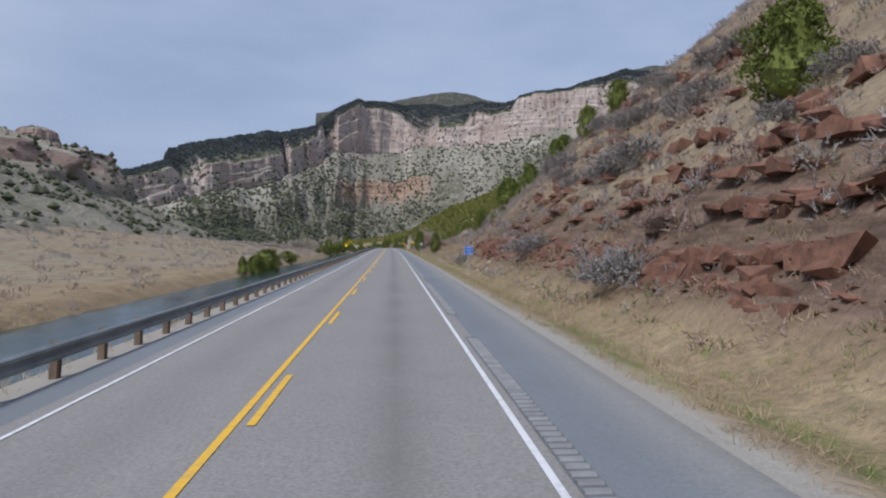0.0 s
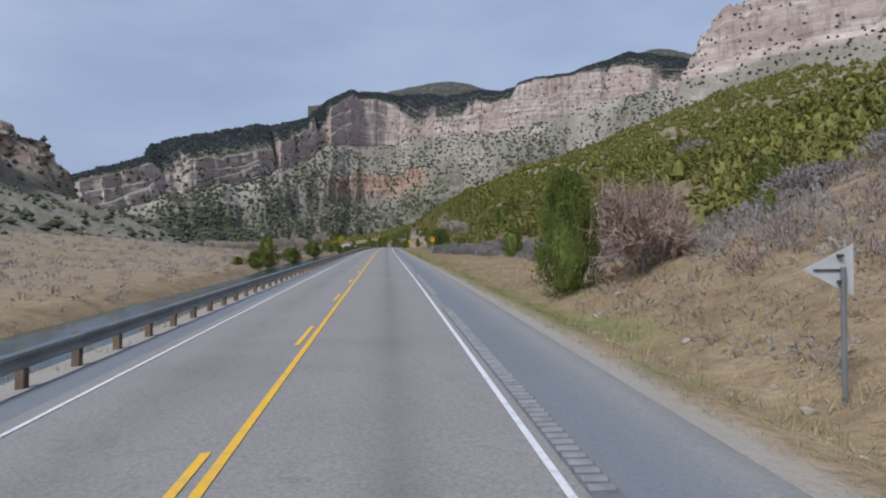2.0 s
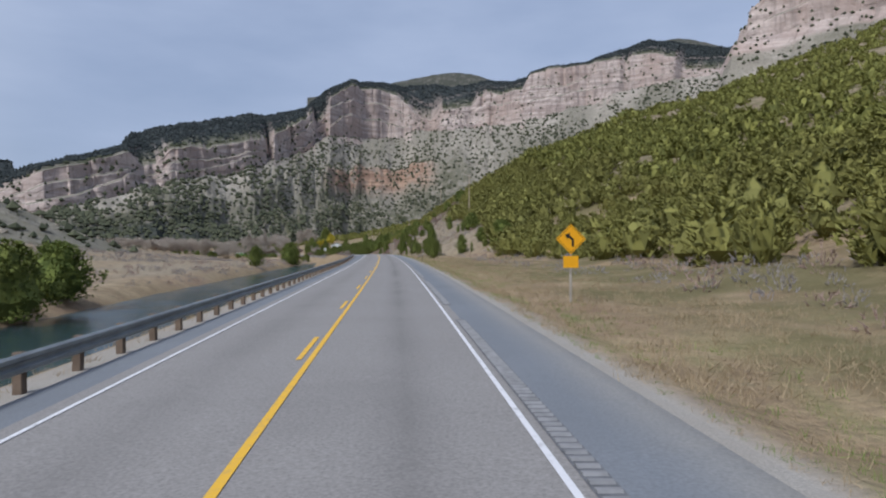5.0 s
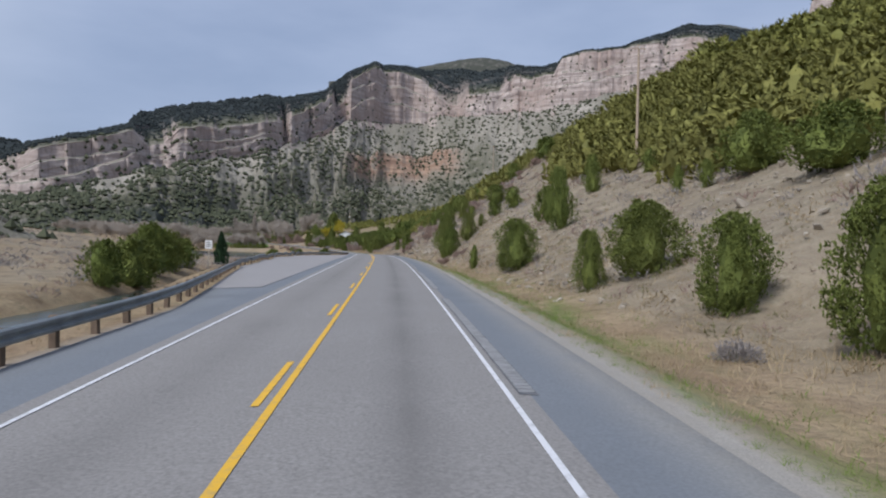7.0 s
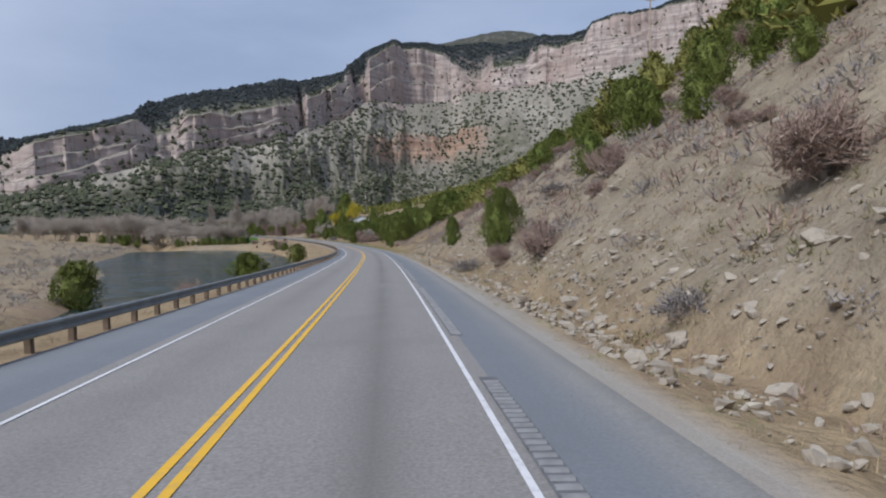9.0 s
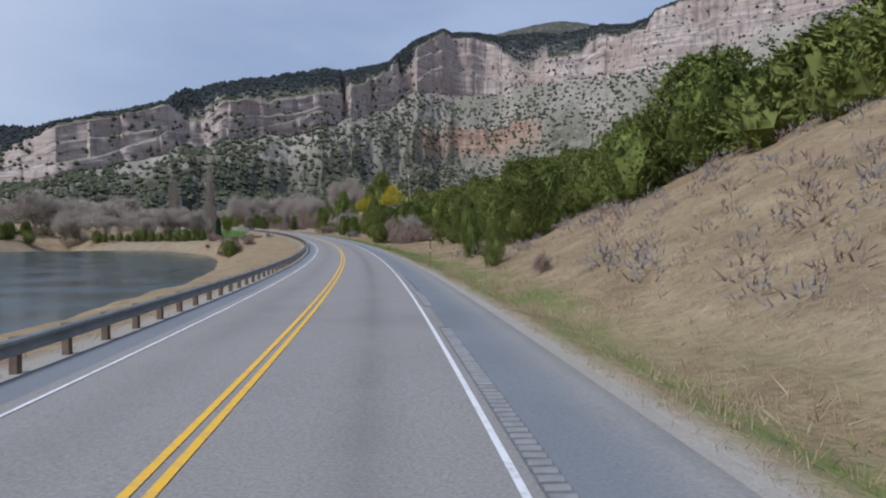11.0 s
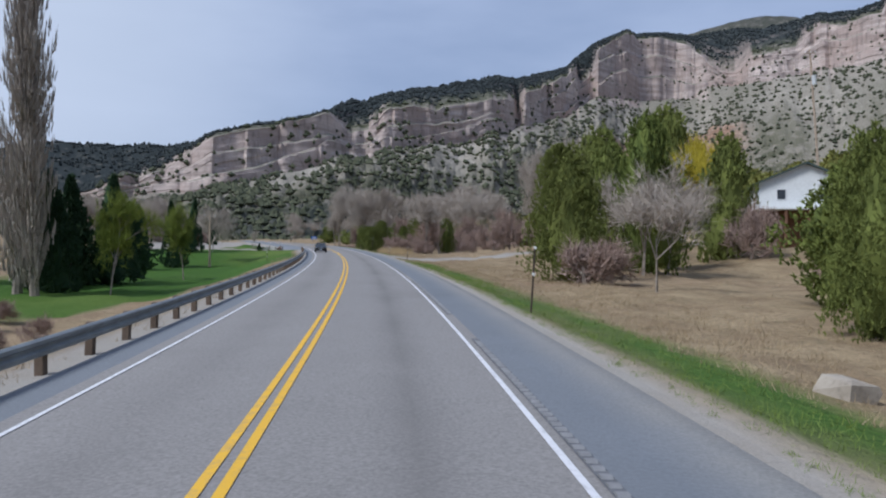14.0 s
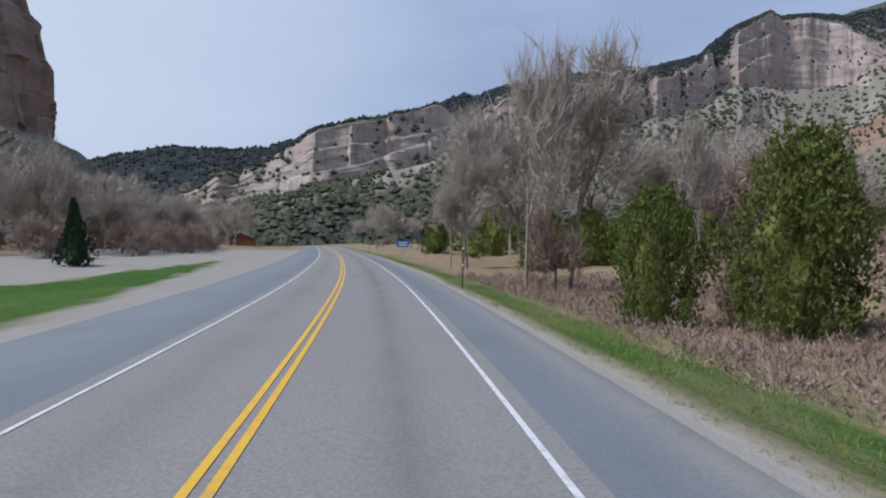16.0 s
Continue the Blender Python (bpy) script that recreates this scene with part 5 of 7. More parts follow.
CONIFER_SPOTS = [
    (558.1, -12.1, 4.29, 1.53), (572.8, -12.0, 4.6, 2.09), (575.0, -13.3, 4.11, 1.76), (583.8, -12.0, 4.62, 2.13), (591.6, -13.5, 4.12, 1.65), (598.0, -12.2, 5.57, 2.39),
    (654.7, -12.9, 3.5, 1.9), (609.7, -12.6, 5.3, 2.2), (614.8, -6.6, 0.85, 0.6),
]
BARE_TREE_SPOTS = [
    (496.0, 8.0, 3.2, 2.6), (561.4, 9.5, 4.2, 2.9), (571.2, 14.6, 5.97, 4.61), (577.2, 14.0, 5.58, 3.72), (602.3, -10.1, 4.86, 5.21),
    (611.5, -10.8, 3.96, 3.65), (613.2, 10.4, 6.57, 5.69), (620.4, 11.1, 7.47, 4.48), (627.4, 35.6, 16.74, 11.16), (633.7, 36.9, 20.07, 11.37), (635.6, 35.6, 14.12, 11.29),
    (638.5, 10.9, 6.19, 2.25), (639.6, 33.0, 14.18, 8.51), (640.0, 23.6, 9.44, 7.22), (640.3, 5.9, 8.85, 3.76), (641.4, 7.7, 9.62, 4.01), (658.2, 6.2, 5.96, 3.64),
    (658.5, 7.0, 11.54, 7.14), (658.7, 7.3, 9.59, 8.79), (666.5, -23.1, 8.79, 5.27), (673.0, -21.2, 9.13, 5.29), (683.0, -20.0, 7.19, 6.09), (692.1, 3.6, 4.91, 4.91),
]
BARE_SHRUB_SPOTS = [
    (493.2, 6.8, 1.7, 2.2), (493.8, 8.2, 2.0, 2.4), (494.8, 9.6, 1.8, 2.4), (495.6, 6.4, 2.4, 2.4), (497.0, 7.4, 2.2, 2.6), (492.2, 9.0, 1.3, 1.9),
    (13.8, 6.3, 0.59, 1.31), (66.6, 6.9, 0.73, 0.65), (90.9, 6.1, 2.05, 2.0), (318.5, 4.8, 0.56, 0.91),
    (368.1, 5.7, 1.1, 1.57), (369.1, 5.8, 1.37, 1.37), (372.3, 9.1, 1.19, 2.19), (372.6, 5.3, 0.79, 1.19), (444.1, 5.7, 0.65, 0.65), (497.3, 9.0, 1.93, 2.48),
    (498.7, 10.7, 1.75, 2.19), (501.6, 7.7, 3.07, 3.38), (577.8, 23.1, 3.54, 3.18), (610.9, 8.5, 2.08, 1.74), (640.7, 7.0, 3.48, 1.93),
]
SAGE_SPOTS = [
    (13.2, 5.4, 1.01, 1.24), (24.1, 9.5, 1.25, 1.87), (24.3, 6.0, 0.8, 1.4), (25.1, 11.8, 0.9, 1.34), (69.9, 8.3, 0.33, 0.44), (75.5, 6.0, 0.36, 0.5),
    (132.1, 9.0, 0.83, 1.24), (134.0, 12.1, 1.32, 1.48), (138.3, 13.4, 1.2, 1.8), (139.8, 8.4, 0.97, 1.56), (140.0, 9.4, 0.99, 1.58), (141.9, 7.4, 0.94, 1.67),
    (142.5, 12.0, 1.35, 2.02), (146.6, 6.1, 0.56, 1.02), (146.6, 7.8, 0.79, 1.29), (147.2, 7.4, 0.71, 1.22), (149.5, 10.4, 0.91, 1.3), (155.2, 11.1, 1.04, 1.9),
    (155.4, 9.8, 0.85, 1.36), (156.2, 7.6, 1.02, 1.7), (156.2, 8.4, 1.29, 1.94), (156.3, 7.1, 0.97, 1.61), (157.2, 9.3, 1.09, 1.64), (160.3, 7.0, 0.8, 1.2),
]
SAGE_SPOTS += [
    (175.5, 46.3, 5.26, 6.14), (278.7, 5.1, 0.32, 0.38), (357.0, 5.2, 0.43, 0.57), (376.8, 4.7, 0.67, 0.9), (379.3, 9.1, 0.58, 0.97), 
    (537.9, 8.1, 1.29, 1.57),
]

# ---------------------------------------------------------------- plants in their places
for spots_list, models in ((JUNIPER_SPOTS, JUNIPERS), (BANK_JUNIPERS, JUNIPERS), (CONIFER_SPOTS, SPIRES), (BARE_TREE_SPOTS, BARE_TREES), (BARE_SHRUB_SPOTS, BARE_SHRUBS), (SAGE_SPOTS, SAGES)):
    plant(models, [(s, d, min(h, 4.6 if s < 500 else 10.5 if d < 20 else 15.0) * 0.95, min(w, 4.4 if d < 20 or s < 600 else 8.0) * 0.92) for s, d, h, w in spots_list])
plant(SPIRES, [(349, -16.2, 3.6, 2.0)])
plant(BARE_SHRUBS, [(383, -8.6, 1.9, 2.2), (386, -9.0, 1.5, 1.9), (380.5, -8.4, 1.2, 1.6), (497, -9.5, 1.6, 2.0), (500, -10, 1.9, 2.2)])
plant(JUNIPERS, [(384.5, -8.9, 1.5, 1.5), (494, -9.4, 1.6, 1.8), (503, -10.2, 1.5, 1.8)])
plant(POPLARS, [(572, -13.4, 14.8, 3.1), (578, -20.1, 13.0, 2.6), (576.5, -18.6, 12.2, 2.4), (571, -12.3, 13.2, 2.8)])
plant(BARE_SHRUBS, [(float(s), float(d), float(h), float(h * 1.6)) for s, d, h in zip(np.linspace(500, 536, 16), -8.2 - 5.5 * np.random.default_rng(5).uniform(0, 1, 16), np.random.default_rng(6).uniform(0.5, 1.1, 16))])
plant(BARE_TREES, [(198.7, 12.0, 6.0, 5.6), (570.7, 13.2, 4.6, 3.6)])
plant(BUDDING[:1], [(606, 37, 10.5, 6.5), (601, 34, 9.0, 5.5), (592, 25, 8.5, 5.0)])
plant(BUDDING[1:], [(571, -9.5, 4.6, 2.4), (583, -9.0, 4.4, 2.2)])
# the grove on the lake's far shore and along the valley
grove = [(float(s), float(d), float(h), float(h * w)) for s, d, h, w in zip(rng.uniform(560, 612, 40), rng.uniform(-72, -24, 40), rng.uniform(6, 9, 40), rng.uniform(0.8, 1.1, 40))]
shore = np.random.default_rng(41)
for k in range(34):
    e = float(shore.uniform(14.5, 38))
    grove.append((float(np.interp(e, (14, 18, 26, 33, 40), (541, 542, 548, 555, 560)) + shore.uniform(0, 9)), -e, float(shore.uniform(4.2, 5.8)), float(shore.uniform(3.6, 5.0))))
plant(BARE_TREES, grove)
plant(JUNIPERS, [(float(np.interp(e, (14, 18, 26, 33), (539.5, 540, 546, 553))), -float(e), float(h), float(h * 0.9)) for e, h in zip(np.linspace(15, 31, 14), shore.uniform(1.0, 2.2, 14))])
plant(SPIRES, [(577, -12.9, 5.4, 2.6), (578, -11.6, 5.6, 2.6), (575, -13.6, 5.0, 2.6), (594, -13.9, 4.6, 2.2), (579, -14.6, 5.8, 2.8)])
plant(BARE_TREES, [(614.3, -6.9, 2.2, 1.0)])
plant(BARE_SHRUBS, [(612.9, -4.6, 0.5, 0.6)])
plant(BARE_TREES, [(float(s), float(d), float(h), float(h * 0.8)) for s, d, h in zip(shore.uniform(664, 716, 34), shore.uniform(-40, -17, 34), shore.uniform(5.5, 9.5, 34))])
plant(BARE_SHRUBS, [(float(s), float(d), float(h), float(h * 1.3)) for s, d, h in zip(shore.uniform(662, 720, 24), shore.uniform(-30, -14, 24), shore.uniform(1.6, 3.4, 24))])
plant(BARE_SHRUBS, [(float(s), float(d), float(h), float(h * 1.3)) for s, d, h in zip(shore.uniform(528, 562, 18), shore.uniform(-10.5, -5.0, 18), shore.uniform(0.4, 0.9, 18))])
plant(BARE_TREES, [(float(s), float(d), float(h), float(h)) for s, d, h in zip(rng.uniform(690, 800, 32), rng.uniform(-60, -14, 32), rng.uniform(6, 10, 32))])
plant(BARE_TREES, [(float(s), float(d), float(h), float(h * 0.9)) for s, d, h in zip(rng.uniform(655, 760, 30), rng.uniform(7, 45, 30), rng.uniform(6, 11, 30))])
plant(JUNIPERS, [(float(s), float(d), float(h), float(h)) for s, d, h in zip(rng.uniform(640, 760, 26), rng.uniform(9, 50, 26), rng.uniform(2.2, 4.2, 26))])
plant(JUNIPERS, [(float(s), float(d), float(h), float(h)) for s, d, h in zip(rng.uniform(548, 600, 16), rng.uniform(-60, -33, 16), rng.uniform(1.6, 3, 16))])
plant(JUNIPERS, [(float(s), float(d), float(h), float(h * 0.95)) for s, d, h in zip(rng.uniform(492, 548, 64), rng.uniform(11, 32, 64), rng.uniform(2.8, 5.4, 64))])
plant(JUNIPERS, [(float(s), float(d), float(h), float(h * 0.95)) for s, d, h in zip(rng.uniform(452, 486, 22), rng.uniform(11, 28, 22), rng.uniform(2.2, 3.8, 22))])
plant(BARE_SHRUBS, [(float(s), float(d), float(h), float(h * 1.5)) for s, d, h in zip(rng.uniform(345, 418, 60), rng.uniform(6.5, 22, 60), rng.uniform(0.5, 1.2, 60))])
plant(BARE_SHRUBS, [(float(s), float(d), float(h), float(h * 1.4)) for s, d, h in zip(rng.uniform(488, 640, 26), rng.uniform(8, 24, 26), rng.uniform(1.0, 2.2, 26))])
plant(SAGES, [(float(s), float(d), float(h), float(h * 1.7)) for s, d, h in zip(rng.uniform(104, 168, 34), rng.uniform(9.5, 17, 34), rng.uniform(0.6, 1.1, 34))])
plant(SAGES, [(41.8, 11.4, 1.2, 1.6), (36, 9.9, 0.8, 1.0), (38.3, 4.9, 0.6, 0.7), (33, 12.5, 0.9, 1.4), (37, 14, 1.0, 1.5), (29, 13.5, 0.9, 1.5), (44, 14.5, 1.0, 1.5), (31, 9.2, 0.6, 1.0), (26, 14.5, 0.8, 1.4), (47, 12, 0.8, 1.3), (40, 17, 1.0, 1.6), (34, 17, 0.9, 1.4)])
plant(JUNIPERS, [(51, 15.3, 2.4, 1.9), (50, 17.2, 2.6, 2.0), (58.7, 14.7, 2.4, 1.9)])
plant(SAGES, [(float(s), float(d), float(h), float(h * 1.6)) for s, d, h in zip(rng.uniform(8, 60, 22), rng.uniform(8, 22, 22), rng.uniform(0.4, 0.8, 22))])
plant(JUNIPERS, [(578, 14.2, 6.8, 3.2), (580.5, 15.6, 7.2, 3.4), (583, 13.8, 6.2, 3.0), (576.5, 17, 6.2, 3.4), (556.5, 12.3, 3.4, 3.2), (559, 15.5, 3.4, 3.2), (584, 18, 7.0, 4.0), (553, 14.5, 4.4, 4.0)])
plant(BARE_SHRUBS, [(float(s), float(d), float(h), float(h * 1.1)) for s, d, h in zip(shore.uniform(610, 642, 16), shore.uniform(11, 24, 16), shore.uniform(2.6, 5.0, 16))])
plant(BARE_SHRUBS, [(float(s), float(d), float(h), float(h * 1.2)) for s, d, h in zip(shore.uniform(608, 634, 18), shore.uniform(8.5, 16, 18), shore.uniform(0.9, 2.0, 18))])
plant(JUNIPERS, [(619, 10.5, 3.6, 1.7), (622, 9.6, 3.0, 1.6), (616, 13.5, 3.8, 2.2), (626, 12, 4.2, 2.6)])
plant(JUNIPERS, [(float(s), float(d), float(h), float(h * 0.9)) for s, d, h in zip(shore.uniform(372, 430, 30), shore.uniform(12.5, 24, 30), shore.uniform(1.6, 2.8, 30))])
plant(SAGES, [(float(s), float(d), float(h), float(h * 1.5)) for s, d, h in zip(shore.uniform(93, 108, 16), shore.uniform(9, 20, 16), shore.uniform(0.6, 1.1, 16))])
plant(BARE_SHRUBS, [(316.4, 5.3, 0.55, 0.8), (318.2, 5.0, 0.5, 0.7), (314.6, 5.6, 0.6, 0.9), (92.0, 6.9, 1.7, 1.8), (158, 14.2, 1.8, 2.0), (70, 6.2, 0.8, 1.0)])
plant(JUNIPERS, [(float(s), float(d), float(h), float(h * 0.95)) for s, d, h in zip(shore.uniform(450, 546, 44), 9.2 + 7 * shore.uniform(0, 1, 44), shore.uniform(2.4, 4.6, 44))])
for models in (JUNIPERS, BIG_JUNIPERS, SPIRES, BARE_TREES, BARE_SHRUBS, POPLARS, BUDDING, SAGES):
    for m in models:
        retire(m)

MID = [crown_shape(201 + k, 95, 3, 0.19, 1.0, "juniper", 1) for k in range(5)]
FAR = [crown_shape(211 + k, 34, 3, 0.27, 1.0, "juniper", 1) for k in range(5)]


def hill_woods():
    g = np.random.default_rng(21)
    s, d = g.uniform(98, 720, 16000), 14 + 190 * g.uniform(0, 1, 16000) ** 1.25
    s = np.r_[s, g.uniform(258, 350, 700), g.uniform(150, 258, 2000)]
    d = np.r_[d, g.uniform(14, 52, 700), g.uniform(22, 62, 2000)]
    cover = fbm(s * 0.035, d * 0.045, 201, 3)
    dense = np.interp(s, (98, 112, 180, 250, 275, 330, 360, 420, 440, 560, 590, 720), (0.0, 0.5, 0.75, 1.1, 1.15, 1.1, 0.8, 0.8, 1.0, 1.0, 0.5, 0.5))
    dense = dense * np.interp(d, (14, 22, 34, 60), (0.4, 0.75, 1.0, 1.2))
    dense = np.where((s > 330) & (s < 425) & (d < 24), dense * 0.15, dense)
    dense = np.where((s > 266) & (s < 350) & (d > np.interp(s, (266, 280, 292, 307, 350), (13, 14, 17.5, 19.5, 21))), np.maximum(dense, 1.35), dense)
    dense = np.where((s > 440) & (s < 556) & (d > 15), np.maximum(dense, 1.25), dense)
    dense = np.where((s > 555) & (s < 665) & (d < 60), -9, dense)
    dense = np.where(s < 101, -9, dense)
    keep = (g.uniform(-0.9, 0.9, len(s)) + 0.9 * cover < 1.7 * dense - 0.75)
    s, d = s[keep][-12000:], d[keep][-12000:]
    h = g.uniform(1.3, 3.0, len(s))
    p = spots(s, d)
    p[:, 2] -= 0.08 * h
    size = np.stack([h * g.uniform(0.85, 1.25, len(s)), h], 1)
    near = d < 32
    late = s > 440
    scatter("hill_junipers", MID, p[near & ~late], size[near & ~late], FAR_NEEDLES, "dense olive-green junipers over the lower hillside", "trees")
    scatter("valley_junipers", MID, p[near & late], size[near & late], NEEDLES, "dense deep green junipers over the hillside by the lake", "trees")
    scatter("ridge_junipers", FAR, p[~near], size[~near], FAR_NEEDLES, "dense olive-green junipers over the upper hillside", "trees")


hill_woods()


def hill_scrub():
    g = np.random.default_rng(23)
    shapes = [dome_shape(301 + k, 20, 4, 0.38, 1.9) for k in range(4)]
    s = np.r_[g.uniform(0, 100, 1500), g.uniform(100, 330, 1500), g.uniform(330, 462, 2100), g.uniform(-20, 540, 3600)]
    d = np.r_[6.5 + 26 * g.uniform(0, 1, 1500), 9 + 60 * g.uniform(0, 1, 1500) ** 1.5, 6.0 + 26 * g.uniform(0, 1, 2100), -(np.interp(s[-3600:], np.array(LEFT).T[0], np.array(LEFT).T[3]) + 1.2 + 80 * g.uniform(0, 1, 3600) ** 1.7)]
    h = (0.15 + 0.55 * g.uniform(0, 1, len(s)) ** 1.7) * np.where(d < -30, 1.6, 1)
    scatter("scrub", shapes, spots(s, d), np.stack([h, h], 1), SAGE, "low grey sagebrush scattered over dry slopes", "shrubs")
    pick = g.uniform(0, 1, len(s)) < np.where((s > 335) & (s < 425), 0.75, 0.4)
    s2, d2 = s[pick] + g.normal(size=pick.sum()) * 3, d[pick] + g.normal(size=pick.sum())
    d2 = np.where((d2 > 0) & (d2 < 6), 6.5, d2)
    ok = np.abs(d2) > 5.5
    s2, d2 = s2[ok], d2[ok]
    h2 = 0.15 + 0.6 * g.uniform(0, 1, len(s2)) ** 1.6
    scatter("russet_scrub", shapes, spots(s2, d2), np.stack([h2, h2], 1), RUSSET, "dry russet brush scattered over the slopes", "shrubs")


hill_scrub()


def cut_scrub():
    g = np.random.default_rng(35)
    shapes = [dome_shape(341 + k, 15, 3, 0.42, 1.9, 0.5) for k in range(5)]
    for name, mat, n, label in (("slope_scrub", SAGE, 2600, "grey scrub dotted over the steep dry slope"), ("slope_brush", RUSSET, 3400, "low russet brush over the steep dry slope"), ("slope_weeds", WEEDS, 2400, "dull green weeds over the steep dry slope")):
        s = g.uniform(4, 98, n)
        d = 4.5 + 20 * g.uniform(0, 1, n) ** 1.2
        keep = fbm(s * 0.25, d * 0.35, 361 + n, 3) > -0.2
        s, d = s[keep], d[keep]
        h = 0.08 + 0.36 * g.uniform(0, 1, len(s)) ** 2.0
        scatter(name, shapes, spots(s, d), np.stack([h, h * 0.8], 1), mat, label, "shrubs")
    for name, mat, n, label in (("cut_scrub", SAGE, 2600, "small grey scrub dotted over the pale cut slope"), ("cut_brush", RUSSET, 3000, "low russet brush over the pale cut slope"), ("cut_grass", STRAW, 3200, "dry tan tufts over the pale cut slope"), ("cut_weeds", WEEDS, 2200, "dull green weeds over the pale cut slope")):
        s = np.where(g.uniform(0, 1, n) < 0.65, g.uniform(330, 424, n), g.uniform(280, 332, n))
        d = np.where(s > 330, 4.6, 5.4) + 18 * g.uniform(0, 1, n) ** 1.25
        keep = fbm(s * 0.22, d * 0.3, 351 + n, 3) > -0.15
        s, d = s[keep], d[keep]
        h = 0.07 + 0.30 * g.uniform(0, 1, len(s)) ** 2.0
        scatter(name, shapes, spots(s, d), np.stack([h, h * 0.8], 1), mat, label, "shrubs")


cut_scrub()


def mountain_scrub():
    g = np.random.default_rng(25)
    blob, tri = np.array([(1, 0, 0), (0, 1, 0), (-1, 0, 0), (0, -1, 0), (0, 0, 1), (0, 0, -0.8)], float), np.array([(0, 1, 4), (1, 2, 4), (2, 3, 4), (3, 0, 4), (1, 0, 5), (2, 1, 5), (3, 2, 5), (0, 3, 5)])
    shapes = [(blob * (1 + 0.2 * np.random.default_rng(k).normal(size=(len(blob), 1))) * np.array((0.58, 0.58, 0.58)) + np.array((0, 0, 0.3)), tri) for k in range(4)]
    rows, cols = MOUNT_ROWS.shape[:2]
    want = np.interp(np.arange(rows), (0, 12, 30, 44, 47, 85, 87, 94, 111, rows - 1), (1.15, 1.2, 1.15, 0.9, 0.05, 0.05, 1.0, 1.7, 1.9, 0.9))
    r = g.integers(0, rows - 1, 110000)
    c = g.integers(0, cols - 1, 110000)
    patch = fbm(MOUNT_U[c] * 0.02, r * 0.12, 211, 3)
    keep = (g.uniform(0, 1, len(r)) < 0.45 * want[r] * (0.75 + 0.6 * patch))
    r, c = r[keep][:42000], c[keep][:42000]
    f, e = g.uniform(0, 1, (len(r), 1)), g.uniform(0, 1, (len(r), 1))
    p = (MOUNT_ROWS[r, c] * (1 - f) + MOUNT_ROWS[r + 1, c] * f) * (1 - e) + e * (MOUNT_ROWS[r, c + 1] * (1 - f) + MOUNT_ROWS[r + 1, c + 1] * f)
    h = g.uniform(2.6, 6.0, len(r)) * np.where(r > 86, 0.8, 1.0)
    p[:, 2] -= 0.3
    size, crest = np.stack([h * 1.2, h], 1), r > 86
    scatter("mountain_scrub", shapes, p[~crest], size[~crest], MOUNTAIN_NEEDLES, "dark junipers dotted over the mountain's scree", "trees")
    scatter("crest_forest", shapes, p[crest], size[crest], HAZED_RIDGE_NEEDLES, "dark forest along the mountain's crest", "trees")
    q, w = BASTION_ROWS.shape[:2]
    want = np.interp(np.arange(q), (0, 15, 32, 44, 47, 85, 87, q - 4, q - 1), (1.6, 1.6, 1.0, 0.6, 0.08, 0.08, 1.2, 1.6, 0.5))
    r, c = g.integers(0, q - 1, 7000), g.integers(0, w - 1, 7000)
    keep = g.uniform(0, 1, len(r)) < 0.9 * want[r]
    r, c = r[keep], c[keep]
    f = g.uniform(0, 1, (len(r), 1))
    p = BASTION_ROWS[r, c] * (1 - f) + BASTION_ROWS[r + 1, c + 1] * f
    h = g.uniform(1.8, 4.2, len(p))
    scatter("bastion_scrub", shapes, p, np.stack([h * 1.2, h], 1), MOUNTAIN_NEEDLES, "dark junipers dotted over the bastion's foot and crest", "trees")
    q, w = RIDGE_ROWS.shape[:2]
    r, c = g.integers(0, 7, 4000), g.integers(0, w - 1, 4000)
    f = g.uniform(0, 1, (4000, 1))
    p = RIDGE_ROWS[r, c] * (1 - f) + RIDGE_ROWS[r + 1, c + 1] * f
    h = g.uniform(3.5, 6.5, len(p))
    scatter("ridge_forest", shapes, p, np.stack([h, h], 1), HAZED_RIDGE_NEEDLES, "dense dark forest along the plateau ridge", "trees")
    places = []
    for rows_of, n in ((SIDE_ROWS, 5200), (BUTTE_ROWS[:45], 200), (TOWER_ROWS[:50], 160)):
        q, w = rows_of.shape[:2]
        r, c = g.integers(0, q - 1, n), g.integers(0, w - 1, n)
        f = g.uniform(0, 1, (n, 1))
        places.append(rows_of[r, c] * (1 - f) + rows_of[r + 1, c + 1] * f)
    p = np.vstack(places)
    h = 0.6 + 2.6 * g.uniform(0, 1, len(p)) ** 2.0
    scatter("canyon_scrub", shapes, p, np.stack([h * 1.2, h], 1), MOUNTAIN_NEEDLES, "dark scrub dotted over the canyon side", "shrubs")
    p = np.vstack(places)[:1500]
    h = g.uniform(0.5, 2.0, len(p))
    scatter("canyon_rocks", [(stone_shape(k)) for k in range(3)], p, np.stack([h, h], 1), PALE_ROCK, "pale rocks strewn over the canyon side", "rocks")


def stone_shape(seed, level=1):
    g = np.random.default_rng(400 + seed)
    bm = bmesh.new()
    for p in np.clip(g.normal(size=(16 * level, 3)) * (0.75 if level < 2 else 1.1), -1, 1):
        bm.verts.new(p)
    made = bmesh.ops.convex_hull(bm, input=bm.verts[:])
    bmesh.ops.delete(bm, geom=list({e for e in made["geom_interior"] if isinstance(e, bmesh.types.BMVert)}), context="VERTS")
    bmesh.ops.triangulate(bm, faces=bm.faces[:])
    bm.verts.index_update()
    v = np.array([p.co[:] for p in bm.verts])
    f = np.array([[q.index for q in t.verts] for t in bm.faces])
    bm.free()
    return v * g.uniform(0.36, 0.66, 3) * np.array((1, 1, 0.8)) + np.array((0, 0, 0.14)), f


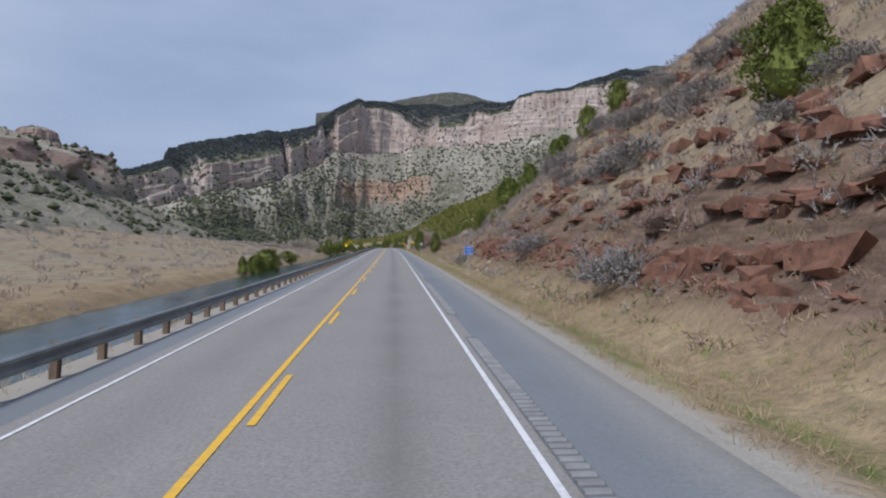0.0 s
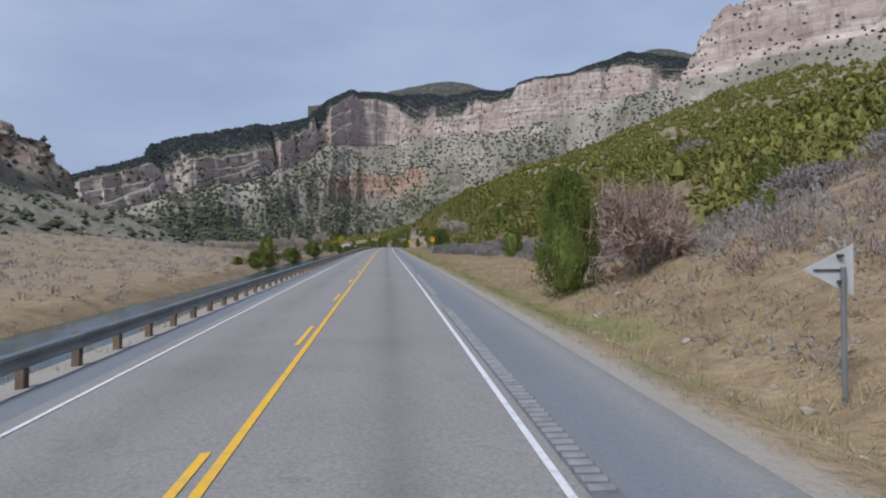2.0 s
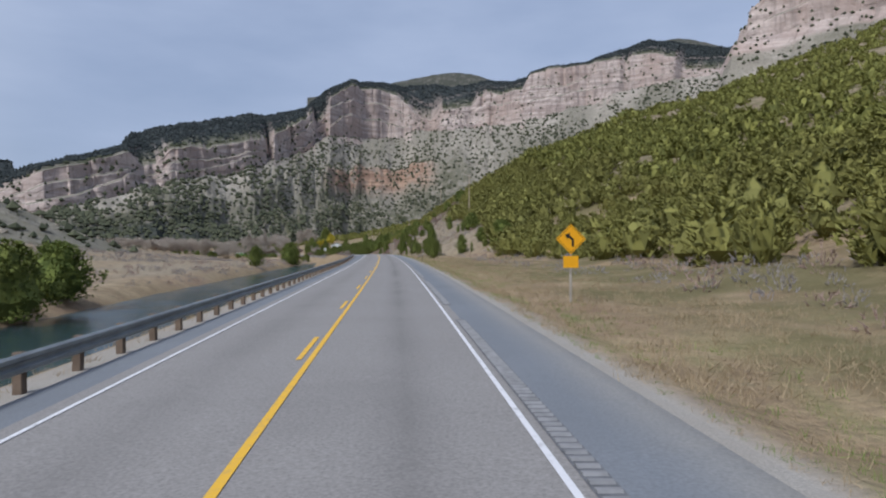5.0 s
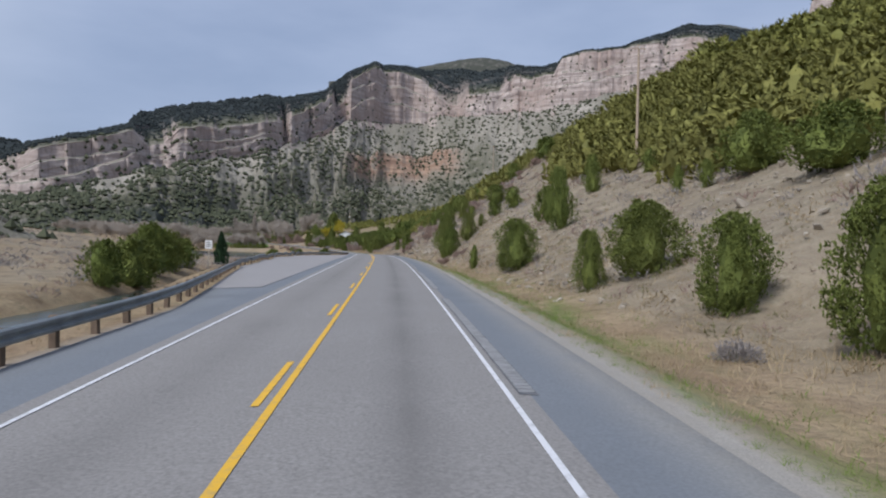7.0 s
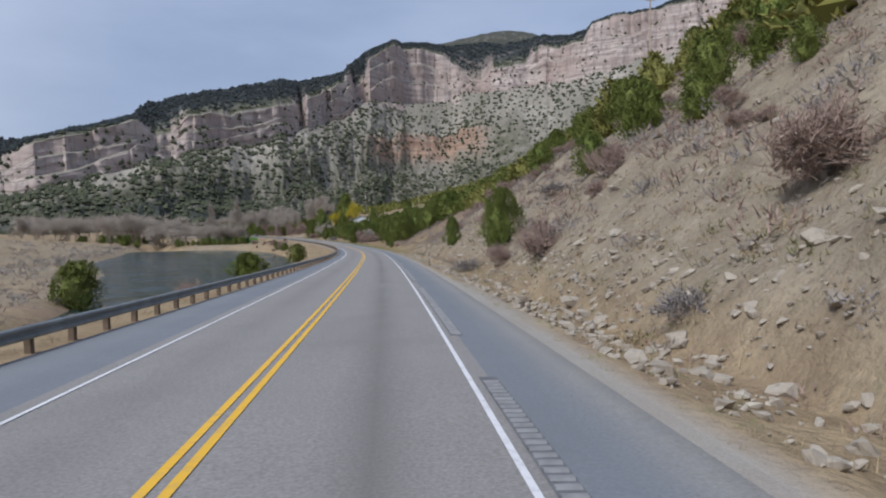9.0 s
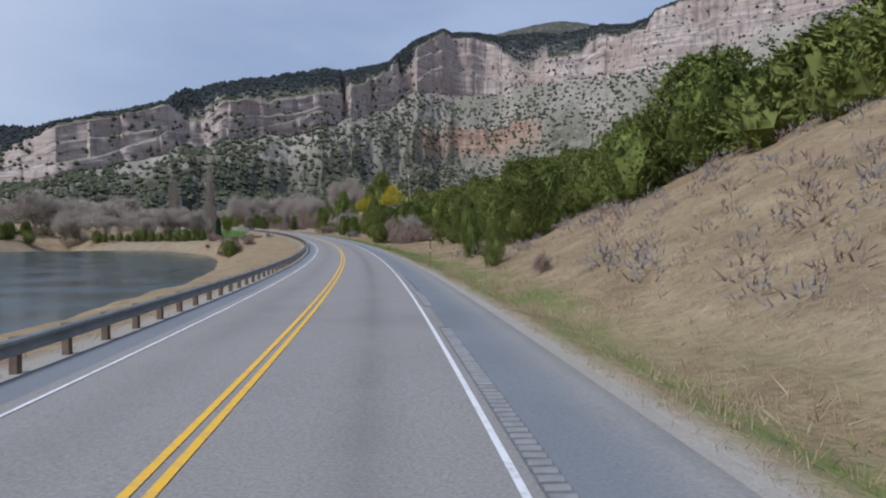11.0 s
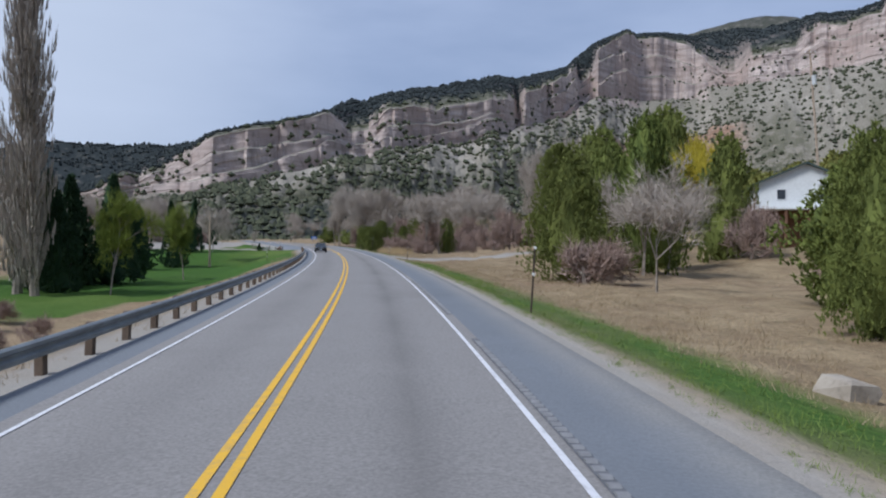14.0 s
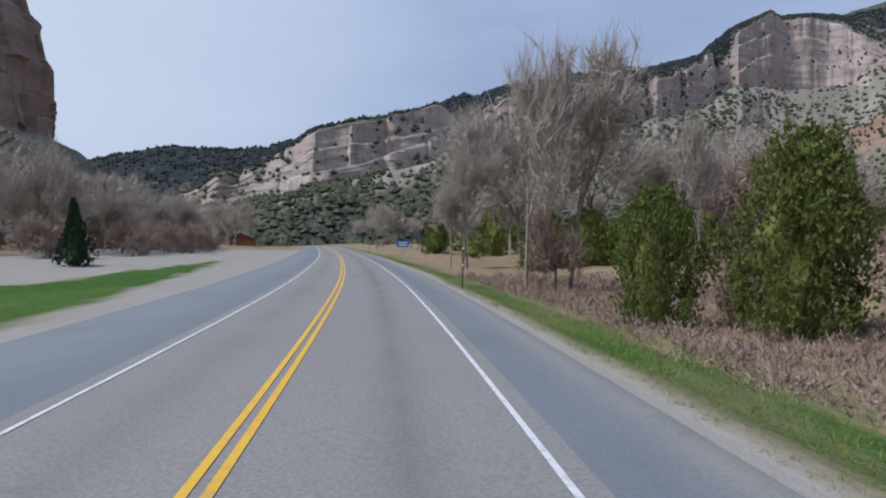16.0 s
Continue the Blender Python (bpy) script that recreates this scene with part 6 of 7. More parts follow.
def rock_material(name, dark, light):
    k = Mat(name, 0.92, 0.0, 0.2)
    n = k.noise(2.2, 5, 0.65)
    c = k.mix(k.span(n, 0.3, 0.7), (*dark, 1), (*light, 1))
    c = k.mix(k.math("MULTIPLY", k.each(), 0.35), c, tuple(v * 0.55 for v in light) + (1,))
    c = k.mix(k.span(k.noise(14, 3), 0.55, 0.75, 0, 0.5), c, tuple(v * 0.5 for v in dark) + (1,))
    return k.done(c, n, 0.6, 0.05)


PALE_ROCK = rock_material("pale_limestone", (0.27, 0.23, 0.185), (0.47, 0.42, 0.35))
RED_ROCK = rock_material("red_sandstone", (0.075, 0.042, 0.032), (0.29, 0.15, 0.105))
mountain_scrub()


# ---------------------------------------------------------------- grass
def grass():
    g = np.random.default_rng(27)
    q = np.random.default_rng(28)
    shapes = []
    for k in range(5):
        p = np.concatenate([q.normal(size=(9, 2)) * 0.45, np.zeros((9, 1))], 1)
        shapes.append(spikes(p, np.tile((0.0, 0.0, 1.0), (9, 1)), 1.0, 0.028, 1, 0.45, q))
    n = 76000
    s = g.uniform(-2, 640, n)
    d = 3.15 + 5.5 * g.uniform(0, 1, n) ** 1.6
    bare = (s > 332) & (s < 415)
    ok = ~(bare & (g.uniform(0, 1, n) < 0.8)) & (driveway(s, d) < 0.3)
    s, d = s[ok], d[ok]
    clump = fbm(s * 0.5, d * 0.9, 221, 3)
    lush = np.interp(s, (0, 110, 122, 150, 165, 262, 272, 300, 310, 470, 482, 640), (0, 0, 0.5, 0.5, 0, 0, 0.6, 0.6, 0, 0, 1.3, 1.3)) * (d < np.where(s > 470, 4.6, 3.9)) * ((s < 578) | (s > 606))
    straw = (g.uniform(-1, 1, len(s)) + clump * 0.8 > -0.2 + 1.6 * lush) | (d > 5.2)
    h = g.uniform(0.05, 0.20, len(s)) * (1 + 0.6 * np.clip(clump, 0, 1)) * np.where(d < 3.6, 0.6, 1.0)
    p = spots(s, d)
    scatter("dry_grass", shapes, p[straw], np.stack([h, h], 1)[straw], STRAW, "tufts of straw-coloured dry grass on the verge", "grass")
    scatter("green_grass", shapes, p[~straw], np.stack([h * 0.8, h * 0.75], 1)[~straw], BLADES, "fresh green grass tufts along the shoulder", "grass")
    n = 30000
    s = np.r_[g.uniform(0, 100, 16000), g.uniform(100, 270, 7000), g.uniform(415, 640, 7000), g.uniform(283, 415, 9000)]
    n = len(s)
    d = np.where((s > 283) & (s < 415), 6.0, 4.6) + 20 * g.uniform(0, 1, n) ** 1.3
    ok = driveway(s, d) < 0.3
    s, d = s[ok], d[ok]
    h = g.uniform(0.06, 0.19, len(s))
    rough = ~((s < 40) & (d < 7.6))
    s, d, h = s[rough], d[rough], h[rough]
    scatter("slope_grass", shapes, spots(s, d), np.stack([h * 1.3, h], 1), STRAW, "dry bunch grass over the slopes beside the road", "grass")
    n = 5000
    s = g.uniform(0, 596, n)
    d = rail_offset(s) - 0.15 - 2.2 * g.uniform(0, 1, n) ** 1.5
    h = g.uniform(0.08, 0.2, n)
    scatter("bank_grass", shapes, spots(s, d), np.stack([h, h], 1), STRAW, "dry grass on the bank below the guard rail", "grass")
    s, d = g.uniform(608, 622, 1300), g.uniform(4.9, 8.2, 1300)
    h = g.uniform(0.4, 0.85, 1300) * np.interp(s, (606, 616, 624), (1, 1, 0.5))
    reed = [spikes(np.concatenate([q.normal(size=(5, 2)) * 0.12, np.zeros((5, 1))], 1), np.tile((0.0, 0.0, 1.0), (5, 1)), 1.0, 0.016, 1, 0.07, q) for k in range(3)]
    s2, d2 = g.uniform(621, 648, 1500), g.uniform(4.9, 11, 1500)
    h2 = g.uniform(0.12, 0.42, 1500)
    scatter("verge_brush", [dome_shape(381 + k, 15, 3, 0.42, 1.9, 0.5) for k in range(3)], spots(s2, d2), np.stack([h2, h2], 1), RUSSET, "low reddish-brown brush behind the green verge", "shrubs")
    scatter("reeds", reed, spots(s, d), np.stack([h * 0.7, h], 1), REED, "tall dry golden reeds in the ditch", "reeds")


grass()


# ---------------------------------------------------------------- rocks
def build_boulder(s, d, w, h, mat, label, seed, group="boulders"):
    v, f = stone_shape(seed, 2 if s > 500 else 1)
    p = spot(s, d)
    w, h = (w * 0.48, h * 0.62) if 345 < s < 375 else (w, h)
    ob = new("boulder", mesh_of("boulder", v * np.array((w, w * 0.9, h * 1.5)), f, mat))
    ob.matrix_basis = Matrix.Translation(p - Vector((0, 0, 0.22 * h))) @ pose(0, 0, 0, 0, 0, seed * 47)
    tagged(ob, label, "rock", group)


for k, (s, d, w, h) in enumerate([(361.6, 3.75, 0.5, 0.36), (364.5, 3.7, 0.42, 0.15), (361.6, 4.3, 0.24, 0.2), (360.4, 4.2, 0.2, 0.13), (360.2, 4.5, 0.16, 0.1), (360.0, 3.6, 0.55, 0.25), (353.5, 4.0, 0.2, 0.12), (356, 3.9, 0.18, 0.12), (349, 4.3, 0.3, 0.2), (371, 4.1, 0.3, 0.2)]):
    build_boulder(s, d, w, h, PALE_ROCK, "pale angular boulder fallen beside the shoulder", k)
for k, (s, d, w, h) in enumerate([(547.7, 5.55, 0.5, 0.46), (546.5, 7.2, 0.5, 0.3), (273.4, 13.2, 1.2, 0.8), (272.6, 14.0, 0.8, 0.6), (270.7, 13.5, 0.6, 0.45), (72, 9.5, 1.0, 0.9), (338.3, 5.5, 0.85, 0.6), (29, 4.9, 0.2, 0.14), (30.5, 5.2, 0.26, 0.16)]):
    build_boulder(s, d, w, h, PALE_ROCK, "whitish boulder resting in the grass", k + 20)


def strewn():
    g = np.random.default_rng(31)
    s = np.r_[g.uniform(332, 420, 9000), g.uniform(283, 335, 4200), g.uniform(28, 90, 700), g.uniform(44, 62, 240), g.uniform(312, 372, 1500)]
    d = np.r_[3.5 + 15 * g.uniform(0, 1, 9000) ** 1.6, 4.6 + 14 * g.uniform(0, 1, 4200), 3.8 + 12 * g.uniform(0, 1, 700) ** 2, 4.0 + 1.6 * g.uniform(0, 1, 240), 3.9 + 2.6 * g.uniform(0, 1, 1500)]
    h = (0.02 + 0.08 * g.uniform(0, 1, len(s)) ** 2.5) * (1 + 1.2 * (g.uniform(0, 1, len(s)) > 0.97)) * np.where(np.arange(len(s)) > 13899, 1.5, 1.25)
    scatter("strewn_stones", [stone_shape(k + 40) for k in range(5)], spots(s, d), np.stack([h * 1.5, h * 1.2], 1), PALE_ROCK, "pale broken stones strewn over the cut slope", "stones", tilt=0.3)


strewn()


def red_rubble():
    g = np.random.default_rng(33)
    s, d = g.uniform(-6, 52, 1300), 5.4 + 13 * g.uniform(0, 1, 1300) ** 2.2
    h = 0.04 + 0.16 * g.uniform(0, 1, 1300) ** 2.5
    scatter("red_rubble", [stone_shape(k + 60) for k in range(5)], spots(s, d), np.stack([h * 1.5, h * 1.1], 1), RED_ROCK, "dark reddish-brown rubble strewn over the cut slope", "stones", tilt=0.3)
    s = np.r_[g.uniform(-6, 56, 1100), g.uniform(46, 102, 1500)]
    d = 6.4 + 20 * g.uniform(0, 1, len(s)) ** 1.2
    h = 0.14 + 0.5 * g.uniform(0, 1, len(s)) ** 1.8
    shapes = [dome_shape(331 + k, 44, 4, 0.28, 1.7) for k in range(4)]
    grey = g.uniform(0, 1, len(s)) < 0.6
    scatter("dry_brush", shapes, spots(s, d)[~grey], np.stack([h, h], 1)[~grey], RUSSET, "dry brown brush covering the rocky slope", "shrubs")
    scatter("grey_brush", shapes, spots(s, d)[grey], np.stack([h, h], 1)[grey], SAGE, "grey-green brush covering the rocky slope", "shrubs")


red_rubble()


def red_ledges():
    g = random.Random(5)
    blocks = []
    for k in range(9):
        bm = bmesh.new()
        for _ in range(15):
            bm.verts.new([max(-0.5, min(0.5, g.uniform(-0.72, 0.72))) for _ in range(3)])
        made = bmesh.ops.convex_hull(bm, input=bm.verts[:])
        bmesh.ops.delete(bm, geom=list({e for e in made["geom_interior"] if isinstance(e, bmesh.types.BMVert)}), context="VERTS")
        me = bpy.data.meshes.new("rock")
        bm.to_mesh(me)
        bm.free()
        me.materials.append(RED_ROCK)
        blocks.append(me)
    # d, height over the road (None: on the slope), size, from, to, how full
    lines = [(5.80, 0.50, 0.34, -6, 40, 0.85), (5.95, 0.74, 0.32, -6, 42, 1.0), (6.08, 0.98, 0.34, -6, 42, 1.0), (6.25, 1.22, 0.26, -6, 42, 1.0)]
    lines += [(7.0, None, 0.16, -4, 34, 0.7), (8.3, None, 0.26, -4, 20, 0.8), (8.6, None, 0.2, 22, 42, 0.5), (11.4, None, 0.3, 20, 46, 0.35), (16.2, None, 0.55, 24, 46, 0.6)]
    lines += [(7.6, None, 0.2, -4, 44, 0.4), (9.6, None, 0.3, -4, 38, 0.5), (14.0, None, 0.34, 12, 50, 0.3)]
    for n, (d, z, tall, s0, s1, fill) in enumerate(lines):
        ledge = empty("rock_ledge", "layered dark reddish-brown rock ledge in the cut slope", "rock", "red rock ledges")
        s = s0
        while s < s1:
            long = g.uniform(0.22, 0.75)
            gone = float(vnoise(s * 0.16, 3.0, 231)) > (0.25 if s > 12 else 0.6)
            if not gone and g.random() < fill * (0.8 + 0.4 * float(vnoise(s * 0.2, n * 3.0, 232))):
                off = d + g.uniform(-0.07, 0.07) + 0.22 * float(vnoise(s * 0.35, 5.0, 233))
                p = spot(s, off)
                h = tall * g.uniform(0.7, 1.35)
                up = p.z + 0.05 * h if z is None else float(spine(s)[2]) + z + 0.14 * float(vnoise(s * 0.3, 1.0, 237))
                ob = part_of("rock", blocks[g.randrange(9)], ledge)
                ob.matrix_basis = Matrix.Translation((p.x, p.y, up)) @ pose(0, 0, 0, g.uniform(-8, 8), g.uniform(-8, 8), math.degrees(float(spine(s)[3])) + g.uniform(-14, 14)) @ Matrix.Diagonal((long * 1.35, g.uniform(0.55, 0.85), h * 1.15, 1))
            s += long * 0.85


red_ledges()

# ---------------------------------------------------------------- signs and posts
SIGN_BLUE = plain("sign_blue", (0.03, 0.14, 0.52), 0.45, 0, 0.05)
SIGN_YELLOW = plain("sign_yellow", (0.80, 0.38, 0.01), 0.45, 0, 0.05)
PENNANT_YELLOW = plain("pennant_yellow", (0.82, 0.62, 0.02), 0.45, 0, 0.05)
SIGN_WHITE = plain("sign_white", (0.72, 0.73, 0.74), 0.45, 0, 0.05)
SIGN_BLACK = plain("sign_black", (0.015, 0.015, 0.015), 0.5, 0, 0.1)
SIGN_BACK = plain("sign_back_aluminium", (0.56, 0.59, 0.61), 0.5, 0.25, 0.1)
SIGN_POST = plain("sign_post_wood", (0.34, 0.31, 0.27), 0.85, 0, 0.25)
STAKE = plain("dark_steel_stake", (0.075, 0.055, 0.045), 0.7, 0.2, 0.3)
REFLECTOR = plain("white_reflector", (0.8, 0.8, 0.78), 0.3, 0, 0.05)


def plate(outline, thick, y, inset=None):
    """A flat plate facing -y from an outline of (x, z)."""
    bm = bmesh.new()
    front = [bm.verts.new((x, y, z)) for x, z in outline]
    bm.faces.new(front)
    r = bmesh.ops.extrude_face_region(bm, geom=bm.faces[:])
    for v in r["geom"]:
        if isinstance(v, bmesh.types.BMVert):
            v.co.y += thick
    bmesh.ops.recalc_face_normals(bm, faces=bm.faces[:])
    return bm


def lettering(text, size, at, mat, parent):
    cu = bpy.data.curves.new("lettering", "FONT")
    cu.body, cu.size, cu.align_x, cu.align_y, cu.extrude = text, size, "CENTER", "CENTER", 0.001
    tmp = bpy.data.objects.new("lettering", cu)
    me = bpy.data.meshes.new_from_object(tmp)
    bpy.data.objects.remove(tmp)
    me.materials.clear()
    me.materials.append(mat)
    ob = part_of("lettering", me, parent)
    ob.matrix_basis = pose(at[0], at[1], at[2], 90, 0, 0)
    return ob


def sign_base(name, label, s, d, turn=0.0, lean=0.0):
    p = spot(s, d)
    heading = math.degrees(float(spine(s)[3])) - 90
    return empty(name, label, "sign", "", "", Matrix.Translation(p) @ pose(0, 0, 0, 0, lean, heading + turn))


def scaled(outline, f, centre=(0, 0)):
    return [(centre[0] + (x - centre[0]) * f, centre[1] + (z - centre[1]) * f) for x, z in outline]


def blue_sign():
    ob = sign_base("road_sign", "blue roadside sign with white lettering on a wooden post", 26.6, 3.85)
    part("post", add_box(bmesh.new(), (0.055, 0.055, 1.15), (0, 0.035, 0.5), None, 0.006), SIGN_POST, ob)
    out = [(-0.168, 1.21), (-0.155, 0.90), (0.155, 0.90), (0.168, 1.21)]
    face = part("plate", plate(out, 0.008, 0), SIGN_BLUE, ob)
    part("border", plate(scaled(out, 1.07, (0, 1.055)), 0.004, 0.004), SIGN_WHITE, ob)
    lettering("ROADSIDE", 0.068, (0, -0.003, 1.155), SIGN_WHITE, ob)
    lettering("TABLE", 0.07, (0, -0.003, 1.06), SIGN_WHITE, ob)
    lettering("1/2 MILE", 0.062, (0, -0.003, 0.96), SIGN_WHITE, ob)


def diamond_sign(s, d, side, high, label, mark):
    ob = sign_base("warning_sign", label, s, d)
    r = side
    part("post", add_box(bmesh.new(), (0.05, 0.05, high), (0, 0.035, high / 2 - 0.06), None, 0.006), SIGN_POST, ob)
    out = [(0, high + r), (-r, high), (0, high - r), (r, high)]
    part("plate", plate(out, 0.008, 0), SIGN_YELLOW, ob)
    part("border", plate(scaled(out, 0.90, (0, high)), 0.002, -0.0025), SIGN_BLACK, ob)
    part("field", plate(scaled(out, 0.86, (0, high)), 0.002, -0.0045), SIGN_YELLOW, ob)
    part("symbol", plate([(x * r, high + z * r) for x, z in mark], 0.002, -0.0065), SIGN_BLACK, ob)
    return ob


def pennant(s, d, high, flip, mat, label, size=0.30):
    ob = sign_base("pennant_sign", label, s, d)
    part("post", add_box(bmesh.new(), (0.035, 0.035, high + 0.15), (0, 0.025 * flip, high / 2 - 0.05), None, 0.004), STAKE if flip > 0 else STEEL, ob)
    part("plate", plate([(-0.1 * flip, high + size * 0.75), (-0.1 * flip, high - size * 0.75), (1.15 * size * flip, high)], 0.006, 0), mat, ob)
    if flip < 0:
        part("bracket", add_box(bmesh.new(), (0.26, 0.012, 0.014), (-0.10, -0.008, high), None, 0.003), STAKE, ob)
        for z in (-0.09, 0.11):
            part("clamp", add_box(bmesh.new(), (0.05, 0.03, 0.022), (-0.02, -0.02, high + z), None, 0.004), STAKE, ob)


def square_sign(s, d, high, w, label):
    ob = sign_base("road_sign", label, s, d)
    part("post", add_box(bmesh.new(), (0.05, 0.05, high), (0, 0.035, high / 2 - 0.06), None, 0.006), SIGN_POST, ob)
    out = [(-w / 2, high + w * 0.6), (-w / 2, high - w * 0.6), (w / 2, high - w * 0.6), (w / 2, high + w * 0.6)]
    part("plate", plate(out, 0.008, 0), SIGN_WHITE, ob)
    for k in range(3):
        part("bar", add_box(bmesh.new(), (w * 0.6, 0.004, w * 0.1), (0, -0.003, high + w * (0.28 - 0.28 * k))), SIGN_BLACK, ob)


blue_sign()
diamond_sign(152.8, 6.0, 0.31, 1.36, "orange-yellow diamond warning sign with a black symbol", [(-0.45, 0.1), (-0.1, -0.1), (0.05, -0.3), (0.3, -0.35), (0.2, 0.0), (-0.1, 0.12), (-0.35, 0.4)])
ob = diamond_sign(209.5, 5.1, 0.36, 1.5, "orange-yellow diamond curve warning sign with a plaque below", [(0.05, -0.5), (0.2, -0.5), (0.2, 0.0), (-0.1, 0.25), (-0.05, 0.4), (-0.4, 0.3), (-0.25, -0.05), (-0.18, 0.1), (0.05, -0.08)])
part("plaque", plate([(-0.18, 1.10), (-0.18, 0.82), (0.18, 0.82), (0.18, 1.10)], 0.008, 0), SIGN_YELLOW, ob)
pennant(84.2, -4.5, 2.05, 1, PENNANT_YELLOW, "yellow pennant sign behind the guard rail", 0.27)
pennant(82.4, 4.45, 1.02, -1, SIGN_BACK, "bare metal back of a pennant sign on a thin post", 0.27)
square_sign(305.5, -7.9, 1.6, 0.34, "small white rectangular sign behind the guard rail")


def far_blue_sign():
    ob = sign_base("road_sign", "small blue roadside sign on a post", 676, 5.2)
    part("post", add_box(bmesh.new(), (0.05, 0.05, 1.6), (0, 0.035, 0.75), None, 0.006), SIGN_POST, ob)
    part("plate", plate([(-0.5, 1.6), (-0.5, 1.05), (0.5, 1.05), (0.5, 1.6)], 0.01, 0), SIGN_BLUE, ob)
    for k in range(2):
        part("bar", add_box(bmesh.new(), (0.7, 0.004, 0.1), (0, -0.003, 1.43 - 0.2 * k)), SIGN_WHITE, ob)


far_blue_sign()


def marker_post(s, d, h, lean, two=True):
    ob = sign_base("marker_post", "thin dark delineator post with white reflectors on the verge", s, d, 0, lean)
    ob["category"], ob["group"] = "post", "delineator posts"
    part("stake", add_box(bmesh.new(), (0.032, 0.02, h + 0.1), (0, 0, h / 2 - 0.05), None, 0.004), STAKE, ob)
    for z in (h - 0.03, h * 0.58) if two else (h - 0.03,):
        part("reflector", add_tube(bmesh.new(), (0, -0.012, z), (0, -0.022, z), 0.028, None, 10), REFLECTOR, ob, "round white reflector")


for s, d, h, lean in [(63.6, 3.4, 1.15, 3), (125.7, 3.3, 0.68, 3), (247.4, 3.4, 1.0, 3), (323, 3.3, 0.72, 0), (380.7, 3.3, 0.75, 0), (452, 3.4, 1.16, 2), (472, 3.2, 0.85, 3), (497.2, 3.1, 1.05, 0), (526.1, 3.4, 1.25, 3), (552.6, 3.4, 1.14, 3), (584.8, 4.1, 0.87, 2.5), (594.6, 4.0, 0.64, 1), (604.8, 3.75, 1.3, 1), (636.9, 3.3, 1.12, 0), (592.3, -5.0, 0.8, 0), (614.1, -4.5, 0.92, 0), (614.7, -5.5, 0.7, 0), (501.4, -9.8, 1.3, 0)]:
    marker_post(s, d, h, lean)

POLE_WOOD = plain("utility_pole_wood", (0.42, 0.33, 0.25), 0.9, 0, 0.2)
CERAMIC = plain("transformer_grey", (0.6, 0.62, 0.63), 0.5, 0.1, 0.08)


def utility_pole(s, d, h, lean, drum=False):
    ob = sign_base("utility_pole", "tall weathered wooden utility pole among the junipers", s, d, 0, lean)
    ob["category"], ob["group"] = "utility pole", "utility poles"
    part("pole", add_tube(bmesh.new(), (0, 0, -0.4), (0, 0, h), 0.10, 0.06, 10), POLE_WOOD, ob)
    part("cross_arm", add_box(bmesh.new(), (0.9, 0.05, 0.06), (0, -0.06, h - 0.25), None, 0.008), POLE_WOOD, ob)
    for x in (-0.4, 0, 0.4):
        part("insulator", add_tube(bmesh.new(), (x, -0.06, h - 0.22), (x, -0.06, h - 0.1), 0.025, 0.018, 8), CERAMIC, ob)
    if drum:
        part("transformer", add_tube(bmesh.new(), (0, -0.22, h - 2.6), (0, -0.22, h - 1.9), 0.16, None, 14), CERAMIC, ob, "grey transformer drum")


utility_pole(313.2, 16.4, 7.6, 0)
utility_pole(408, 26, 9.0, 0)
utility_pole(521.9, 27.2, 9.4, -2)
utility_pole(586.5, 34.9, 13.6, -5, True)
utility_pole(599.3, -9.8, 4.2, 0)

# ---------------------------------------------------------------- houses
SIDING = plain("white_siding", (0.66, 0.68, 0.68), 0.7, 0, 0.06)
ROOF_GREEN = plain("dark_green_roof", (0.06, 0.085, 0.08), 0.7, 0.1, 0.15)
LOG = plain("brown_log_wall", (0.20, 0.085, 0.045), 0.85, 0, 0.3)
ROOF_DARK = plain("dark_shingle_roof", (0.07, 0.055, 0.05), 0.9, 0, 0.2)
TIMBER = plain("stained_timber", (0.17, 0.09, 0.055), 0.85, 0, 0.2)


def glass_material():
    k = Mat("window_glass", 0.08, 0.0, 0.6)
    return k.done((0.03, 0.035, 0.04, 1))


GLASS = glass_material()


def gable(w, depth, eave, ridge, y0=0.0):
    bm = bmesh.new()
    pts = [(-w / 2, 0), (w / 2, 0), (w / 2, eave), (0, ridge), (-w / 2, eave)]
    a = [bm.verts.new((x, y0, z)) for x, z in pts]
    b = [bm.verts.new((x, y0 + depth, z)) for x, z in pts]
    bm.faces.new(a)
    bm.faces.new(b[::-1])
    for k in range(5):
        m = (k + 1) % 5
        bm.faces.new((a[k], b[k], b[m], a[m]))
    bmesh.ops.recalc_face_normals(bm, faces=bm.faces[:])
    return bm


def roof_slab(w, depth, eave, ridge, side, over=0.35, thick=0.12):
    bm = bmesh.new()
    run, rise = w / 2, ridge - eave
    x0, z0 = side * (run + over), eave - rise * over / run
    ys = (-over, depth + over)
    low = [bm.verts.new((x, y, z)) for x, z in ((0, ridge + 0.01), (x0, z0)) for y in ys]
    high = [bm.verts.new((v.co.x, v.co.y, v.co.z + thick)) for v in low]
    for q in ((0, 1, 3, 2),):
        bm.faces.new([low[k] for k in q])
        bm.faces.new([high[k] for k in q])
    for a, b in ((0, 1), (1, 3), (3, 2), (2, 0)):
        bm.faces.new((low[a], low[b], high[b], high[a]))
    bmesh.ops.recalc_face_normals(bm, faces=bm.faces[:])
    return bm


def window(parent, x, z, w, h, y=0.0):
    fr = part("window", add_box(bmesh.new(), (w + 0.1, 0.06, h + 0.1), (x, y - 0.01, z), None, 0.01), SIDING, parent)
    part("pane", add_box(bmesh.new(), (w, 0.02, h), (x, y - 0.045, z)), GLASS, fr)


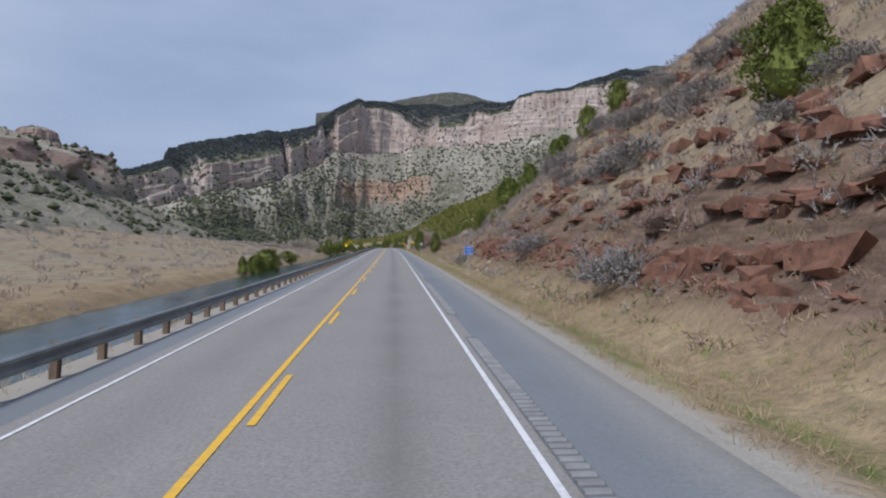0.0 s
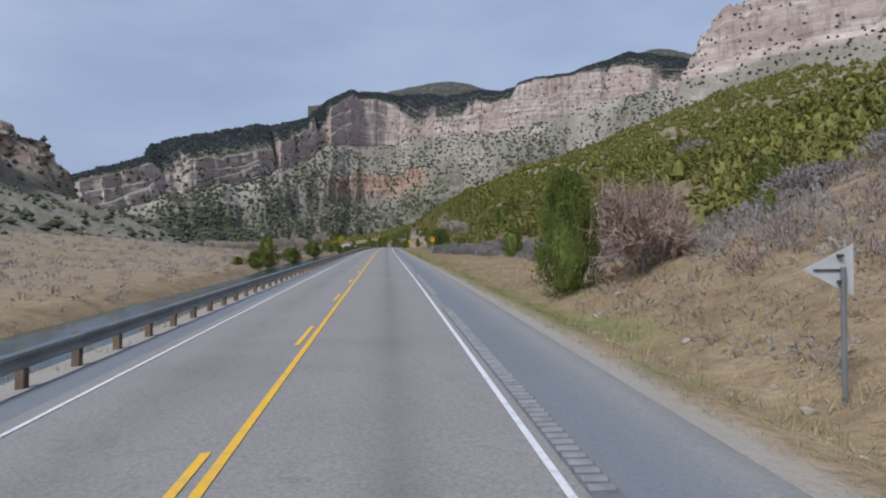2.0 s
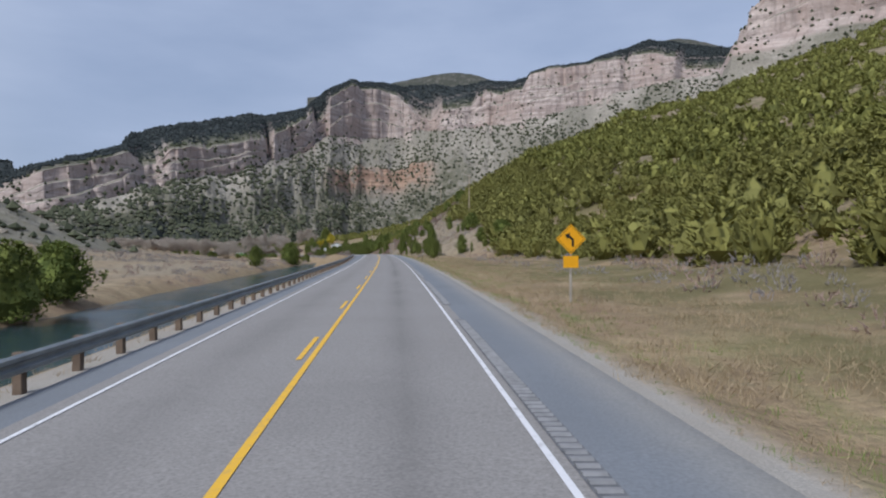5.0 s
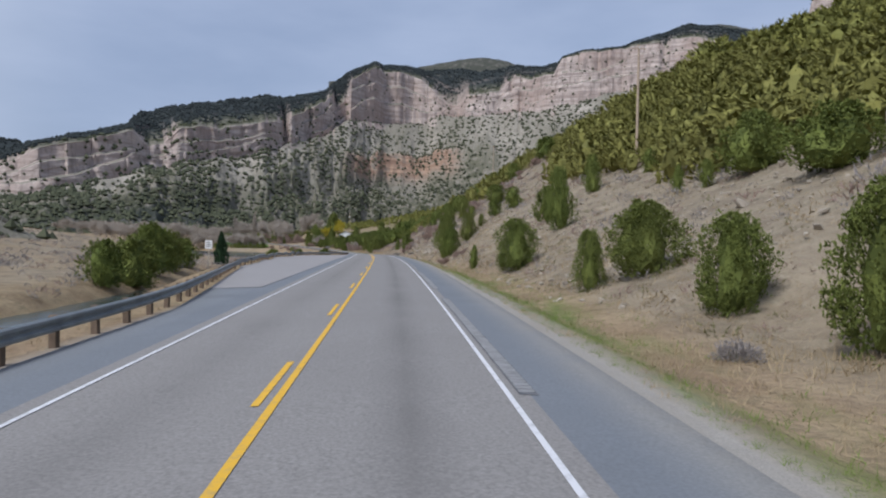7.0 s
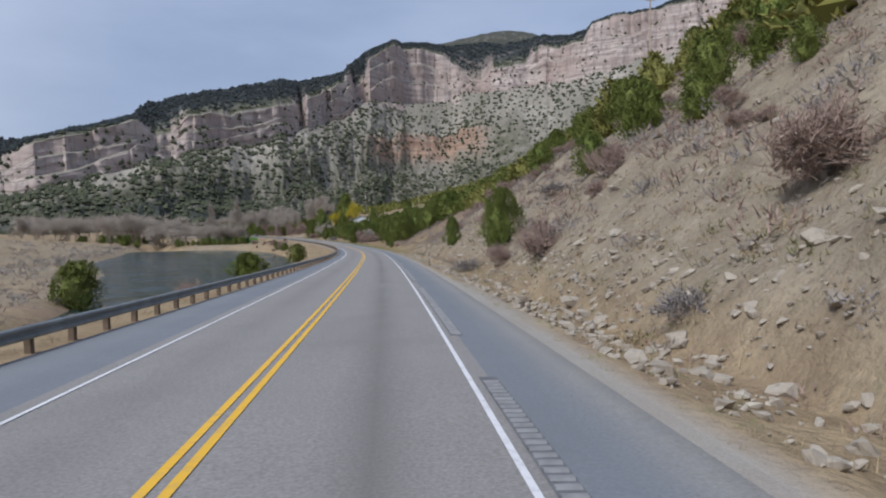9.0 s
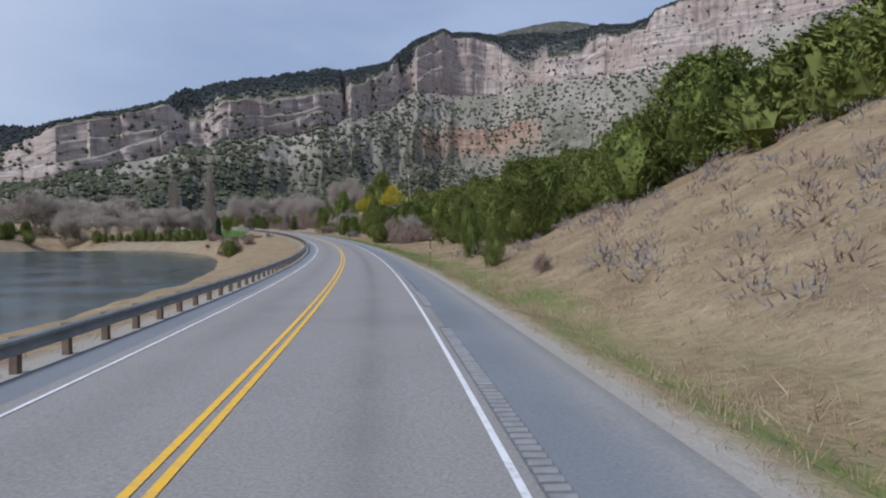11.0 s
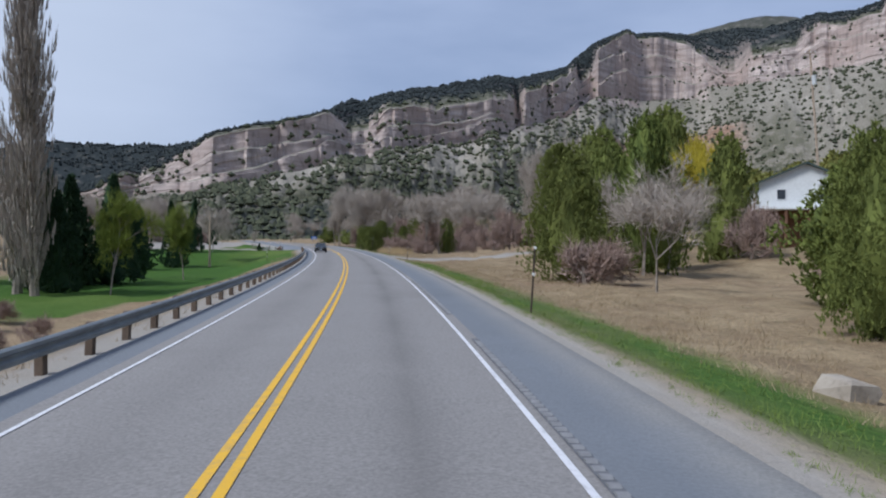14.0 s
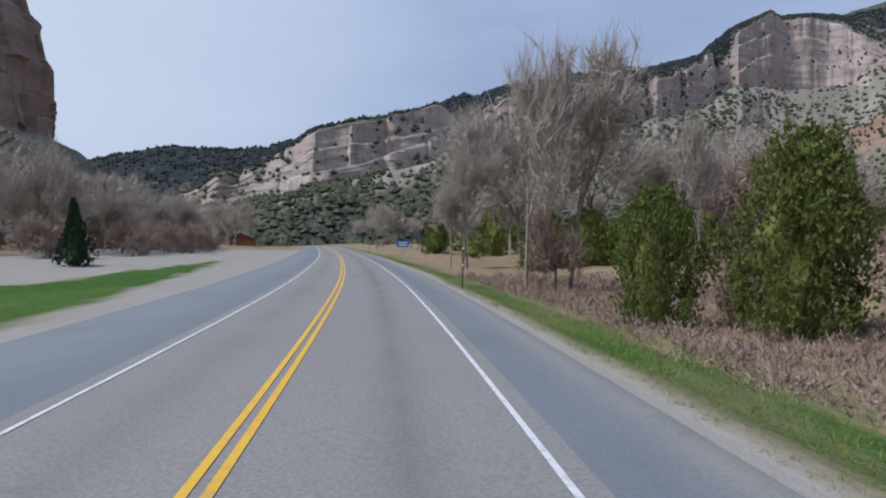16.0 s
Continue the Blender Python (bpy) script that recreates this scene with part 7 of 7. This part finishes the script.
def white_house():
    p = spot(583.5, 31)
    away = math.degrees(float(spine(560)[3])) - 90
    ob = empty("house", "white house with a dark green gable roof, raised on posts", "house", "", "", Matrix.Translation((p.x, p.y, p.z + 2.6)) @ pose(0, 0, 0, 0, 0, away - 22))
    w, depth, eave, ridge = 5.9, 6.0, 1.7, 3.0
    part("wall", gable(w, depth, eave, ridge), SIDING, ob, "white boarded wall")
    part("roof", roof_slab(w, depth, eave, ridge, 1), ROOF_GREEN, ob)
    part("roof", roof_slab(w, depth, eave, ridge, -1), ROOF_GREEN, ob)
    for x in (-1.5, 1.1, 1.7):
        window(ob, x, 0.95, 0.5, 0.65)
    part("deck", add_box(bmesh.new(), (w + 0.1, 1.3, 0.14), (0, -0.6, -0.08), None, 0.01), SIDING, ob)
    for x in (-2.8, -1.4, 0, 1.4, 2.8):
        part("post", add_box(bmesh.new(), (0.16, 0.16, 3.0), (x, -1.1, -1.65), None, 0.01), TIMBER, ob)
    part("cellar", add_box(bmesh.new(), (w - 0.4, depth - 0.6, 3.2), (0, depth / 2 + 0.2, -1.65), None, 0.02), TIMBER, ob, "dark recessed lower storey")


def cabin(s, d, w, depth, eave, ridge, turn, label):
    p = spot(s, d)
    ob = empty("cabin", label, "cabin", "", "", Matrix.Translation(p) @ pose(0, 0, 0, 0, 0, turn))
    part("wall", gable(w, depth, eave, ridge), LOG, ob)
    part("roof", roof_slab(w, depth, eave, ridge, 1, 0.4), ROOF_DARK, ob)
    part("roof", roof_slab(w, depth, eave, ridge, -1, 0.4), ROOF_DARK, ob)
    part("door", add_box(bmesh.new(), (0.55, 0.05, 1.1), (0.2, -0.02, 0.55), None, 0.01), TIMBER, ob)
    window(ob, -w * 0.3, 0.8, 0.5, 0.4)


white_house()
cabin(700, -27, 5.5, 4.0, 1.5, 2.3, 60, "brown wooden cabin among bare trees")
cabin(760, -16, 4.5, 4.0, 1.5, 2.4, 40, "distant dark-roofed cabin beside the road")

FENCE = plain("grey_fence_rail", (0.5, 0.49, 0.47), 0.85, 0, 0.15)


FENCE_POST = plain("dark_fence_post", (0.09, 0.075, 0.06), 0.85, 0, 0.2)


def rail_fence():
    ob = empty("rail_fence", "low fence of whitish panels between dark posts by the lawn", "fence")
    last = None
    for s, d in [(613.5, -4.3), (614.0, -4.95), (614.5, -5.6), (614.9, -6.2), (615.2, -6.8)]:
        p = spot(s, d)
        part("post", add_box(bmesh.new(), (0.07, 0.07, 0.44), p + Vector((0, 0, 0.17)), None, 0.006), FENCE_POST, ob)
        if last:
            way = p - last
            turn = pose(0, 0, 0, 0, 0, math.degrees(math.atan2(way.y, way.x)))
            for z in (0.11, 0.22, 0.33):
                part("board", add_box(bmesh.new(), (way.length - 0.08, 0.025, 0.085), (p + last) / 2 + Vector((0, 0, z)), turn, 0.004), FENCE, ob)
        last = p


def open_shed(s, d, w, turn):
    ob = empty("shed", "open reddish-brown picnic shed with a flat dark roof", "shed", "", "", Matrix.Translation(spot(s, d)) @ pose(0, 0, 0, 0, 0, turn))
    part("roof", add_box(bmesh.new(), (w + 0.5, 2.3, 0.12), (0, 0.6, 1.44), None, 0.02), ROOF_DARK, ob)
    part("back_wall", add_box(bmesh.new(), (w, 0.08, 1.36), (0, 1.55, 0.69)), LOG, ob)
    part("side_wall", add_box(bmesh.new(), (0.08, 1.6, 1.36), (-w / 2, 0.72, 0.69)), LOG, ob)
    part("half_wall", add_box(bmesh.new(), (w * 0.45, 0.08, 1.30), (-w * 0.22, -0.14, 0.66)), LOG, ob)
    for x in (-w / 2, 0.1, w / 2):
        part("post", add_box(bmesh.new(), (0.12, 0.12, 1.38), (x, -0.22, 0.69), None, 0.01), TIMBER, ob)


open_shed(640.5, -15.4, 2.7, math.degrees(float(spine(640.5)[3])) - 90 + 14)
rail_fence()

# ---------------------------------------------------------------- the car
CAR_PAINT = plain("black_car_paint", (0.012, 0.014, 0.018), 0.18, 0.1, 0.1, 3, 0.7)
CAR_GLASS = plain("car_glass", (0.03, 0.035, 0.04), 0.05, 0, 0.05, 3, 0.8)
CHROME = plain("chrome", (0.75, 0.76, 0.78), 0.18, 0.9, 0.05)
TYRE = plain("tyre_rubber", (0.02, 0.02, 0.02), 0.85, 0, 0.2)
LAMP = plain("headlight_glass", (0.68, 0.68, 0.66), 0.12, 0.2, 0.05)
PLATE = plain("number_plate", (0.5, 0.55, 0.6), 0.4, 0, 0.05)


def loft(sections, closed_ends=True):
    """A body from cross-sections: y, then (x, z) points on one side."""
    bm = bmesh.new()
    rings = []
    for y, half in sections:
        ring = [bm.verts.new((x, y, z)) for x, z in half] + [bm.verts.new((-x, y, z)) for x, z in reversed(half)]
        rings.append(ring)
    n = len(rings[0])
    for a, b in zip(rings, rings[1:]):
        for k in range(n):
            m = (k + 1) % n
            bm.faces.new((a[k], a[m], b[m], b[k]))
    bm.faces.new(rings[0])
    bm.faces.new(rings[-1][::-1])
    bmesh.ops.recalc_face_normals(bm, faces=bm.faces[:])
    bmesh.ops.bevel(bm, geom=[e for e in bm.edges], offset=0.012, segments=1, affect="EDGES")
    return bm


def sedan(s, d):
    p = deck(np.array(float(s)), np.array(float(d)), 0.012)
    heading = math.degrees(float(spine(s)[3])) - 90
    ob = empty("car", "black sedan in the oncoming lane", "car", "", "", Matrix.Translation([float(v) for v in p]) @ pose(0, 0, 0, 0, 0, heading))

    def body(y, w, low, top):
        return y, [(w * 0.80, low), (w * 0.97, low + 0.06), (w, low + (top - low) * 0.5), (w * 0.95, top - 0.03), (w * 0.80, top)]

    part("body", loft([body(-1.31, 0.36, 0.16, 0.36), body(-1.24, 0.45, 0.12, 0.41), body(-0.95, 0.485, 0.10, 0.46), body(-0.45, 0.49, 0.10, 0.50), body(0.55, 0.49, 0.10, 0.51), body(1.05, 0.475, 0.12, 0.52), body(1.26, 0.43, 0.16, 0.50), body(1.30, 0.36, 0.20, 0.44)]), CAR_PAINT, ob)
    part("cabin_glass", loft([(-0.52, [(0.40, 0.48), (0.41, 0.49), (0.41, 0.50), (0.40, 0.505), (0.3, 0.51)]), (-0.12, [(0.43, 0.48), (0.425, 0.56), (0.39, 0.68), (0.34, 0.735), (0.25, 0.75)]), (0.5, [(0.43, 0.48), (0.42, 0.56), (0.385, 0.69), (0.335, 0.745), (0.25, 0.76)]), (0.98, [(0.40, 0.48), (0.40, 0.50), (0.39, 0.51), (0.38, 0.52), (0.3, 0.525)])]), CAR_GLASS, ob, "dark tinted glass")
    part("roof", loft([(-0.16, [(0.36, 0.715), (0.355, 0.73), (0.34, 0.745), (0.3, 0.757), (0.2, 0.762)]), (0.2, [(0.375, 0.72), (0.37, 0.74), (0.35, 0.762), (0.3, 0.776), (0.2, 0.782)]), (0.55, [(0.35, 0.71), (0.345, 0.73), (0.33, 0.75), (0.29, 0.762), (0.2, 0.766)])]), CAR_PAINT, ob)
    for side in (-1, 1):
        part("headlight", add_box(bmesh.new(), (0.15, 0.10, 0.075), (side * 0.35, -1.215, 0.345), pose(0, 0, 0, 12, 0, side * -28), 0.02), LAMP, ob, "clear headlight")
        part("mirror", add_box(bmesh.new(), (0.10, 0.06, 0.07), (side * 0.50, -0.33, 0.53), None, 0.018), CAR_PAINT, ob)
        part("tail_light", add_box(bmesh.new(), (0.12, 0.05, 0.08), (side * 0.36, 1.27, 0.42), None, 0.012), plain("tail_light_red", (0.4, 0.02, 0.02), 0.2), ob)
        for y in (-0.83, 0.80):
            wheel = part("wheel", add_tube(bmesh.new(), (side * 0.36, y, 0.175), (side * 0.48, y, 0.175), 0.175, None, 22), TYRE, ob)
            part("rim", add_tube(bmesh.new(), (side * 0.47, y, 0.175), (side * 0.487, y, 0.175), 0.125, 0.115, 18), CHROME, wheel)
    part("grille", add_box(bmesh.new(), (0.42, 0.05, 0.09), (0, -1.295, 0.32), None, 0.012), CHROME, ob, "chrome grille")
    for z in (0.295, 0.325, 0.35):
        part("grille_gap", add_box(bmesh.new(), (0.38, 0.02, 0.012), (0, -1.316, z)), SIGN_BLACK, ob)
    part("number_plate", add_box(bmesh.new(), (0.17, 0.012, 0.085), (0, -1.325, 0.215), None, 0.004), PLATE, ob)
    part("bumper", add_box(bmesh.new(), (0.72, 0.06, 0.10), (0, -1.27, 0.17), None, 0.025), CAR_PAINT, ob)


sedan(599.4, -1.1)
